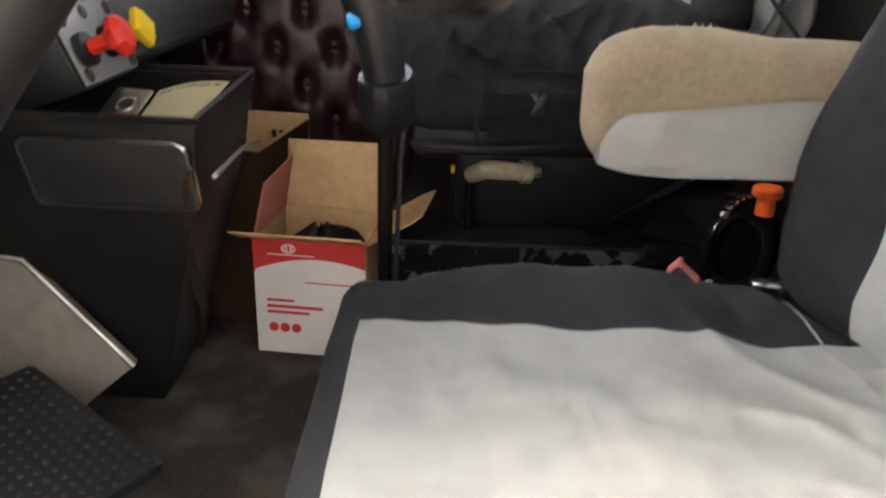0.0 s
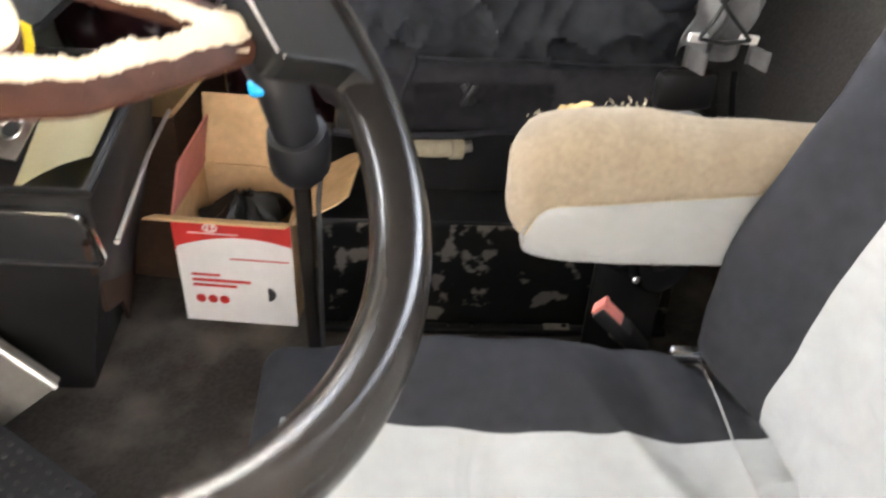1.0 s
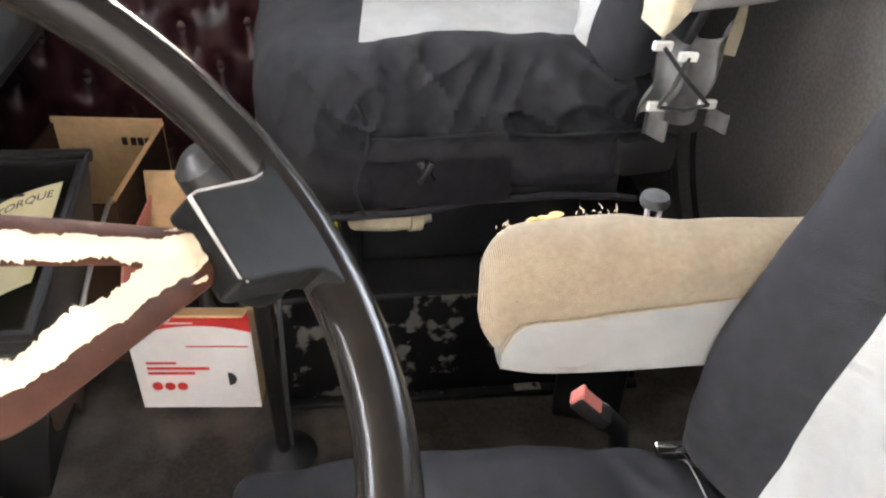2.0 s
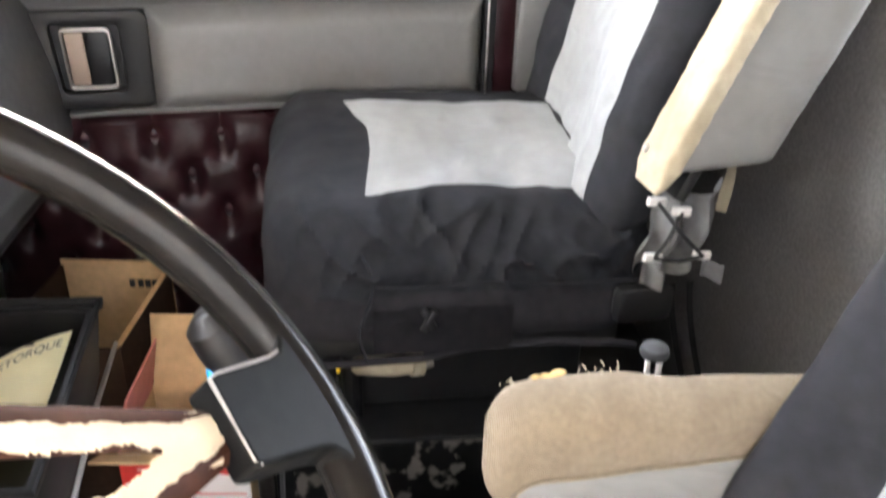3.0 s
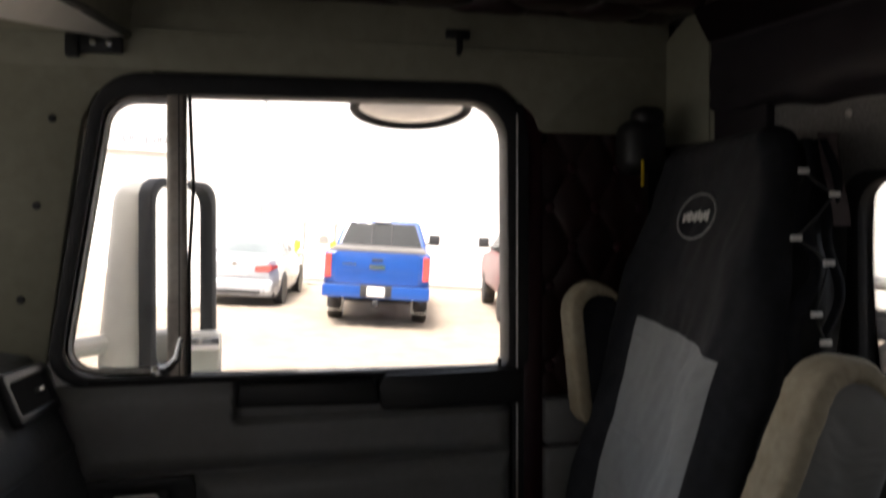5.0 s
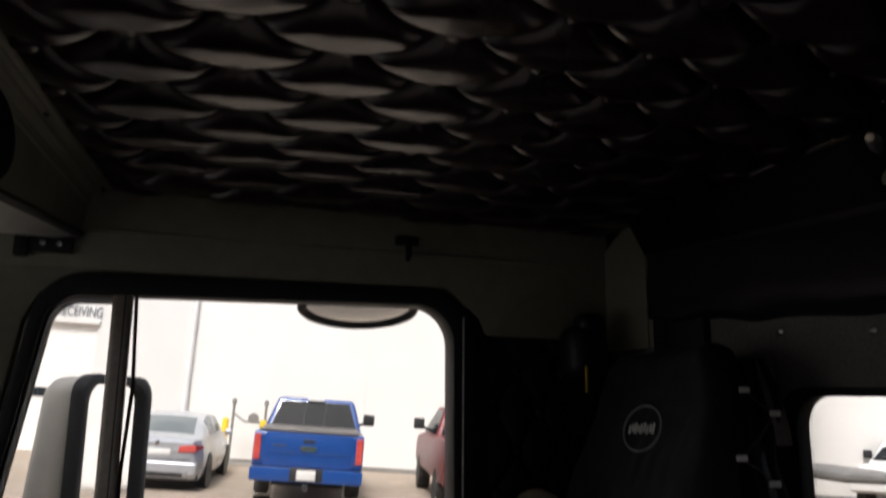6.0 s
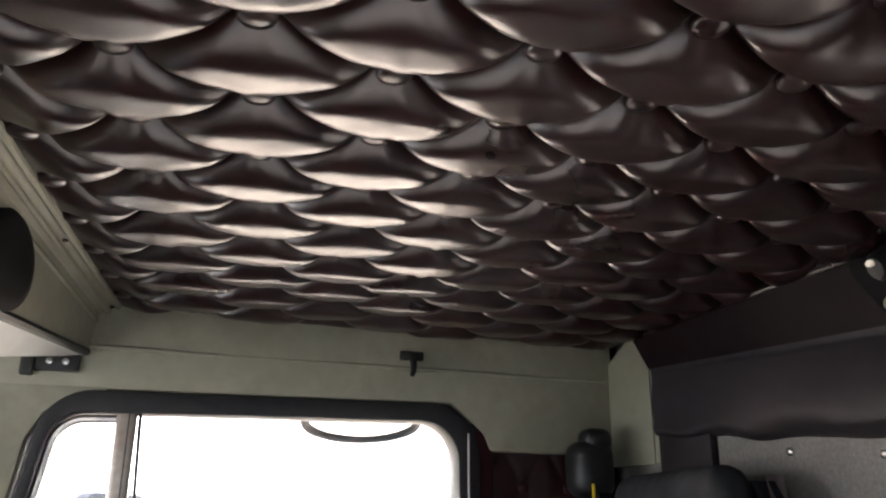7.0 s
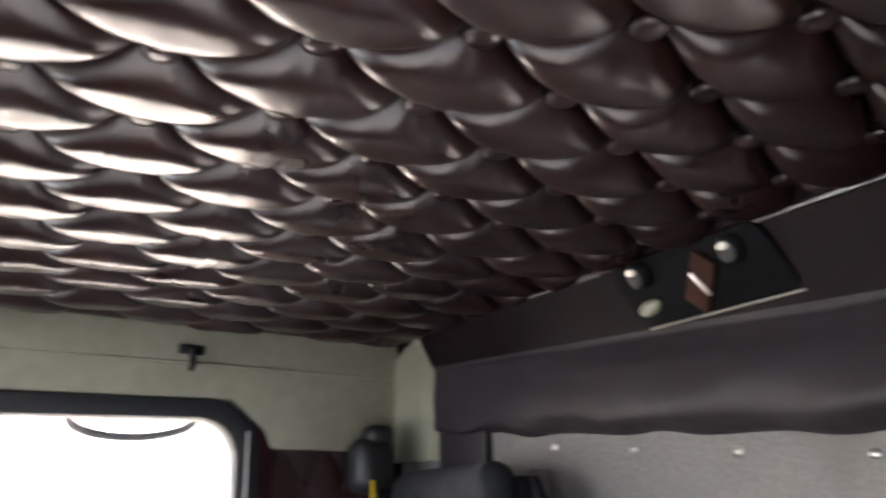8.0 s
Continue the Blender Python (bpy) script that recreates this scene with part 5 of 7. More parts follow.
part("shell", lathe([(0.0005, -0.012), (0.052, -0.011), (0.070, -0.004), (0.076, 0.0), (0.080, -0.002), (0.081, -0.012), (0.078, -0.018), (0.0775, -0.125), (0.066, -0.145), (0.0005, -0.15)], TM, 40), M["tank_black"], tank)
part("face_disc", lathe([(0.0005, -0.002), (0.040, -0.003), (0.046, -0.008)], TM, 32), M["panel_black"], tank)
for i in range(9):
    a = radians(52 + 9.5 * i)
    part("clamp_tooth", boxed(-0.0042, 0.0042, -0.0018, 0.0018, -0.011, 0.001, 0.0012, m=TM @ Matrix.Rotation(a - math.pi / 2, 4, 'Z') @ Matrix.Translation((0, 0.0822, 0))), M["chrome"], tank, "bright clamp tooth")
for i, (r, a) in enumerate(((0.079, 128), (0.079, 206))):
    part("bolt", lathe([(0.006, 0), (0.006, 0.004), (0.003, 0.006), (0.0005, 0.006)], TM @ Matrix.Rotation(radians(a), 4, 'Z') @ Matrix.Translation((r, 0, -0.004)), 8), M["steel"], tank)
part("cap_neck", lathe([(0.013, 0.060), (0.013, 0.089), (0.0005, 0.090)], Matrix.Translation(TANK + Vector((0.014, -0.008, 0))), 20), M["orange"], tank, "orange neck")
part("cap", lathe([(0.019, 0.087), (0.021, 0.090), (0.021, 0.099), (0.018, 0.102), (0.0005, 0.103)], Matrix.Translation(TANK + Vector((0.014, -0.008, 0))), 20), M["orange"], tank, "orange screw cap")
part("bracket", boxed(-0.055, 0.055, -0.02, 0.02, 0.0, 0.21, 0.006, m=cab(TANK.x - 0.03, TANK.y + 0.06, 0.0, radians(-25))), M["black_paint"], tank)

# ---- steering wheel ----
WC, WR = Vector((-0.049, 0.454, 0.82)), 0.237
A_W, B_W = 0.665, -0.251
nW = Vector((math.sin(A_W) * math.cos(B_W), math.sin(B_W), math.cos(A_W) * math.cos(B_W)))
dS = Vector((0.107, 0.095, -0.051))
dS = (dS - nW * dS.dot(nW)).normalized()
dP = nW.cross(dS)
WM = Matrix((dS, dP, nW)).transposed().to_4x4()
WM.translation = WC
wheel = thing("steering_wheel", WM, "black truck steering wheel with a peeling brown spoke", "steering wheel")
rim_pts = [(WR * math.cos(a), WR * math.sin(a), 0) for a in steps(0, 2 * math.pi, 120)[:-1]]
part("rim", tube(rim_pts, 0.0175, seg=24, close=True), M["satin_black"], wheel, "worn black rim with a dull shine")


def grip(sign):
    out = []
    prof = [(0.155, 0.0270), (0.162, 0.0288), (0.185, 0.0300), (0.206, 0.0315), (0.214, 0.0335), (0.219, 0.039), (0.225, 0.050), (0.236, 0.060)]
    top = [(r * sign, w) for r, w in prof]
    return top + [(r * sign, -w) for r, w in prof[::-1]]


for s in (1, -1):
    o = grip(s)
    b = prism([(x, z) for x, z in o], 0.0222, Matrix(((1, 0, 0, 0), (0, 0, 1, 0), (0, 1, 0, -0.007), (0, 0, 0, 1))), bevel=0.003, seg=3)
    bmesh.ops.recalc_face_normals(b, faces=b.faces[:])
    gb = part("spoke_cover", b, M["cover_plastic"], wheel, "scuffed black cover where the spoke meets the rim", smooth=False)
    part("worn_edge", tube([(s * 0.216, 0.0345, 0.0136), (s * 0.205, 0.0310, 0.0140), (s * 0.163, 0.0283, 0.0140), (s * 0.1562, 0.026, 0.0142), (s * 0.1562, -0.024, 0.0142), (s * 0.160, -0.0275, 0.0140)], [0.0008, 0.0012, 0.0012, 0.0013, 0.0008, 0.0006], seg=6), M["primer"], gb, "pale worn edge")
    arms = []
    for k in (1, -1):
        arms.append([(s * (0.160 - 0.160 * q), k * (0.0035 + 0.036 * min(1, q * 1.33)), -0.004 - 0.006 * q) for q in steps(0, 1, 14)])
    for path, k in zip(arms, (1, -1)):
        outer = 0.0245
        bm = bmesh.new()
        rows = []
        for i, (x, y, z) in enumerate(path):
            w = 0.0165 + 0.001 * i / 14
            yo = y + k * w * 0.72
            dx = (0.160 - abs(x)) - 0.034      # the slot between the arms starts with a round end
            yi = k * (0.0 if dx <= 0 else (math.sqrt(max(0, dx * (0.012 - dx))) if dx < 0.006 else 0.006 + 0.24 * (dx - 0.006)))
            rows.append([bm.verts.new((x, yi, z - 0.002)), bm.verts.new((x, yo, z - 0.002)), bm.verts.new((x, yo, z + 0.003)), bm.verts.new((x, (yo * 0.7 + yi * 0.3), z + 0.008)), bm.verts.new((x, (yo * 0.3 + yi * 0.7), z + 0.008)), bm.verts.new((x, yi, z + 0.003))])
        for P, Q in zip(rows, rows[1:]):
            for j in range(6):
                bm.faces.new((P[j], P[(j + 1) % 6], Q[(j + 1) % 6], Q[j]))
        bm.faces.new(rows[0])
        bm.faces.new(rows[-1][::-1])
        bmesh.ops.recalc_face_normals(bm, faces=bm.faces[:])
        sp = part("spoke", bm, M["brown"], wheel, "brown plastic spoke arm")

        def chip(q, e, path=path, k=k, s=s):
            i = min(q * 14, 13.999)
            j, f = int(i), i - int(i)
            a, c = Vector(path[j]), Vector(path[j + 1])
            p = a.lerp(c, f)
            n = noise.noise(Vector((q * 9, e * 1.5 + k * 3, s * 5))) + 0.6 * noise.noise(Vector((q * 28, e * 3, k))) + 0.45 * noise.noise(Vector((q * 90, e * 3, k + 4)))
            lim = (0.0088 + 0.0042 * n) * min(1, (q + 0.01) * 12)
            return p + Vector((0.004 * n * (q < 0.1), e * lim - k * 0.0055 * min(1, q * 4), 0.0087 - 0.0012 * abs(e)))
        part("chipped_layer", sheet(chip, steps(0.0, 1, 180), steps(-1, 1, 8)), M["chip"], sp, "flaking cream under-layer")
part("hub", lathe([(0.030, -0.05), (0.032, -0.012), (0.028, -0.004), (0.018, 0.0), (0.0005, 0.002)], None, 32), M["brown"], wheel, "brown hub with a worn pale top")
part("hub_worn_top", lathe([(0.026, -0.0015), (0.017, 0.0012), (0.0005, 0.0032)], None, 32), M["chip"], wheel)
part("column", tube([(0, 0, -0.03), (0, 0, -0.12), (-0.01, 0.0, -0.42)], [0.035, 0.045, 0.05], seg=20), M["black_plastic"], wheel)

# ---- gear lever ----
lever = thing("gear_lever", Matrix.Translation((0.088, 1.078, 0.0)), "black gear lever with a collar and a pistol-grip knob", "gear lever")
part("shaft", tube([(0, 0, 0.0), (-0.003, -0.09, 0.25), (-0.004, -0.19, 0.50)], 0.0105, seg=12), M["satin_black"], lever)
part("floor_boot", lathe([(0.05, 0.0), (0.045, 0.006), (0.022, 0.02), (0.013, 0.03)], None, 20), M["rubber"], lever)
part("collar", tube([(-0.004, -0.185, 0.472), (-0.004, -0.19, 0.49), (-0.004, -0.204, 0.525), (-0.006, -0.209, 0.54)], [0.022, 0.033, 0.034, 0.031], seg=20), M["recess"], lever)
kn = part("knob", tube([(-0.006, -0.207, 0.535), (-0.010, -0.214, 0.56), (-0.018, -0.220, 0.60), (-0.030, -0.224, 0.635), (-0.040, -0.225, 0.655), (-0.046, -0.225, 0.664)], [0.024, 0.025, 0.027, 0.029, 0.026, 0.012], seg=18), M["recess"], lever, "worn black grip")
part("range_button", lathe([(0.010, 0), (0.010, 0.010), (0.007, 0.014), (0.0005, 0.0145)], Matrix.Translation((-0.036, -0.234, 0.602)) @ Matrix.Rotation(radians(-100), 4, 'Y') @ Matrix.Translation((0, 0, -0.002)), 14), M["blue"], kn, "bright blue range button")
part("switch_stem", tube([(-0.020, -0.226, 0.612), (-0.038, -0.232, 0.604)], 0.008, seg=10), M["black_plastic"], kn)
part("air_line", tube([(0.012, -0.205, 0.53), (0.02, -0.19, 0.50), (0.014, -0.16, 0.42), (0.012, -0.09, 0.22), (0.012, -0.01, 0.03)], 0.003, seg=6), M["ink"], lever)

# ---- console with tray ----
con = thing("centre_console", label="black plastic console with an open tray and an ashtray", category="console")
TOP = [Vector(p) for p in ((-0.128, 0.845, 0.487), (-0.108, 1.200, 0.485), (-0.405, 1.250, 0.485), (-0.420, 0.895, 0.487))]
BOT = [Vector(p) for p in ((-0.255, 1.075, 0.0), (-0.235, 1.290, 0.0), (-0.52, 1.33, 0.0), (-0.52, 1.115, 0.0))]
bm = bmesh.new()
vt, vb = [bm.verts.new(p) for p in TOP], [bm.verts.new(p) for p in BOT]
mid = [bm.verts.new(a.lerp(b, 0.22) + Vector((0.012, -0.01, 0.0))) for a, b in zip(TOP, BOT)]
for P, Q in ((vt, mid), (mid, vb)):
    for i in range(4):
        bm.faces.new((P[i], P[(i + 1) % 4], Q[(i + 1) % 4], Q[i]))
inn = [p.lerp(sum(TOP, Vector()) / 4, 0.09) + Vector((0, 0, 0.002)) for p in TOP]
low = [p + Vector((0, 0.006, -0.055)) for p in inn]
vi, vl = [bm.verts.new(p) for p in inn], [bm.verts.new(p) for p in low]
for P, Q in ((vi, vt), (vl, vi)):
    for i in range(4):
        bm.faces.new((P[i], P[(i + 1) % 4], Q[(i + 1) % 4], Q[i]))
bm.faces.new(vl)
bmesh.ops.recalc_face_normals(bm, faces=bm.faces[:])
bmesh.ops.bevel(bm, geom=[e for e in bm.edges if e.calc_face_angle(0) > 0.5], offset=0.004, segments=2, profile=0.5, affect='EDGES')
part("body", bm, M["console"], con)
part("tray_lip", tube([p + Vector((0, 0, 0.003)) for p in TOP], 0.0045, seg=8, close=True), M["console"], con)
part("back_ridge", tube([TOP[1] + Vector((0.002, 0.006, 0.0)), TOP[2] + Vector((0, 0.006, 0.0))], 0.009, seg=12), M["console"], con)
e1 = (TOP[3] - TOP[0]).normalized()
mid0 = TOP[0].lerp(BOT[0], 0.22) + Vector((0.012, -0.01, 0.0))
e2 = (mid0 - TOP[0]).normalized()
e2 = (e2 - e1 * e1.dot(e2)).normalized()
e3 = e1.cross(e2).normalized()
NF = Matrix((e1, -e3, -e2)).transposed().to_4x4()
NF.translation = TOP[0]
if (NF.to_3x3() @ Vector((0, 1, 0))).y < 0:
    NF = NF @ Matrix.Diagonal((1, -1, 1, 1))
aso = rounded([(0.014, -0.118, 0.012), (0.014, -0.020, 0.016), (0.215, -0.020, 0.016), (0.215, -0.118, 0.012)])
asi = rounded([(0.0185, -0.1135, 0.009), (0.0185, -0.0245, 0.012), (0.2105, -0.0245, 0.012), (0.2105, -0.1135, 0.009)])
asht = part("ashtray", prism(asi, 0.012, NF @ Matrix.Translation((0, -0.008, 0)), bevel=0.003), M["black_plastic"], con, "black ashtray drawer")
part("chrome_frame", ring(asi, aso, 0.012, NF @ Matrix.Translation((0, -0.010, 0)), bevel=0.0015), M["chrome"], asht, "thin chrome frame")
pnl = thing("side_board", label="thin brown board with a pale edge standing beside the console", category="board")
bm = prism([(0.85, 0.424), (1.10, 0.394), (1.32, 0.348), (1.32, 0.02), (1.24, 0.0), (1.14, 0.12), (0.99, 0.22)], 0.007, Matrix.Translation((-0.137, 0, 0)) @ Matrix.Rotation(radians(2), 4, 'Z') @ Matrix(((0, 1, 0, 0), (1, 0, 0, 0), (0, 0, 1, 0), (0, 0, 0, 1))))
bmesh.ops.transform(bm, matrix=Matrix.Translation((0, 0, 0)) @ Matrix.Shear('XY', 4, (0.16, 0.0)) @ Matrix.Translation((-0.05, 0, 0)), verts=bm.verts)
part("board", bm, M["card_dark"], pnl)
part("edge_strip", tube([(-0.113, 0.85, 0.426), (-0.115, 1.10, 0.396), (-0.117, 1.32, 0.350)], 0.0035, seg=6), M["grey_metal"], pnl, "pale metal edge strip")

# note and lock plate in the tray
note = thing("paper_note", Matrix.Translation((-0.178, 1.05, 0.466)), "pale yellow paper note lying in the tray", "note")


def note_pt(s, k):
    a, b, c, d = Vector((-0.045, 0.043, 0.004)), Vector((0.044, 0.100, 0.008)), Vector((0.028, -0.085, 0.006)), Vector((-0.05, -0.135, -0.008))
    p = a.lerp(b, s).lerp(d.lerp(c, s), k)
    return p + Vector((0, 0, 0.006 * math.sin(math.pi * s) + 0.012 * (1 - k) ** 1.5 - 0.004))


part("sheet", sheet(note_pt, steps(0, 1, 14), steps(0, 1, 14), thick=0.0006), M["paper"], note, smooth=True)
word = text_mesh("RETORQUE", 0.02, Matrix.Identity(4), 0.0)
half = max(v.co.x for v in word.verts)
for v in word.verts:      # lay the letters on the curled sheet
    s, k = 0.5 + 0.42 * v.co.x / half, 0.12 - v.co.y / 0.19
    n = (note_pt(s + 0.02, k) - note_pt(s, k)).cross(note_pt(s, k) - note_pt(s, k + 0.02)).normalized()
    v.co = note_pt(s, k) + n * (0.0012 if n.z > 0 else -0.0012)
part("word", word, M["ink"], note, "printed word", smooth=False)
part("mark", boxed(-0.006, 0.006, -0.002, 0.002, 0, 0.001, m=Matrix.Translation(note_pt(0.5, 0.02) + Vector((0, 0, 0.001)))), M["ink"], note)
lp = thing("lock_plate", Matrix.Translation((-0.255, 1.03, 0.468)) @ Matrix.Rotation(radians(-24), 4, 'Z') @ Matrix.Rotation(radians(32), 4, 'X'), "small galvanised plate with a round lock hole", "plate")
part("plate", boxed(-0.028, 0.028, -0.034, 0.034, -0.002, 0.002, 0.001), M["steel"], lp)
part("hole_ring", lathe([(0.011, 0.002), (0.013, 0.0035), (0.015, 0.002)], Matrix.Translation((0.003, 0.004, 0)), 18), M["steel"], lp)
part("hole", lathe([(0.0105, 0.0018), (0.0105, 0.0028), (0.0005, 0.003)], Matrix.Translation((0.003, 0.004, 0)), 16), M["ink"], lp)

# ---- red and white carton ----
BX = cab(-0.127, 1.228, 0.0, radians(-13.0))
carton = thing("carton", BX, "open red and white printed carton with cardboard flaps up", "carton")
W_, D_, H_ = 0.192, 0.175, 0.212
T_ = 0.003
part("front_wall", boxed(0, W_, 0, T_, 0, H_), M["box_white"], carton, "white printed front", smooth=False)
for n, q in (("side_wall", (0, T_, T_, D_, 0, H_)), ("side_wall", (W_ - T_, W_, T_, D_, 0, H_)), ("back_wall", (0, W_, D_ - T_, D_, 0, H_)), ("bottom", (T_, W_ - T_, T_, D_ - T_, 0, T_))):
    part(n, boxed(*q), M["card"], carton, smooth=False)
red = [(0.0, 0.145)] + [(W_ * f, 0.145 + 0.034 * math.sin(math.pi * min(1, 0.08 + f * 0.72)) ** 0.9) for f in steps(0.02, 1, 24)] + [(W_, H_), (0, H_)]
part("red_print", prism(red, -0.0012), M["box_red"], carton, "red printed band with a curved edge", smooth=False)
part("badge", tube([(0.062 + 0.011 * math.cos(a), -0.002, 0.196 + 0.007 * math.sin(a)) for a in steps(0, 2 * math.pi, 20)[:-1]], 0.0016, seg=4, close=True), M["box_white"], carton, "white oval badge")
for q in ((0.056, 0.060, 0.192, 0.200), (0.064, 0.068, 0.192, 0.200), (0.025, 0.106, 0.1835, 0.1855)):
    part("badge_bar", boxed(q[0], q[1], -0.0018, -0.001, q[2], q[3]), M["box_white"], carton, smooth=False)
for q in ((0.02, 0.068, 0.098, 0.1025), (0.02, 0.118, 0.086, 0.0915), (0.02, 0.094, 0.0755, 0.0805), (0.088, 0.185, 0.135, 0.137)):
    part("print_bar", boxed(q[0], q[1], -0.001, 0.0, q[2], q[3]), M["box_red"], carton, "red print", smooth=False)
for i in range(3):
    part("red_dot", lathe([(0.0085, 0), (0.0085, 0.001), (0.0005, 0.001)], Matrix.Translation((0.030 + 0.020 * i, 0, 0.049)) @ Matrix.Rotation(radians(90), 4, 'X'), 18), M["box_red"], carton, "red dot")
part("finger_hole", prism([(0.146, 0.052)] + [(0.146 + 0.013 * math.sin(a), 0.066 - 0.014 * math.cos(a)) for a in steps(0, math.pi, 12)] + [(0.146, 0.080)], -0.0012), M["ink"], carton, "dark half-moon finger hole", smooth=False)
part("back_flap", boxed(0.004, W_ - 0.004, 0, T_, 0, 0.125, m=Matrix.Translation((0, D_, H_ - 0.002)) @ Matrix.Rotation(radians(-14), 4, 'X')), M["card"], carton, "plain cardboard flap standing up", smooth=False)
part("side_flap", prism([(0.0, 0.0), (0.0, 0.085), (0.012, 0.105), (0.15, 0.11), (0.165, 0.08), (0.165, 0.0)], 0.003, Matrix.Translation((W_ + 0.001, 0.005, H_ - 0.004)) @ Matrix.Rotation(radians(58), 4, 'Y') @ Matrix(((0, 1, 0, 0), (1, 0, 0, 0), (0, 0, 1, 0), (0, 0, 0, 1)))), M["card"], carton, "cardboard flap folded out", smooth=False)
part("side_flap", prism([(0.0, 0.0), (0.01, 0.095), (0.16, 0.105), (0.168, 0.0)], 0.003, Matrix.Translation((0.0, 0.003, H_ - 0.003)) @ Matrix.Rotation(radians(12), 4, 'Y') @ Matrix(((0, 1, 0, 0), (1, 0, 0, 0), (0, 0, 1, 0), (0, 0, 0, 1)))), M["pink"], carton, "faded red inner side of a raised flap", smooth=False)
part("front_flap", boxed(-0.024, W_ + 0.002, -0.05, 0.0, -0.0015, 0.0015, m=Matrix.Translation((0, 0.0, H_)) @ Matrix.Rotation(radians(-27), 4, 'X')), M["card"], carton, "front flap seen edge-on", smooth=False)


def bag_pt(a, b):
    r = math.sin(math.pi * b) ** 0.6
    n = 0.6 + 0.35 * noise.noise(Vector((math.cos(a) * 2.2, math.sin(a) * 2.2, b * 4))) + 0.2 * noise.noise(Vector((math.cos(a) * 6, math.sin(a) * 6, b * 9)))
    return BX @ Vector((W_ / 2 + 0.125 * r * n * math.cos(a), D_ / 2 + 0.105 * r * n * math.sin(a), 0.21 - 0.20 * b + 0.02 * noise.noise(Vector((a * 3, b * 4, 2)))))


bag = solid("crumpled_bag", sheet(bag_pt, steps(0, 2 * math.pi, 40), steps(0.02, 0.98, 16)), M["bag"], "crumpled black plastic bag inside the carton", "bag")

# ---- brown box behind the console ----
CB = Matrix(((0.925, 0.175, 0, -0.115), (-0.35, 1.0625, 0, 1.335), (0, 0, 0.85, 0), (0, 0, 0, 1)))      # pushed out of square
cb2 = thing("cardboard_box", CB, "open brown cardboard box behind the console, shade painted on its walls", "box")
# far wall in the lighter card, other walls in the shade-darkened one
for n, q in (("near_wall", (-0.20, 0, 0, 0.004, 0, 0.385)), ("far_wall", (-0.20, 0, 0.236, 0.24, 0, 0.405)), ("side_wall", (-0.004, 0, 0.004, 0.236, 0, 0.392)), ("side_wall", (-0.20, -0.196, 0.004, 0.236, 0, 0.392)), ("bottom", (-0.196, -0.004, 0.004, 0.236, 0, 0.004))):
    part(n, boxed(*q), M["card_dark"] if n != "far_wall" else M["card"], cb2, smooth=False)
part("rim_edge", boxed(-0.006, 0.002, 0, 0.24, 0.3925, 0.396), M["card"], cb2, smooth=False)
for x in (-0.078, -0.062, -0.049, -0.036):
    part("print_bar", boxed(x, x + 0.009, 0.233, 0.2362, 0.345, 0.362), M["ink"], cb2, "dark print", smooth=False)

# ---- pedals and kick plate ----
PD = Matrix.Translation((-0.335, 0.80, 0.075)) @ Matrix.Rotation(radians(-38), 4, 'Z') @ Matrix.Rotation(radians(12), 4, 'Y')
pedal = thing("treadle_pedal", PD, "black rubber treadle pedal with raised dots", "pedal")
part("plate", boxed(-0.17, 0.10, -0.13, 0.10, -0.012, 0.012, 0.008), M["rubber"], pedal)
bm = bmesh.new()
for i in range(15):
    for j in range(13):
        lathe([(0.0042, 0.011), (0.0036, 0.0148), (0.0005, 0.0155)], Matrix.Translation((-0.155 + 0.017 * i + (0.0085 if j % 2 else 0), -0.115 + 0.0165 * j, 0)), 7, bm)
part("dot_pattern", bm, M["dot_highlight"], pedal, "raised dots with their highlights painted in")
part("pivot", boxed(-0.20, -0.15, -0.05, 0.05, -0.05, 0.0, 0.01), M["black_plastic"], pedal)
part("support", boxed(-0.10, -0.02, -0.04, 0.04, -0.085, -0.01, 0.01), M["black_plastic"], pedal)
kp = thing("kick_plate", Matrix.Translation((-0.36, 0.965, 0.0)), "bare grey metal kick plate with a bright edge", "plate")
part("plate", prism([(0.103, 0.128), (-0.03, 0.276), (-0.27, 0.30), (-0.27, 0.0), (-0.04, 0.0), (0.0, 0.038)], 0.02, Matrix.Rotation(radians(-10), 4, 'Z'), bevel=0.003), M["grey_metal"], kp)
part("edge", tube([Matrix.Rotation(radians(-10), 4, 'Z') @ Vector(p) for p in ((0.104, 0.0, 0.129), (-0.03, 0.0, 0.278), (-0.27, 0.0, 0.302))], 0.004, seg=6), M["steel"], kp, "bright edge")

# belt guide and its yellow tag on the pillar
bg = thing("belt_guide", Matrix.Translation((0.80, 1.62, 1.30)), "black seat belt guide with a yellow tag", "belt guide")
part("housing", boxed(-0.04, 0.05, -0.03, 0.05, 0.02, 0.13, 0.03, seg=4), M["black_plastic"], bg)
part("cap", boxed(-0.015, 0.045, -0.025, 0.03, 0.11, 0.155, 0.018, seg=3), M["black_plastic"], bg)
part("strap", sheet(lambda s, k: Vector((0.0 + 0.045 * s, -0.03 + 0.01 * s, 0.03 - 0.75 * k)), steps(0, 1, 3), steps(0, 1, 20), thick=0.003), M["cover_black"], bg)
part("tag", boxed(-0.016, -0.011, -0.036, -0.031, -0.005, 0.046, 0.001), M["yellow"], bg, "narrow yellow tag")

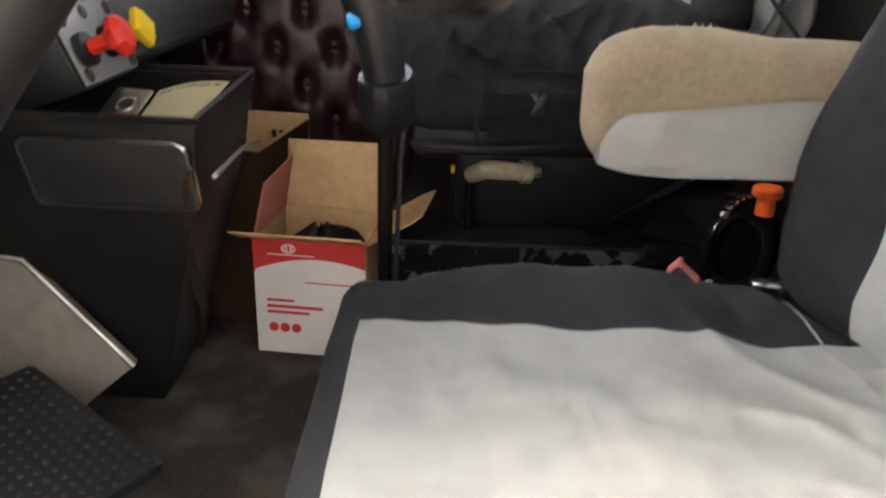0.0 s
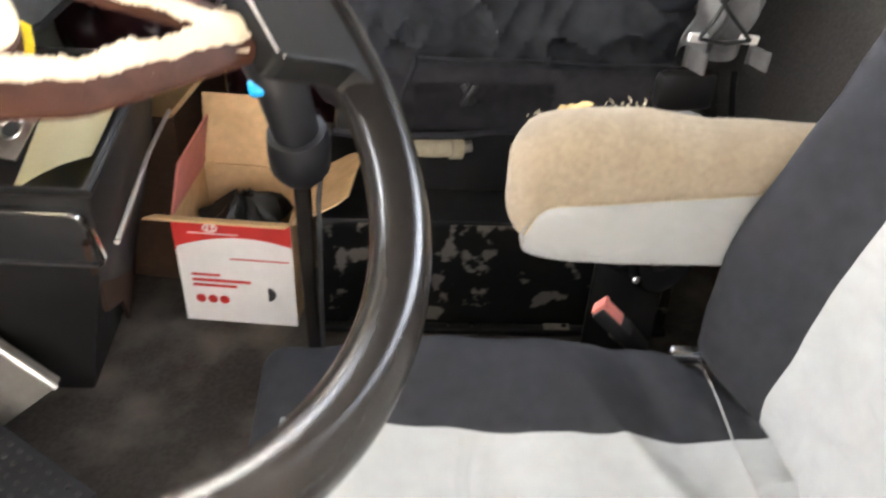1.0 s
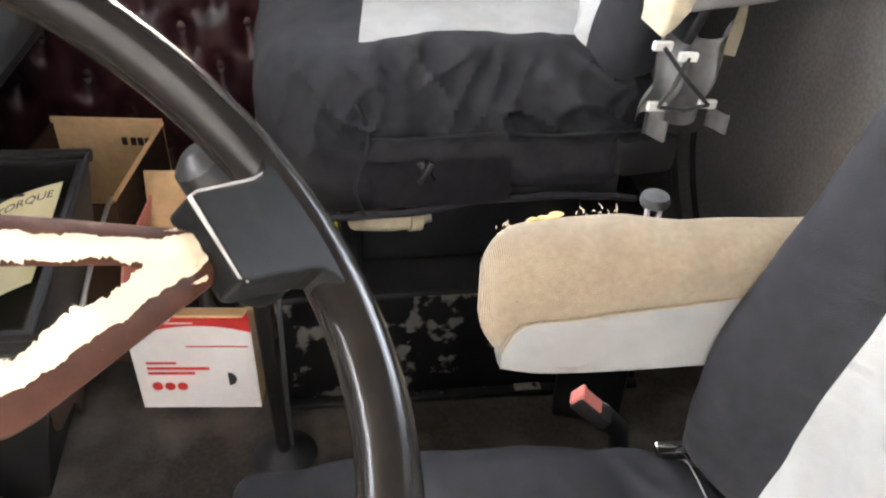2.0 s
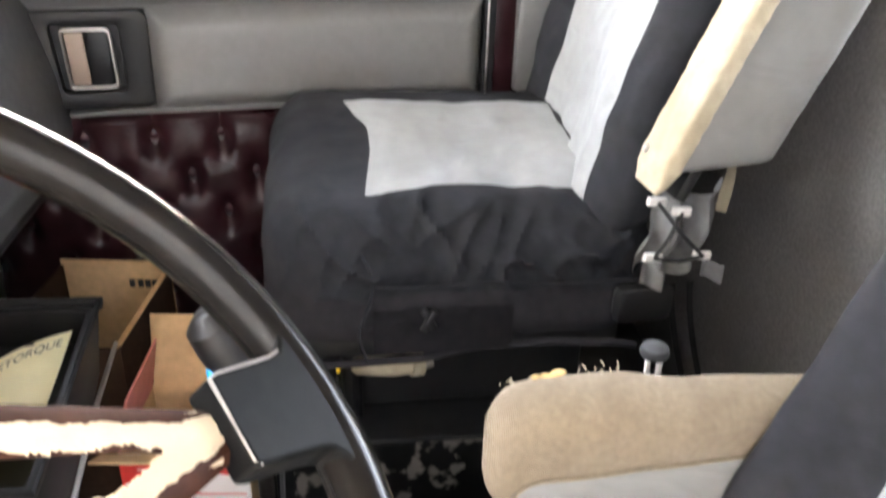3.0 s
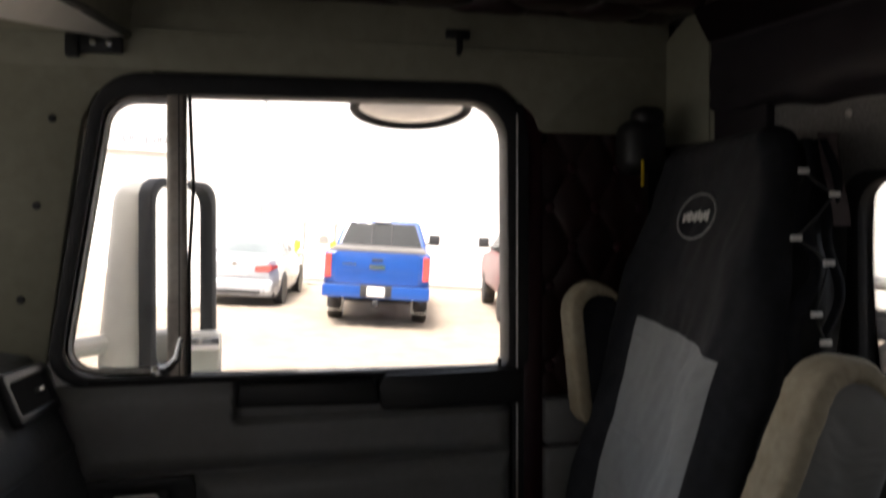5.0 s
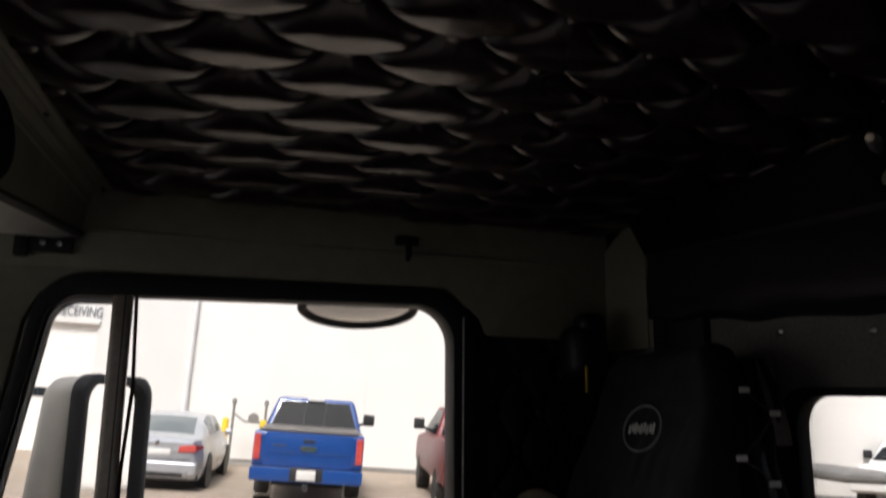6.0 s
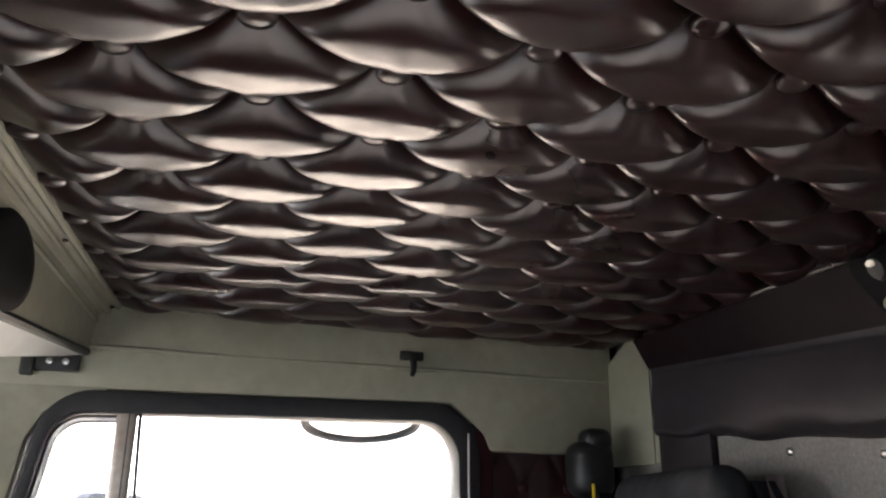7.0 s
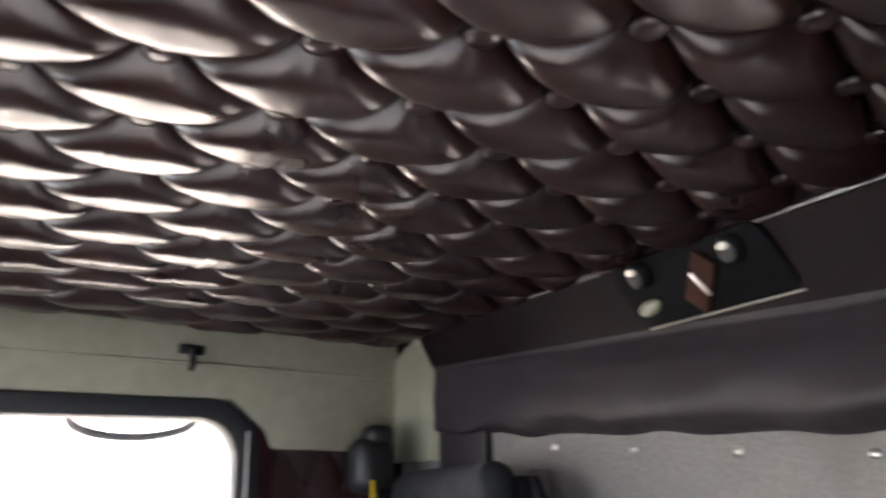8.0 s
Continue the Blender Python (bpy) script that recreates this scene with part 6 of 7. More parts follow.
# ---- mirrors outside the passenger door ----
M["shell"] = mat("mirror_shell", (0.6, 0.58, 0.52), 0.4, var=0.06, bump=0.05)
MM = Matrix.Translation((-0.088, 2.05, 0.0)) @ Matrix.Rotation(radians(56), 4, 'Z')
mir = thing("door_mirror", MM, "tall door mirror in a black frame with a pale housing", "mirror")
mi = rounded([(-0.088, 0.925, 0.03), (-0.088, 1.307, 0.04), (0.103, 1.307, 0.04), (0.103, 0.925, 0.03)])
mo = rounded([(-0.108, 0.895, 0.03), (-0.108, 1.327, 0.045), (0.124, 1.327, 0.045), (0.124, 0.895, 0.03)])
part("frame", ring(mi, mo, 0.035, Matrix.Translation((0, -0.01, 0)), bevel=0.006), M["rubber"], mir, "black rubber frame")
part("mirror_glass", prism(mi, 0.004, Matrix.Translation((0, 0.008, 0))), M["mirror"], mir, smooth=False)
ho = rounded([(-0.145, 0.90, 0.04), (-0.085, 1.322, 0.05), (0.115, 1.322, 0.045), (0.115, 0.90, 0.03)])
part("housing", prism(ho, 0.09, Matrix.Translation((-0.01, 0.022, 0)), bevel=0.035, seg=4), M["shell"], mir, "pale moulded housing")
MI = MM.inverted()
part("lower_cover", boxed(-0.078, 0.0, 2.0, 2.075, 0.84, 0.992, 0.014, m=MI, seg=3), M["shell"], mir, "pale lower mirror cover")
part("cover_band", boxed(-0.074, -0.004, 1.994, 2.004, 0.955, 0.982, 0.004, m=MI), M["chrome"], mir, "chrome band")
part("arm", tube([MI @ Vector(p) for p in ((-0.09, 2.06, 0.955), (-0.22, 2.0, 0.978), (-0.34, 1.9, 0.968), (-0.46, 1.79, 0.95))], 0.021, seg=12), M["shell"], mir, "pale mirror arm")
part("arm", tube([MI @ Vector(p) for p in ((-0.05, 2.06, 0.80), (-0.22, 1.98, 0.80), (-0.42, 1.79, 0.80))], 0.014, seg=10), M["chrome"], mir, "chrome lower arm")
cvx = thing("look_down_mirror", Matrix.Translation((0.392, 1.86, 1.474)) @ Matrix.Rotation(radians(158), 4, 'X'), "round convex look-down mirror in a black rim", "mirror")
part("rim", tube([(0.122 * math.cos(a), 0.075 * math.sin(a), 0) for a in steps(0, 2 * math.pi, 48)[:-1]], 0.010, seg=10, close=True), M["rubber"], cvx, "black rim")
part("mirror_glass", sheet(lambda r, a: Vector((0.12 * r * math.cos(a), 0.073 * r * math.sin(a), 0.014 * (1 - r * r))), steps(0.01, 1, 8), steps(0, 2 * math.pi, 48)), M["mirror"], cvx)
part("shell", sheet(lambda r, a: Vector((0.12 * r * math.cos(a), 0.073 * r * math.sin(a), -0.03 * (1 - r * r))), steps(0.01, 1, 8), steps(0, 2 * math.pi, 48)), M["rubber"], cvx)
part("stay", tube([(0, 0, -0.012), (0, 0.03, -0.06), (0, -0.02, -0.12)], 0.008, seg=8), M["rubber"], cvx)

# ---- the yard ----
YARD = Matrix(((1, 0, 0.047, 0), (0, 1, -0.05, 0), (-0.047, 0.05, 1, -0.965), (0, 0, 0, 1))) @ Matrix.Rotation(radians(-12), 4, 'Z')
M["yard"] = mat("dusty_yard", (0.3, 0.25, 0.2), 0.95, var=0.14, scale=3.0, bump=0.5, bscale=40, dist=0.01, tint=(0.25, 0.205, 0.15), stain=0.7, stain_scale=0.35, spec=0.15)
M["siding"] = mat("white_siding", (0.74, 0.73, 0.70), 0.6, var=0.02, scale=1.5, bump=0.05, bscale=20, dist=0.003, tint=(0.66, 0.65, 0.61), stain=0.4, stain_scale=0.4)
M["siding_b"] = mat("grey_siding", (0.66, 0.65, 0.63), 0.6, var=0.02, scale=1.5, bump=0.05, bscale=20, dist=0.003, tint=(0.6, 0.59, 0.57), stain=0.3, stain_scale=0.4)
M["blocker_grey"] = mat("blocker_grey", (0.28, 0.275, 0.265), 0.8, var=0.05, scale=1.5, bump=0.1, bscale=20, dist=0.003)
M["shutter"] = mat("white_shutter", (0.8, 0.79, 0.76), 0.5, var=0.02, scale=2, bump=0.05, bscale=20, dist=0.002)
M["letter"] = mat("sign_grey", (0.14, 0.16, 0.19), 0.6, bump=0)
M["bollard"] = mat("yellow_bollard", (0.75, 0.5, 0.02), 0.5, var=0.1, bump=0.1)
M["galv"] = mat("galvanised_pipe", (0.28, 0.27, 0.25), 0.5, 0.4, bump=0.1)
M["blue_paint"] = mat("blue_car_paint", (0.008, 0.055, 0.24), 0.3, var=0.04, bump=0, coat=0.6)
# pale grey glass: the reflected sky is put into its base colour
M["sedan_glass_sky"] = mat("sedan_glass_sky", (0.13, 0.15, 0.155), 0.06, var=0.05, bump=0, spec=0.5)
M["bed_cover"] = mat("dusty_vinyl", (0.13, 0.12, 0.11), 0.6, var=0.1, bump=0.1, bscale=30, dist=0.003)
M["silver_paint"] = mat("silver_car_paint", (0.42, 0.435, 0.46), 0.3, 0.4, var=0.03, bump=0, coat=0.5)
M["red_paint"] = mat("red_car_paint", (0.16, 0.008, 0.012), 0.45, var=0.04, bump=0, coat=0.1)
M["white_paint"] = mat("white_car_paint", (0.75, 0.75, 0.74), 0.3, var=0.03, bump=0, coat=0.5)
M["car_glass"] = mat("dark_car_glass", (0.02, 0.025, 0.028), 0.06, var=0.05, bump=0, spec=0.3)
M["tyre"] = mat("tyre", (0.02, 0.02, 0.021), 0.85, var=0.3, bump=0.4, bscale=80, dist=0.004, tint=(0.12, 0.10, 0.08), stain=0.6, stain_scale=6)
M["tail_red"] = mat("tail_lamp", (0.5, 0.07, 0.06), 0.2, bump=0, coat=0.5)
M["plate"] = mat("number_plate", (0.7, 0.7, 0.68), 0.5, var=0.03, bump=0)

ground = solid("ground", sheet(lambda p, q: YARD @ Vector((p, q, 0)), steps(-220, 220, 22), steps(-220, 220, 22)), M["yard"], "sloping dusty beige yard", "ground", kind="structure")

# unseen wall, added to keep sun and most sky off the driver's side
solid("wall_light_blocker", boxed(-24, 22, -4.9, -4.6, -0.2, 15.5, m=YARD), M["blocker_grey"], "unseen plain grey wall added beside the truck to block light", "wall", kind="structure", smooth=False)

QW = 23.6
hall = thing("warehouse", YARD, "long white warehouse with a loading door", "building")
bm = boxed(-60, -6.9, QW, QW + 8, 3.45, 9)
box(bm, -60, -10.4, QW, QW + 8, -0.3, 3.45)
box(bm, -6.9, -4.29, QW, QW + 8, -0.3, 9)
part("wall", bm, M["siding_b"], hall, "pale grey metal wall", smooth=False)
part("wall", boxed(-4.29, 40, QW - 0.02, QW + 8, -0.3, 9), M["siding"], hall, "white metal wall", smooth=False)
part("roof", boxed(-60, 40, QW - 0.3, QW + 8, 9, 9.3), M["grey_metal"], hall, smooth=False)
dr = part("loading_door", boxed(-10.4, -6.9, QW + 0.10, QW + 0.2, 0, 3.45), M["shutter"], hall, "white sectional loading door", smooth=False)
for i in range(1, 5):
    part("door_groove", boxed(-10.4, -6.9, QW + 0.092, QW + 0.11, 0.69 * i - 0.008, 0.69 * i + 0.008), M["siding_b"], dr, smooth=False)
part("door_window", boxed(-8.38, -7.95, QW + 0.085, QW + 0.11, 1.42, 1.66), M["car_glass"], dr, smooth=False)
part("door_lintel", boxed(-10.6, -6.85, QW - 0.06, QW, 3.43, 3.55), M["siding_b"], hall, smooth=False)
tm = text_mesh("SHIPPING & RECEIVING", 0.40, Matrix.Rotation(radians(90), 4, 'X') @ Matrix.Diagonal((0.62, 1, 1, 1)), 0.004)
bmesh.ops.translate(tm, vec=(-6.83 - max(v.co.x for v in tm.verts), QW - 0.03, 3.74), verts=tm.verts)
part("sign_letters", tm, M["letter"], hall, "grey sign lettering", smooth=False)
for p in (-2.0, 0.5, 3.0, 5.5, 8.0):
    part("panel_seam", boxed(p - 0.01, p + 0.01, QW - 0.032, QW - 0.015, 0, 9), M["siding_b"], hall, smooth=False)
part("base_strip", boxed(-4.29, 40, QW - 0.05, QW, 0, 0.12), M["galv"], hall, smooth=False)
part("downpipe", tube([(-4.36, QW - 0.1, 9), (-4.36, QW - 0.1, 0.1)], 0.085, seg=10), M["white_paint"], hall, "white downpipe")

for p, q in ((-2.98, 21.9), (-2.04, 21.9)):
    b = solid("bollard", lathe([(0.085, 0), (0.085, 1.2), (0.07, 1.25), (0.0005, 1.27)], None, 16), M["bollard"], "yellow steel bollard in front of the warehouse", "bollard", "bollards by the gas pipes")
    b.matrix_world = YARD @ Matrix.Translation((p, q, 0))
gas = thing("gas_pipes", YARD @ Matrix.Translation((-2.5, 22.8, 0)), "grey gas pipes and a meter beside the wall", "pipes")
for p in (-0.42, 0.42):
    r = part("riser", tube([(p, 0, 0), (p, 0, 1.65)], 0.035, seg=8), M["galv"], gas)
    part("cap", lathe([(0.06, 1.6), (0.07, 1.66), (0.03, 1.74), (0.0005, 1.75)], Matrix.Translation((p, 0, 0)), 10), M["galv"], r)
part("cross_pipe", tube([(-0.42, 0, 1.35), (-0.1, 0, 1.15), (0.42, 0, 1.15)], 0.03, seg=8), M["galv"], gas)
part("meter", lathe([(0.12, 0), (0.14, 0.05), (0.14, 0.12), (0.0005, 0.13)], Matrix.Translation((0.12, 0.05, 1.25)) @ Matrix.Rotation(radians(90), 4, 'X'), 16), M["galv"], gas)
part("base_pipe", tube([(-0.5, 0, 0.06), (0.6, 0, 0.06)], 0.03, seg=8), M["galv"], gas)


def wheel_parts(parent, x, y, r, w, side):
    m = Matrix.Translation((x, y, r)) @ Matrix.Rotation(radians(90) * side, 4, 'Y')
    t = part("wheel", lathe([(r * 0.62, -w / 2), (r * 0.93, -w / 2), (r, -w * 0.36), (r, w * 0.36), (r * 0.93, w / 2), (r * 0.62, w / 2)], m, 28), M["tyre"], parent, "dusty black tyre")
    part("rim", lathe([(r * 0.64, -w * 0.1), (r * 0.64, w * 0.44), (r * 0.52, w * 0.36), (r * 0.2, w * 0.40), (0.0005, w * 0.42)], m, 20), M["steel"], t, "bright wheel rim")


def greenhouse(pts, parent, paint, glass, frame=0.07):
    """A tapered cabin: pts gives (x half-width, y, z) for its four lower and four upper corners on the right-hand side."""
    (wb, y0, z0), (wb2, y1, _), (wt, y2, z1), (wt2, y3, _) = pts
    c = [Vector(v) for v in ((-wb, y0, z0), (wb, y0, z0), (wb2, y1, z0), (-wb2, y1, z0), (-wt, y2, z1), (wt, y2, z1), (wt2, y3, z1), (-wt2, y3, z1))]
    bm = bmesh.new()
    v = [bm.verts.new(p) for p in c]
    for f in ((0, 1, 5, 4), (1, 2, 6, 5), (2, 3, 7, 6), (3, 0, 4, 7), (4, 5, 6, 7)):
        bm.faces.new([v[i] for i in f])
    bmesh.ops.bevel(bm, geom=[e for e in bm.edges if not e.is_boundary], offset=0.06, segments=3, profile=0.6, affect='EDGES')
    body = part("cabin", bm, paint, parent)
    for f in ((0, 1, 5, 4), (1, 2, 6, 5), (2, 3, 7, 6), (3, 0, 4, 7)):
        q = [c[i] for i in f]
        mid = sum(q, Vector()) / 4
        n = (q[1] - q[0]).cross(q[3] - q[0]).normalized()
        g = bmesh.new()
        g.faces.new([g.verts.new(mid + (p - mid) * Vector((1 - frame * 1.6, 1 - frame * 1.6, 1 - frame * 3)) + n * 0.012) for p in q])
        bmesh.ops.solidify(g, geom=g.faces[:], thickness=0.01)
        part("window", g, glass, body, "dark window", smooth=False)
    return body


def pickup(name, m, paint, label, tonneau=True, mirrors=(-1, 1)):
    t = thing(name, m, label, "pickup truck")
    o = [(0.02, 0.80), (0.0, 1.0), (0.02, 1.36), (0.06, 1.385), (1.72, 1.385), (1.78, 1.34), (4.05, 1.34), (5.4, 1.22), (5.72, 1.05), (5.74, 0.6), (5.2, 0.52), (0.5, 0.55)]
    TURN = Matrix(((0, 1, 0, 0), (1, 0, 0, 0), (0, 0, 1, 0), (0, 0, 0, 1)))
    part("body", prism(o, 1.90, Matrix.Translation((-0.95, 0, 0)) @ TURN, bevel=0.05, seg=3), paint, t)
    greenhouse([(0.93, 1.80, 1.33), (0.93, 4.15, 1.33), (0.74, 2.05, 1.94), (0.72, 3.35, 1.94)], t, paint, M["car_glass"])
    tg = part("tailgate", prism(rounded([(-0.75, 0.80, 0.02), (-0.75, 1.37, 0.03), (0.75, 1.37, 0.03), (0.75, 0.80, 0.02)]), 0.03, Matrix.Translation((0, -0.02, 0)), bevel=0.012), paint, t)
    part("tailgate_step", prism(rounded([(-0.70, 1.02, 0.02), (-0.70, 1.30, 0.02), (0.70, 1.30, 0.02), (0.70, 1.02, 0.02)]), 0.012, Matrix.Translation((0, -0.028, 0)), bevel=0.005), paint, tg)
    part("badge", prism(rounded([(-0.14, 1.08, 0.03), (-0.14, 1.16, 0.03), (0.14, 1.16, 0.03), (0.14, 1.08, 0.03)]), 0.01, Matrix.Translation((0, -0.04, 0))), M["chrome"], tg, "small oval badge")
    part("tailgate_latch", boxed(-0.1, 0.1, -0.04, -0.02, 1.22, 1.27, 0.01), M["rubber"], tg)
    for i in range(5):
        part("tailgate_bar", boxed(-0.62 + 0.05 * i, -0.585 + 0.05 * i, -0.034, -0.026, 1.14, 1.17), M["chrome"], tg, smooth=False)
    for s in (-1, 1):
        part("tail_lamp", prism(rounded([(0.82, 0.90, 0.02), (0.82, 1.33, 0.02), (0.935, 1.33, 0.03), (0.935, 0.90, 0.03)]), 0.04, Matrix.Diagonal((s, 1, 1, 1)) @ Matrix.Translation((0, -0.015, 0)), bevel=0.01), M["tail_red"], t, "red tail lamp", smooth=False)
        part("mud_flap", boxed(s * 0.80 - 0.15, s * 0.80 + 0.15, 1.0, 1.02, 0.18, 0.60, 0.01), M["shell"], t, "dusty mud flap")
        wheel_parts(t, s * 0.82, 1.35, 0.40, 0.27, s)
        wheel_parts(t, s * 0.82, 4.85, 0.40, 0.27, s)
        if s not in mirrors:
            continue
        mr = part("wing_mirror", boxed(s * 1.12 - 0.12, s * 1.12 + 0.12, 3.55, 3.65, 1.42, 1.66, 0.03), M["rubber"], t)
        part("mirror_stalk", tube([(s * 0.90, 3.6, 1.42), (s * 1.05, 3.6, 1.48)], 0.03, seg=8), M["rubber"], mr)
    bp = part("bumper", prism(rounded([(-0.96, 0.56, 0.04), (-0.96, 0.79, 0.03), (0.96, 0.79, 0.03), (0.96, 0.56, 0.04)]), 0.16, Matrix.Translation((0, -0.14, 0)), bevel=0.02), paint, t)
    part("bumper_centre", boxed(-0.28, 0.28, -0.148, -0.10, 0.58, 0.80, 0.01), M["rubber"], bp)
    part("number_plate", boxed(-0.16, 0.16, -0.162, -0.15, 0.60, 0.77, 0.005), M["plate"], bp, "pale number plate")
    part("hitch", boxed(-0.05, 0.05, -0.2, 0.2, 0.42, 0.54, 0.01), M["rubber"], t)
    part("axle", tube([(-0.8, 1.35, 0.40), (0.8, 1.35, 0.40)], 0.06, seg=8), M["rubber"], t)
    if tonneau:
        part("bed_cover", boxed(-0.86, 0.86, 0.03, 1.72, 1.385, 1.43, 0.015), M["bed_cover"], t, "dusty grey soft bed cover")
    for x in (-0.2, 0.2):       # divided rear window
        part("window_divider", tube([(x, 1.79 + 0.25 * f, 1.36 + 0.55 * f) for f in (0.06, 0.94)], 0.016, seg=6), M["rubber"], t)
    part("high_lamp", boxed(-0.16, 0.16, 1.98, 2.04, 1.90, 1.95, 0.008), M["plate"], t)
    return t


pickup("blue_pickup", YARD @ Matrix.Translation((-0.62, 14.95, 0)), M["blue_paint"], "blue pickup truck parked facing a white warehouse", mirrors=(1,))
pickup("red_pickup", YARD @ Matrix.Translation((2.78, 15.5, 0)), M["red_paint"], "dark red pickup truck parked facing a white warehouse", tonneau=False)


def lerp_list(table, v):
    """Straight interpolation in rows of (place, value)."""
    for (a, p), (b, q) in zip(table, table[1:]):
        if v <= b:
            return p + (q - p) * max(0, (v - a) / (b - a))
    return table[-1][1]


SEDAN_TOP = [(0, 0.92), (0.10, 1.01), (0.30, 1.04), (0.55, 1.05), (0.80, 1.17), (1.10, 1.31), (1.40, 1.40), (1.80, 1.45), (2.30, 1.455), (2.60, 1.42), (2.95, 1.26), (3.30, 1.06), (3.55, 0.99), (4.10, 0.90), (4.40, 0.80), (4.55, 0.66)]
SEDAN_BELT = [(0, 0.90), (0.3, 0.97), (1.5, 0.955), (3.3, 0.93), (4.2, 0.82), (4.55, 0.64)]
SEDAN_WIDE = [(0, 0.70), (0.08, 0.80), (0.35, 0.87), (1.0, 0.89), (3.4, 0.89), (4.1, 0.85), (4.45, 0.72), (4.55, 0.60)]
SEDAN_ROOF = [(0, 0.68), (0.55, 0.70), (0.9, 0.64), (1.5, 0.57), (2.3, 0.57), (2.9, 0.64), (3.4, 0.72), (4.55, 0.55)]


def sedan_pt(y, k):
    """k from 0 at the sill to 1 at the belt line, 2 at the roof's edge and 3 at the middle of the roof."""
    top, belt, wide, roof = (lerp_list(q, y) for q in (SEDAN_TOP, SEDAN_BELT, SEDAN_WIDE, SEDAN_ROOF))
    top = max(top, belt + 0.012)
    if k <= 1:
        return Vector((wide * (0.93 + 0.07 * math.sin(math.pi * min(1, k * 1.15)) ** 0.7 - 0.03 * k ** 4), y, 0.24 + (belt - 0.24) * k))
    if k <= 2:
        f = k - 1
        return Vector((wide * 0.90 + (roof - wide * 0.90) * (f ** 1.25), y, belt + (top - 0.035 * min(1, (top - belt) / 0.2) - belt) * math.sin(f * math.pi / 2) ** 0.9))
    f = k - 2
    edge = top - 0.035 * min(1, (top - belt) / 0.2)
    return Vector((roof * (1 - f), y, edge + (top - edge) * (1 - (1 - f) ** 2)))


def sedan(name, m, paint, label):
    t = thing(name, m, label, "car")
    ys = steps(0, 4.55, 91)
    ks = steps(0, 1, 8) + steps(1, 2, 8)[1:] + steps(2, 3, 6)[1:]

    def kind(y, k):
        if 1.12 < k < 1.86 and 1.15 < y < 3.02 and abs(y - 2.05) > 0.05:
            return "door_window" if y > 2.05 else "rear_door_window"
        if k > 2.12 and 0.62 < y < 1.36:
            return "rear_window"
        if k > 2.12 and 2.66 < y < 3.30:
            return "windscreen"
        return "body"

    bits = {}
    for s in (-1, 1):
        for y0, y1 in zip(ys, ys[1:]):
            for k0, k1 in zip(ks, ks[1:]):
                n = kind((y0 + y1) / 2, (k0 + k1) / 2)
                if "door" in n:
                    n += str(s)
                b = bits.setdefault(n, bmesh.new())
                q = [sedan_pt(y0, k0), sedan_pt(y1, k0), sedan_pt(y1, k1), sedan_pt(y0, k1)]
                b.faces.new([b.verts.new((p.x * s, p.y, p.z)) for p in (q if s < 0 else q[::-1])])
    tail = [sedan_pt(0, k) for k in ks]
    for s in (-1, 1):      # the tail's flat face
        for p, q in zip(tail, tail[1:]):
            b = bits["body"]
            b.faces.new([b.verts.new(v) for v in ((0, 0, p.z), (p.x * s, 0, p.z), (q.x * s, 0, q.z), (0, 0, q.z))][:: s]) if q.z > p.z + 1e-4 else None
    for b in bits.values():
        bmesh.ops.remove_doubles(b, verts=b.verts[:], dist=0.0004)
        bmesh.ops.recalc_face_normals(b, faces=b.faces[:])
    body = part("body", bits.pop("body"), paint, t)
    for n, b in bits.items():
        part(n.rstrip("-1"), b, M["sedan_glass_sky"], body, "window with the sky's reflection in its grey colour")
    part("underbody", boxed(-0.80, 0.80, 0.15, 4.4, 0.2, 0.5), M["rubber"], t)
    bp = part("bumper", prism(rounded([(-0.80, 0.30, 0.10), (-0.80, 0.56, 0.06), (0.80, 0.56, 0.06), (0.80, 0.30, 0.10)]), 0.16, Matrix.Translation((0, -0.07, 0)), bevel=0.04, seg=3), paint, t)
    part("bumper_insert", boxed(-0.55, 0.55, -0.074, -0.05, 0.28, 0.37, 0.01), M["rubber"], bp)
    part("boot_line", boxed(-0.66, 0.66, -0.004, 0.01, 0.60, 0.612), M["rubber"], body, smooth=False)
    for s in (-1, 1):
        lamp = prism(rounded([(0.40, 0.74, 0.03), (0.44, 0.87, 0.03), (0.74, 0.90, 0.04), (0.76, 0.76, 0.04)]), 0.06, Matrix.Diagonal((s, 1, 1, 1)) @ Matrix.Translation((0, -0.022, 0)), bevel=0.01)
        prism([(0.0, 0.755), (0.0, 0.895), (0.26, 0.88), (0.30, 0.83)], 0.03, Matrix.Diagonal((s, 1, 1, 1)) @ Matrix.Translation((0.735, 0.0, 0)) @ Matrix.Rotation(radians(66), 4, 'Z'), bevel=0.006, bm=lamp)
        bmesh.ops.recalc_face_normals(lamp, faces=lamp.faces[:])
        part("tail_lamp", lamp, M["tail_red"], t, "red wrap-round tail lamp", smooth=False)
        wheel_parts(t, s * 0.79, 0.98, 0.325, 0.21, s)
        wheel_parts(t, s * 0.79, 3.62, 0.325, 0.21, s)
        for yw in (0.98, 3.62):      # dark arch above each tyre
            part("wheel_arch", lathe([(0.37, -0.02), (0.375, 0.0), (0.37, 0.012), (0.3, 0.013)], Matrix.Translation((s * 0.885, yw, 0.325)) @ Matrix.Rotation(radians(90) * s, 4, 'Y'), 28), M["rubber"], body)
        part("wing_mirror", boxed(s * 0.97 - 0.09, s * 0.97 + 0.09, 2.78, 2.90, 0.96, 1.09, 0.035, seg=3), paint, t)
    part("number_plate", boxed(-0.26, 0.26, -0.012, 0.02, 0.68, 0.80, 0.005), M["plate"], t, "pale number plate")
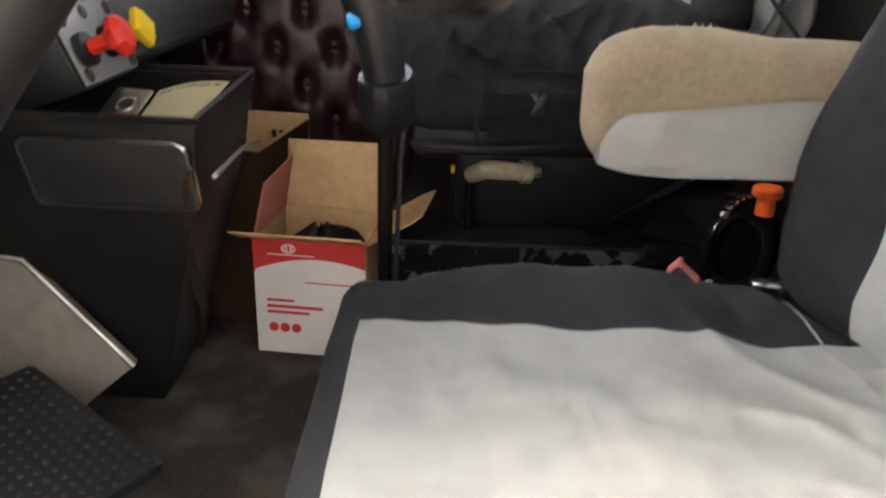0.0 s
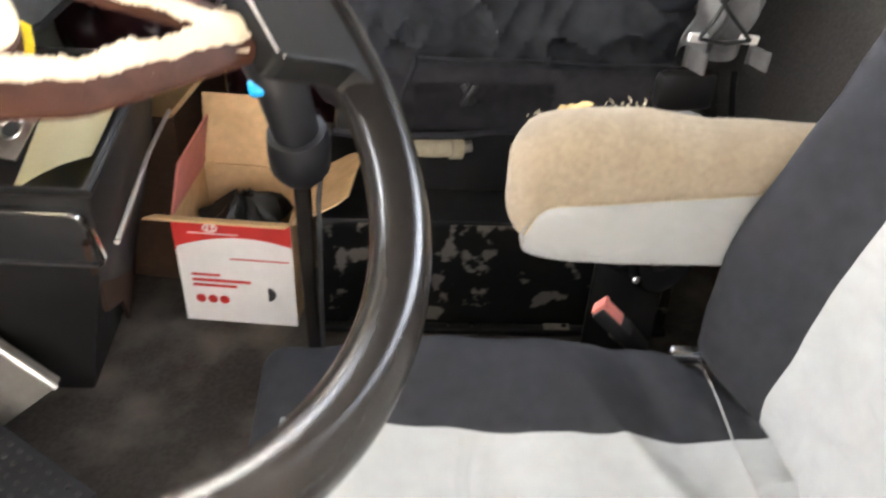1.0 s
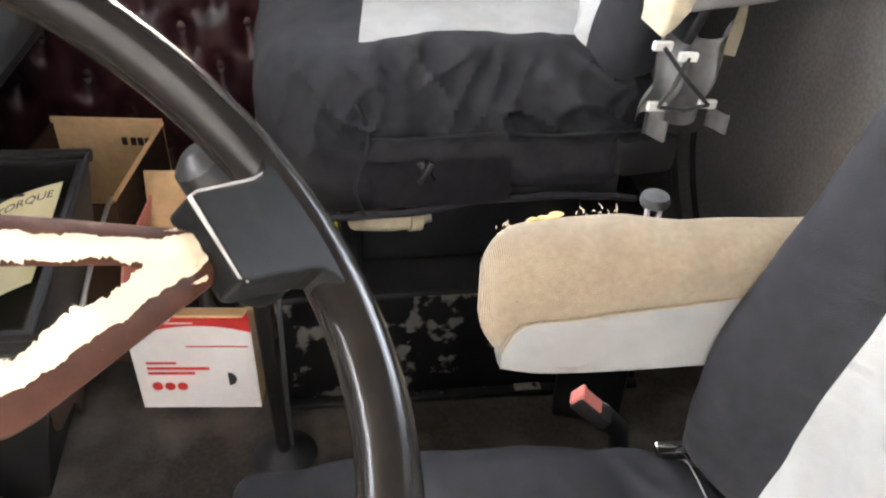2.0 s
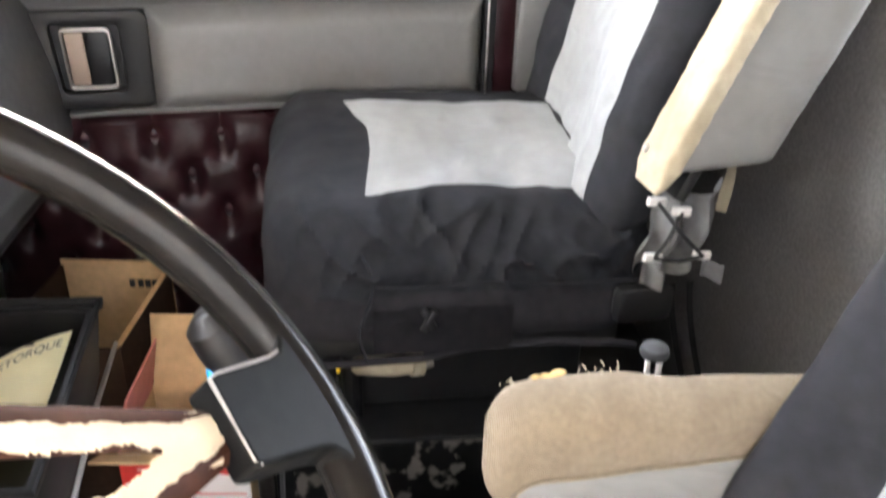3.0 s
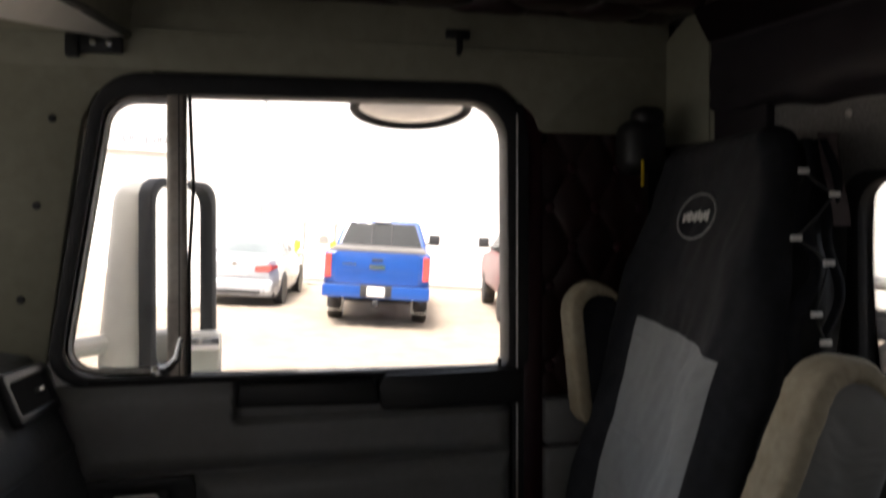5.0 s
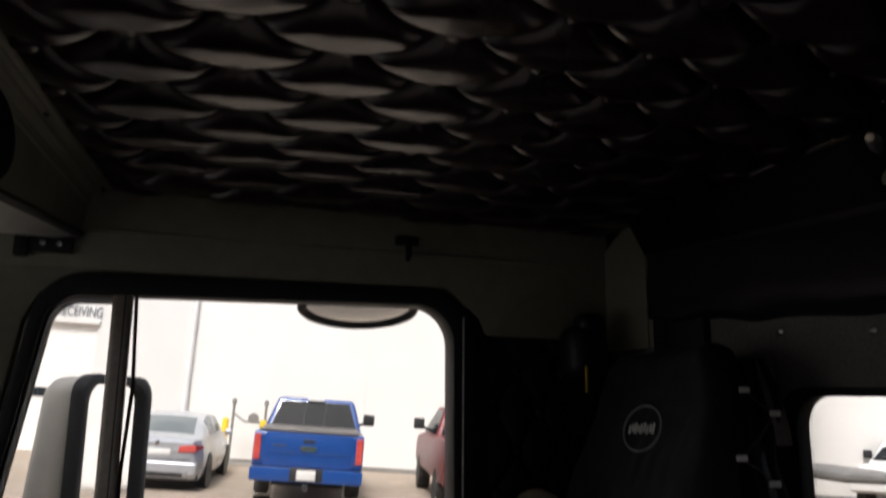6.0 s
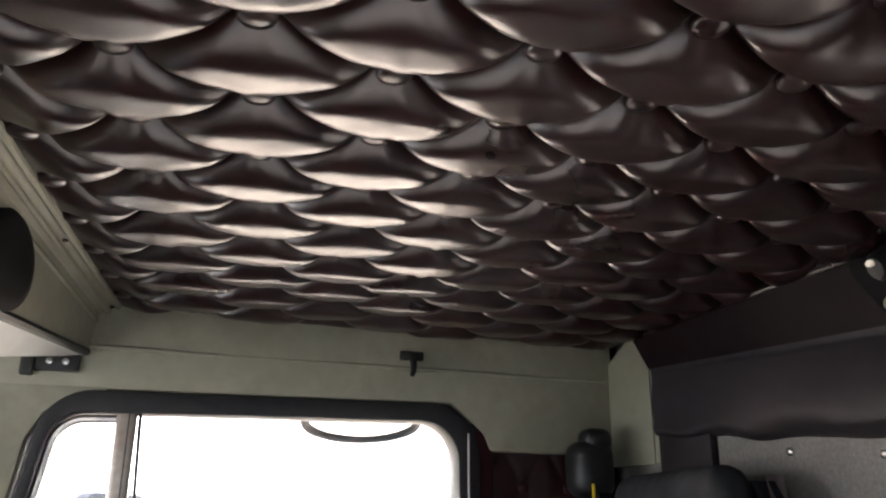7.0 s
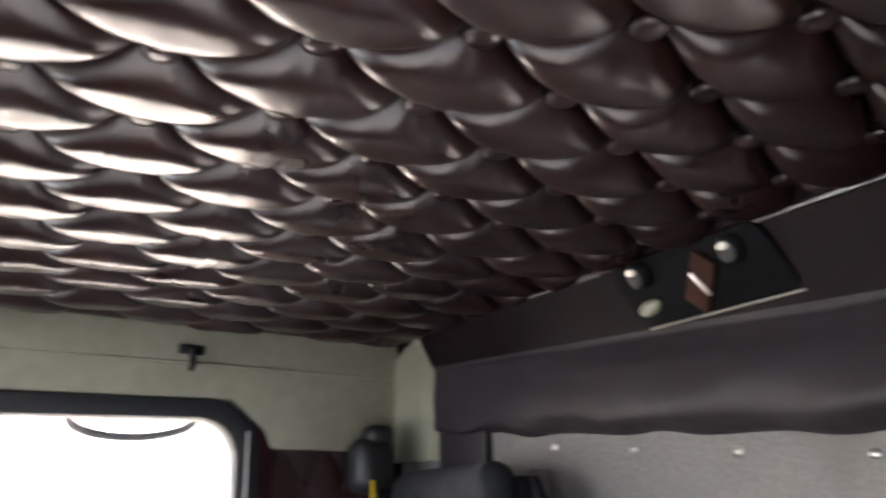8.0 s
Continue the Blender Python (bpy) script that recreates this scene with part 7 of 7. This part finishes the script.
    part("badge", lathe([(0.05, 0), (0.045, 0.012), (0.0005, 0.014)], Matrix.Translation((0, 0, 0.90)) @ Matrix.Rotation(radians(90), 4, 'X'), 18), M["chrome"], t, "small round badge")
    return t


sedan("silver_sedan", YARD @ Matrix.Translation((-3.60, 17.1, 0)), M["silver_paint"], "silver sedan parked facing a white warehouse")

# ---- what the rear window shows ----
fl = thing("flatbed_truck", YARD @ Matrix.Translation((6.6, 9.6, 0)) @ Matrix.Rotation(radians(12), 4, 'Z'), "truck chassis with big chromed wheels", "truck")
part("frame_rail", boxed(-0.45, -0.33, -3, 6, 0.85, 1.12, 0.01), M["rubber"], fl)
part("frame_rail", boxed(0.33, 0.45, -3, 6, 0.85, 1.12, 0.01), M["rubber"], fl)
part("deck_plate", boxed(-0.7, 0.7, 0.2, 1.9, 1.50, 1.62, 0.05), M["galv"], fl)
for y in (-0.2, 1.15):
    for s in (-1, 1):
        wheel_parts(fl, s * 0.95, y, 0.52, 0.55, s)
pickup("white_pickup", Matrix.Translation((23.81, 20.18, -1.075)) @ Matrix.Rotation(radians(115), 4, 'Z'), M["white_paint"], "white pickup truck parked beside a cream building", tonneau=False)
M["pale_glass"] = mat("dusty_window", (0.22, 0.22, 0.13), 0.15, var=0.06, scale=2, bump=0, tint=(0.3, 0.3, 0.2), stain=0.6, stain_scale=0.8)
hall2 = thing("pale_building", Matrix.Translation((23.9, 24.35, -0.87)) @ Matrix.Rotation(radians(-44.6), 4, 'Z'), "pale cream building with a dark post", "building")
part("wall", boxed(-9, 16, 0, 6, -0.6, 7.5), M["siding"], hall2, smooth=False)
part("roof", boxed(-9.2, 16.2, -0.4, 6.2, 7.5, 7.7), M["grey_metal"], hall2, smooth=False)
for x in (0.2, 3.4, 6.6):
    w = part("window", boxed(x, x + 0.82, -0.02, 0.02, 1.55, 2.70), M["pale_glass"], hall2, "dusty window", smooth=False)
    fr = boxed(x - 0.05, x, -0.05, 0.0, 1.50, 2.75)
    box(fr, x + 0.82, x + 0.87, -0.05, 0.0, 1.50, 2.75)
    box(fr, x, x + 0.82, -0.05, 0.0, 2.70, 2.75)
    box(fr, x, x + 0.82, -0.05, 0.0, 1.50, 1.55)
    part("frame", fr, M["galv"], w, smooth=False)
part("post", boxed(-0.16, 0.16, -1.6, -1.3, -0.6, 7.5), M["rubber"], hall2, "dark post")
for x in (-0.62, -0.40, -2.9):
    part("wall_rib", boxed(x, x + 0.06, -0.05, 0.0, 0, 7.5), M["siding_b"], hall2, smooth=False)
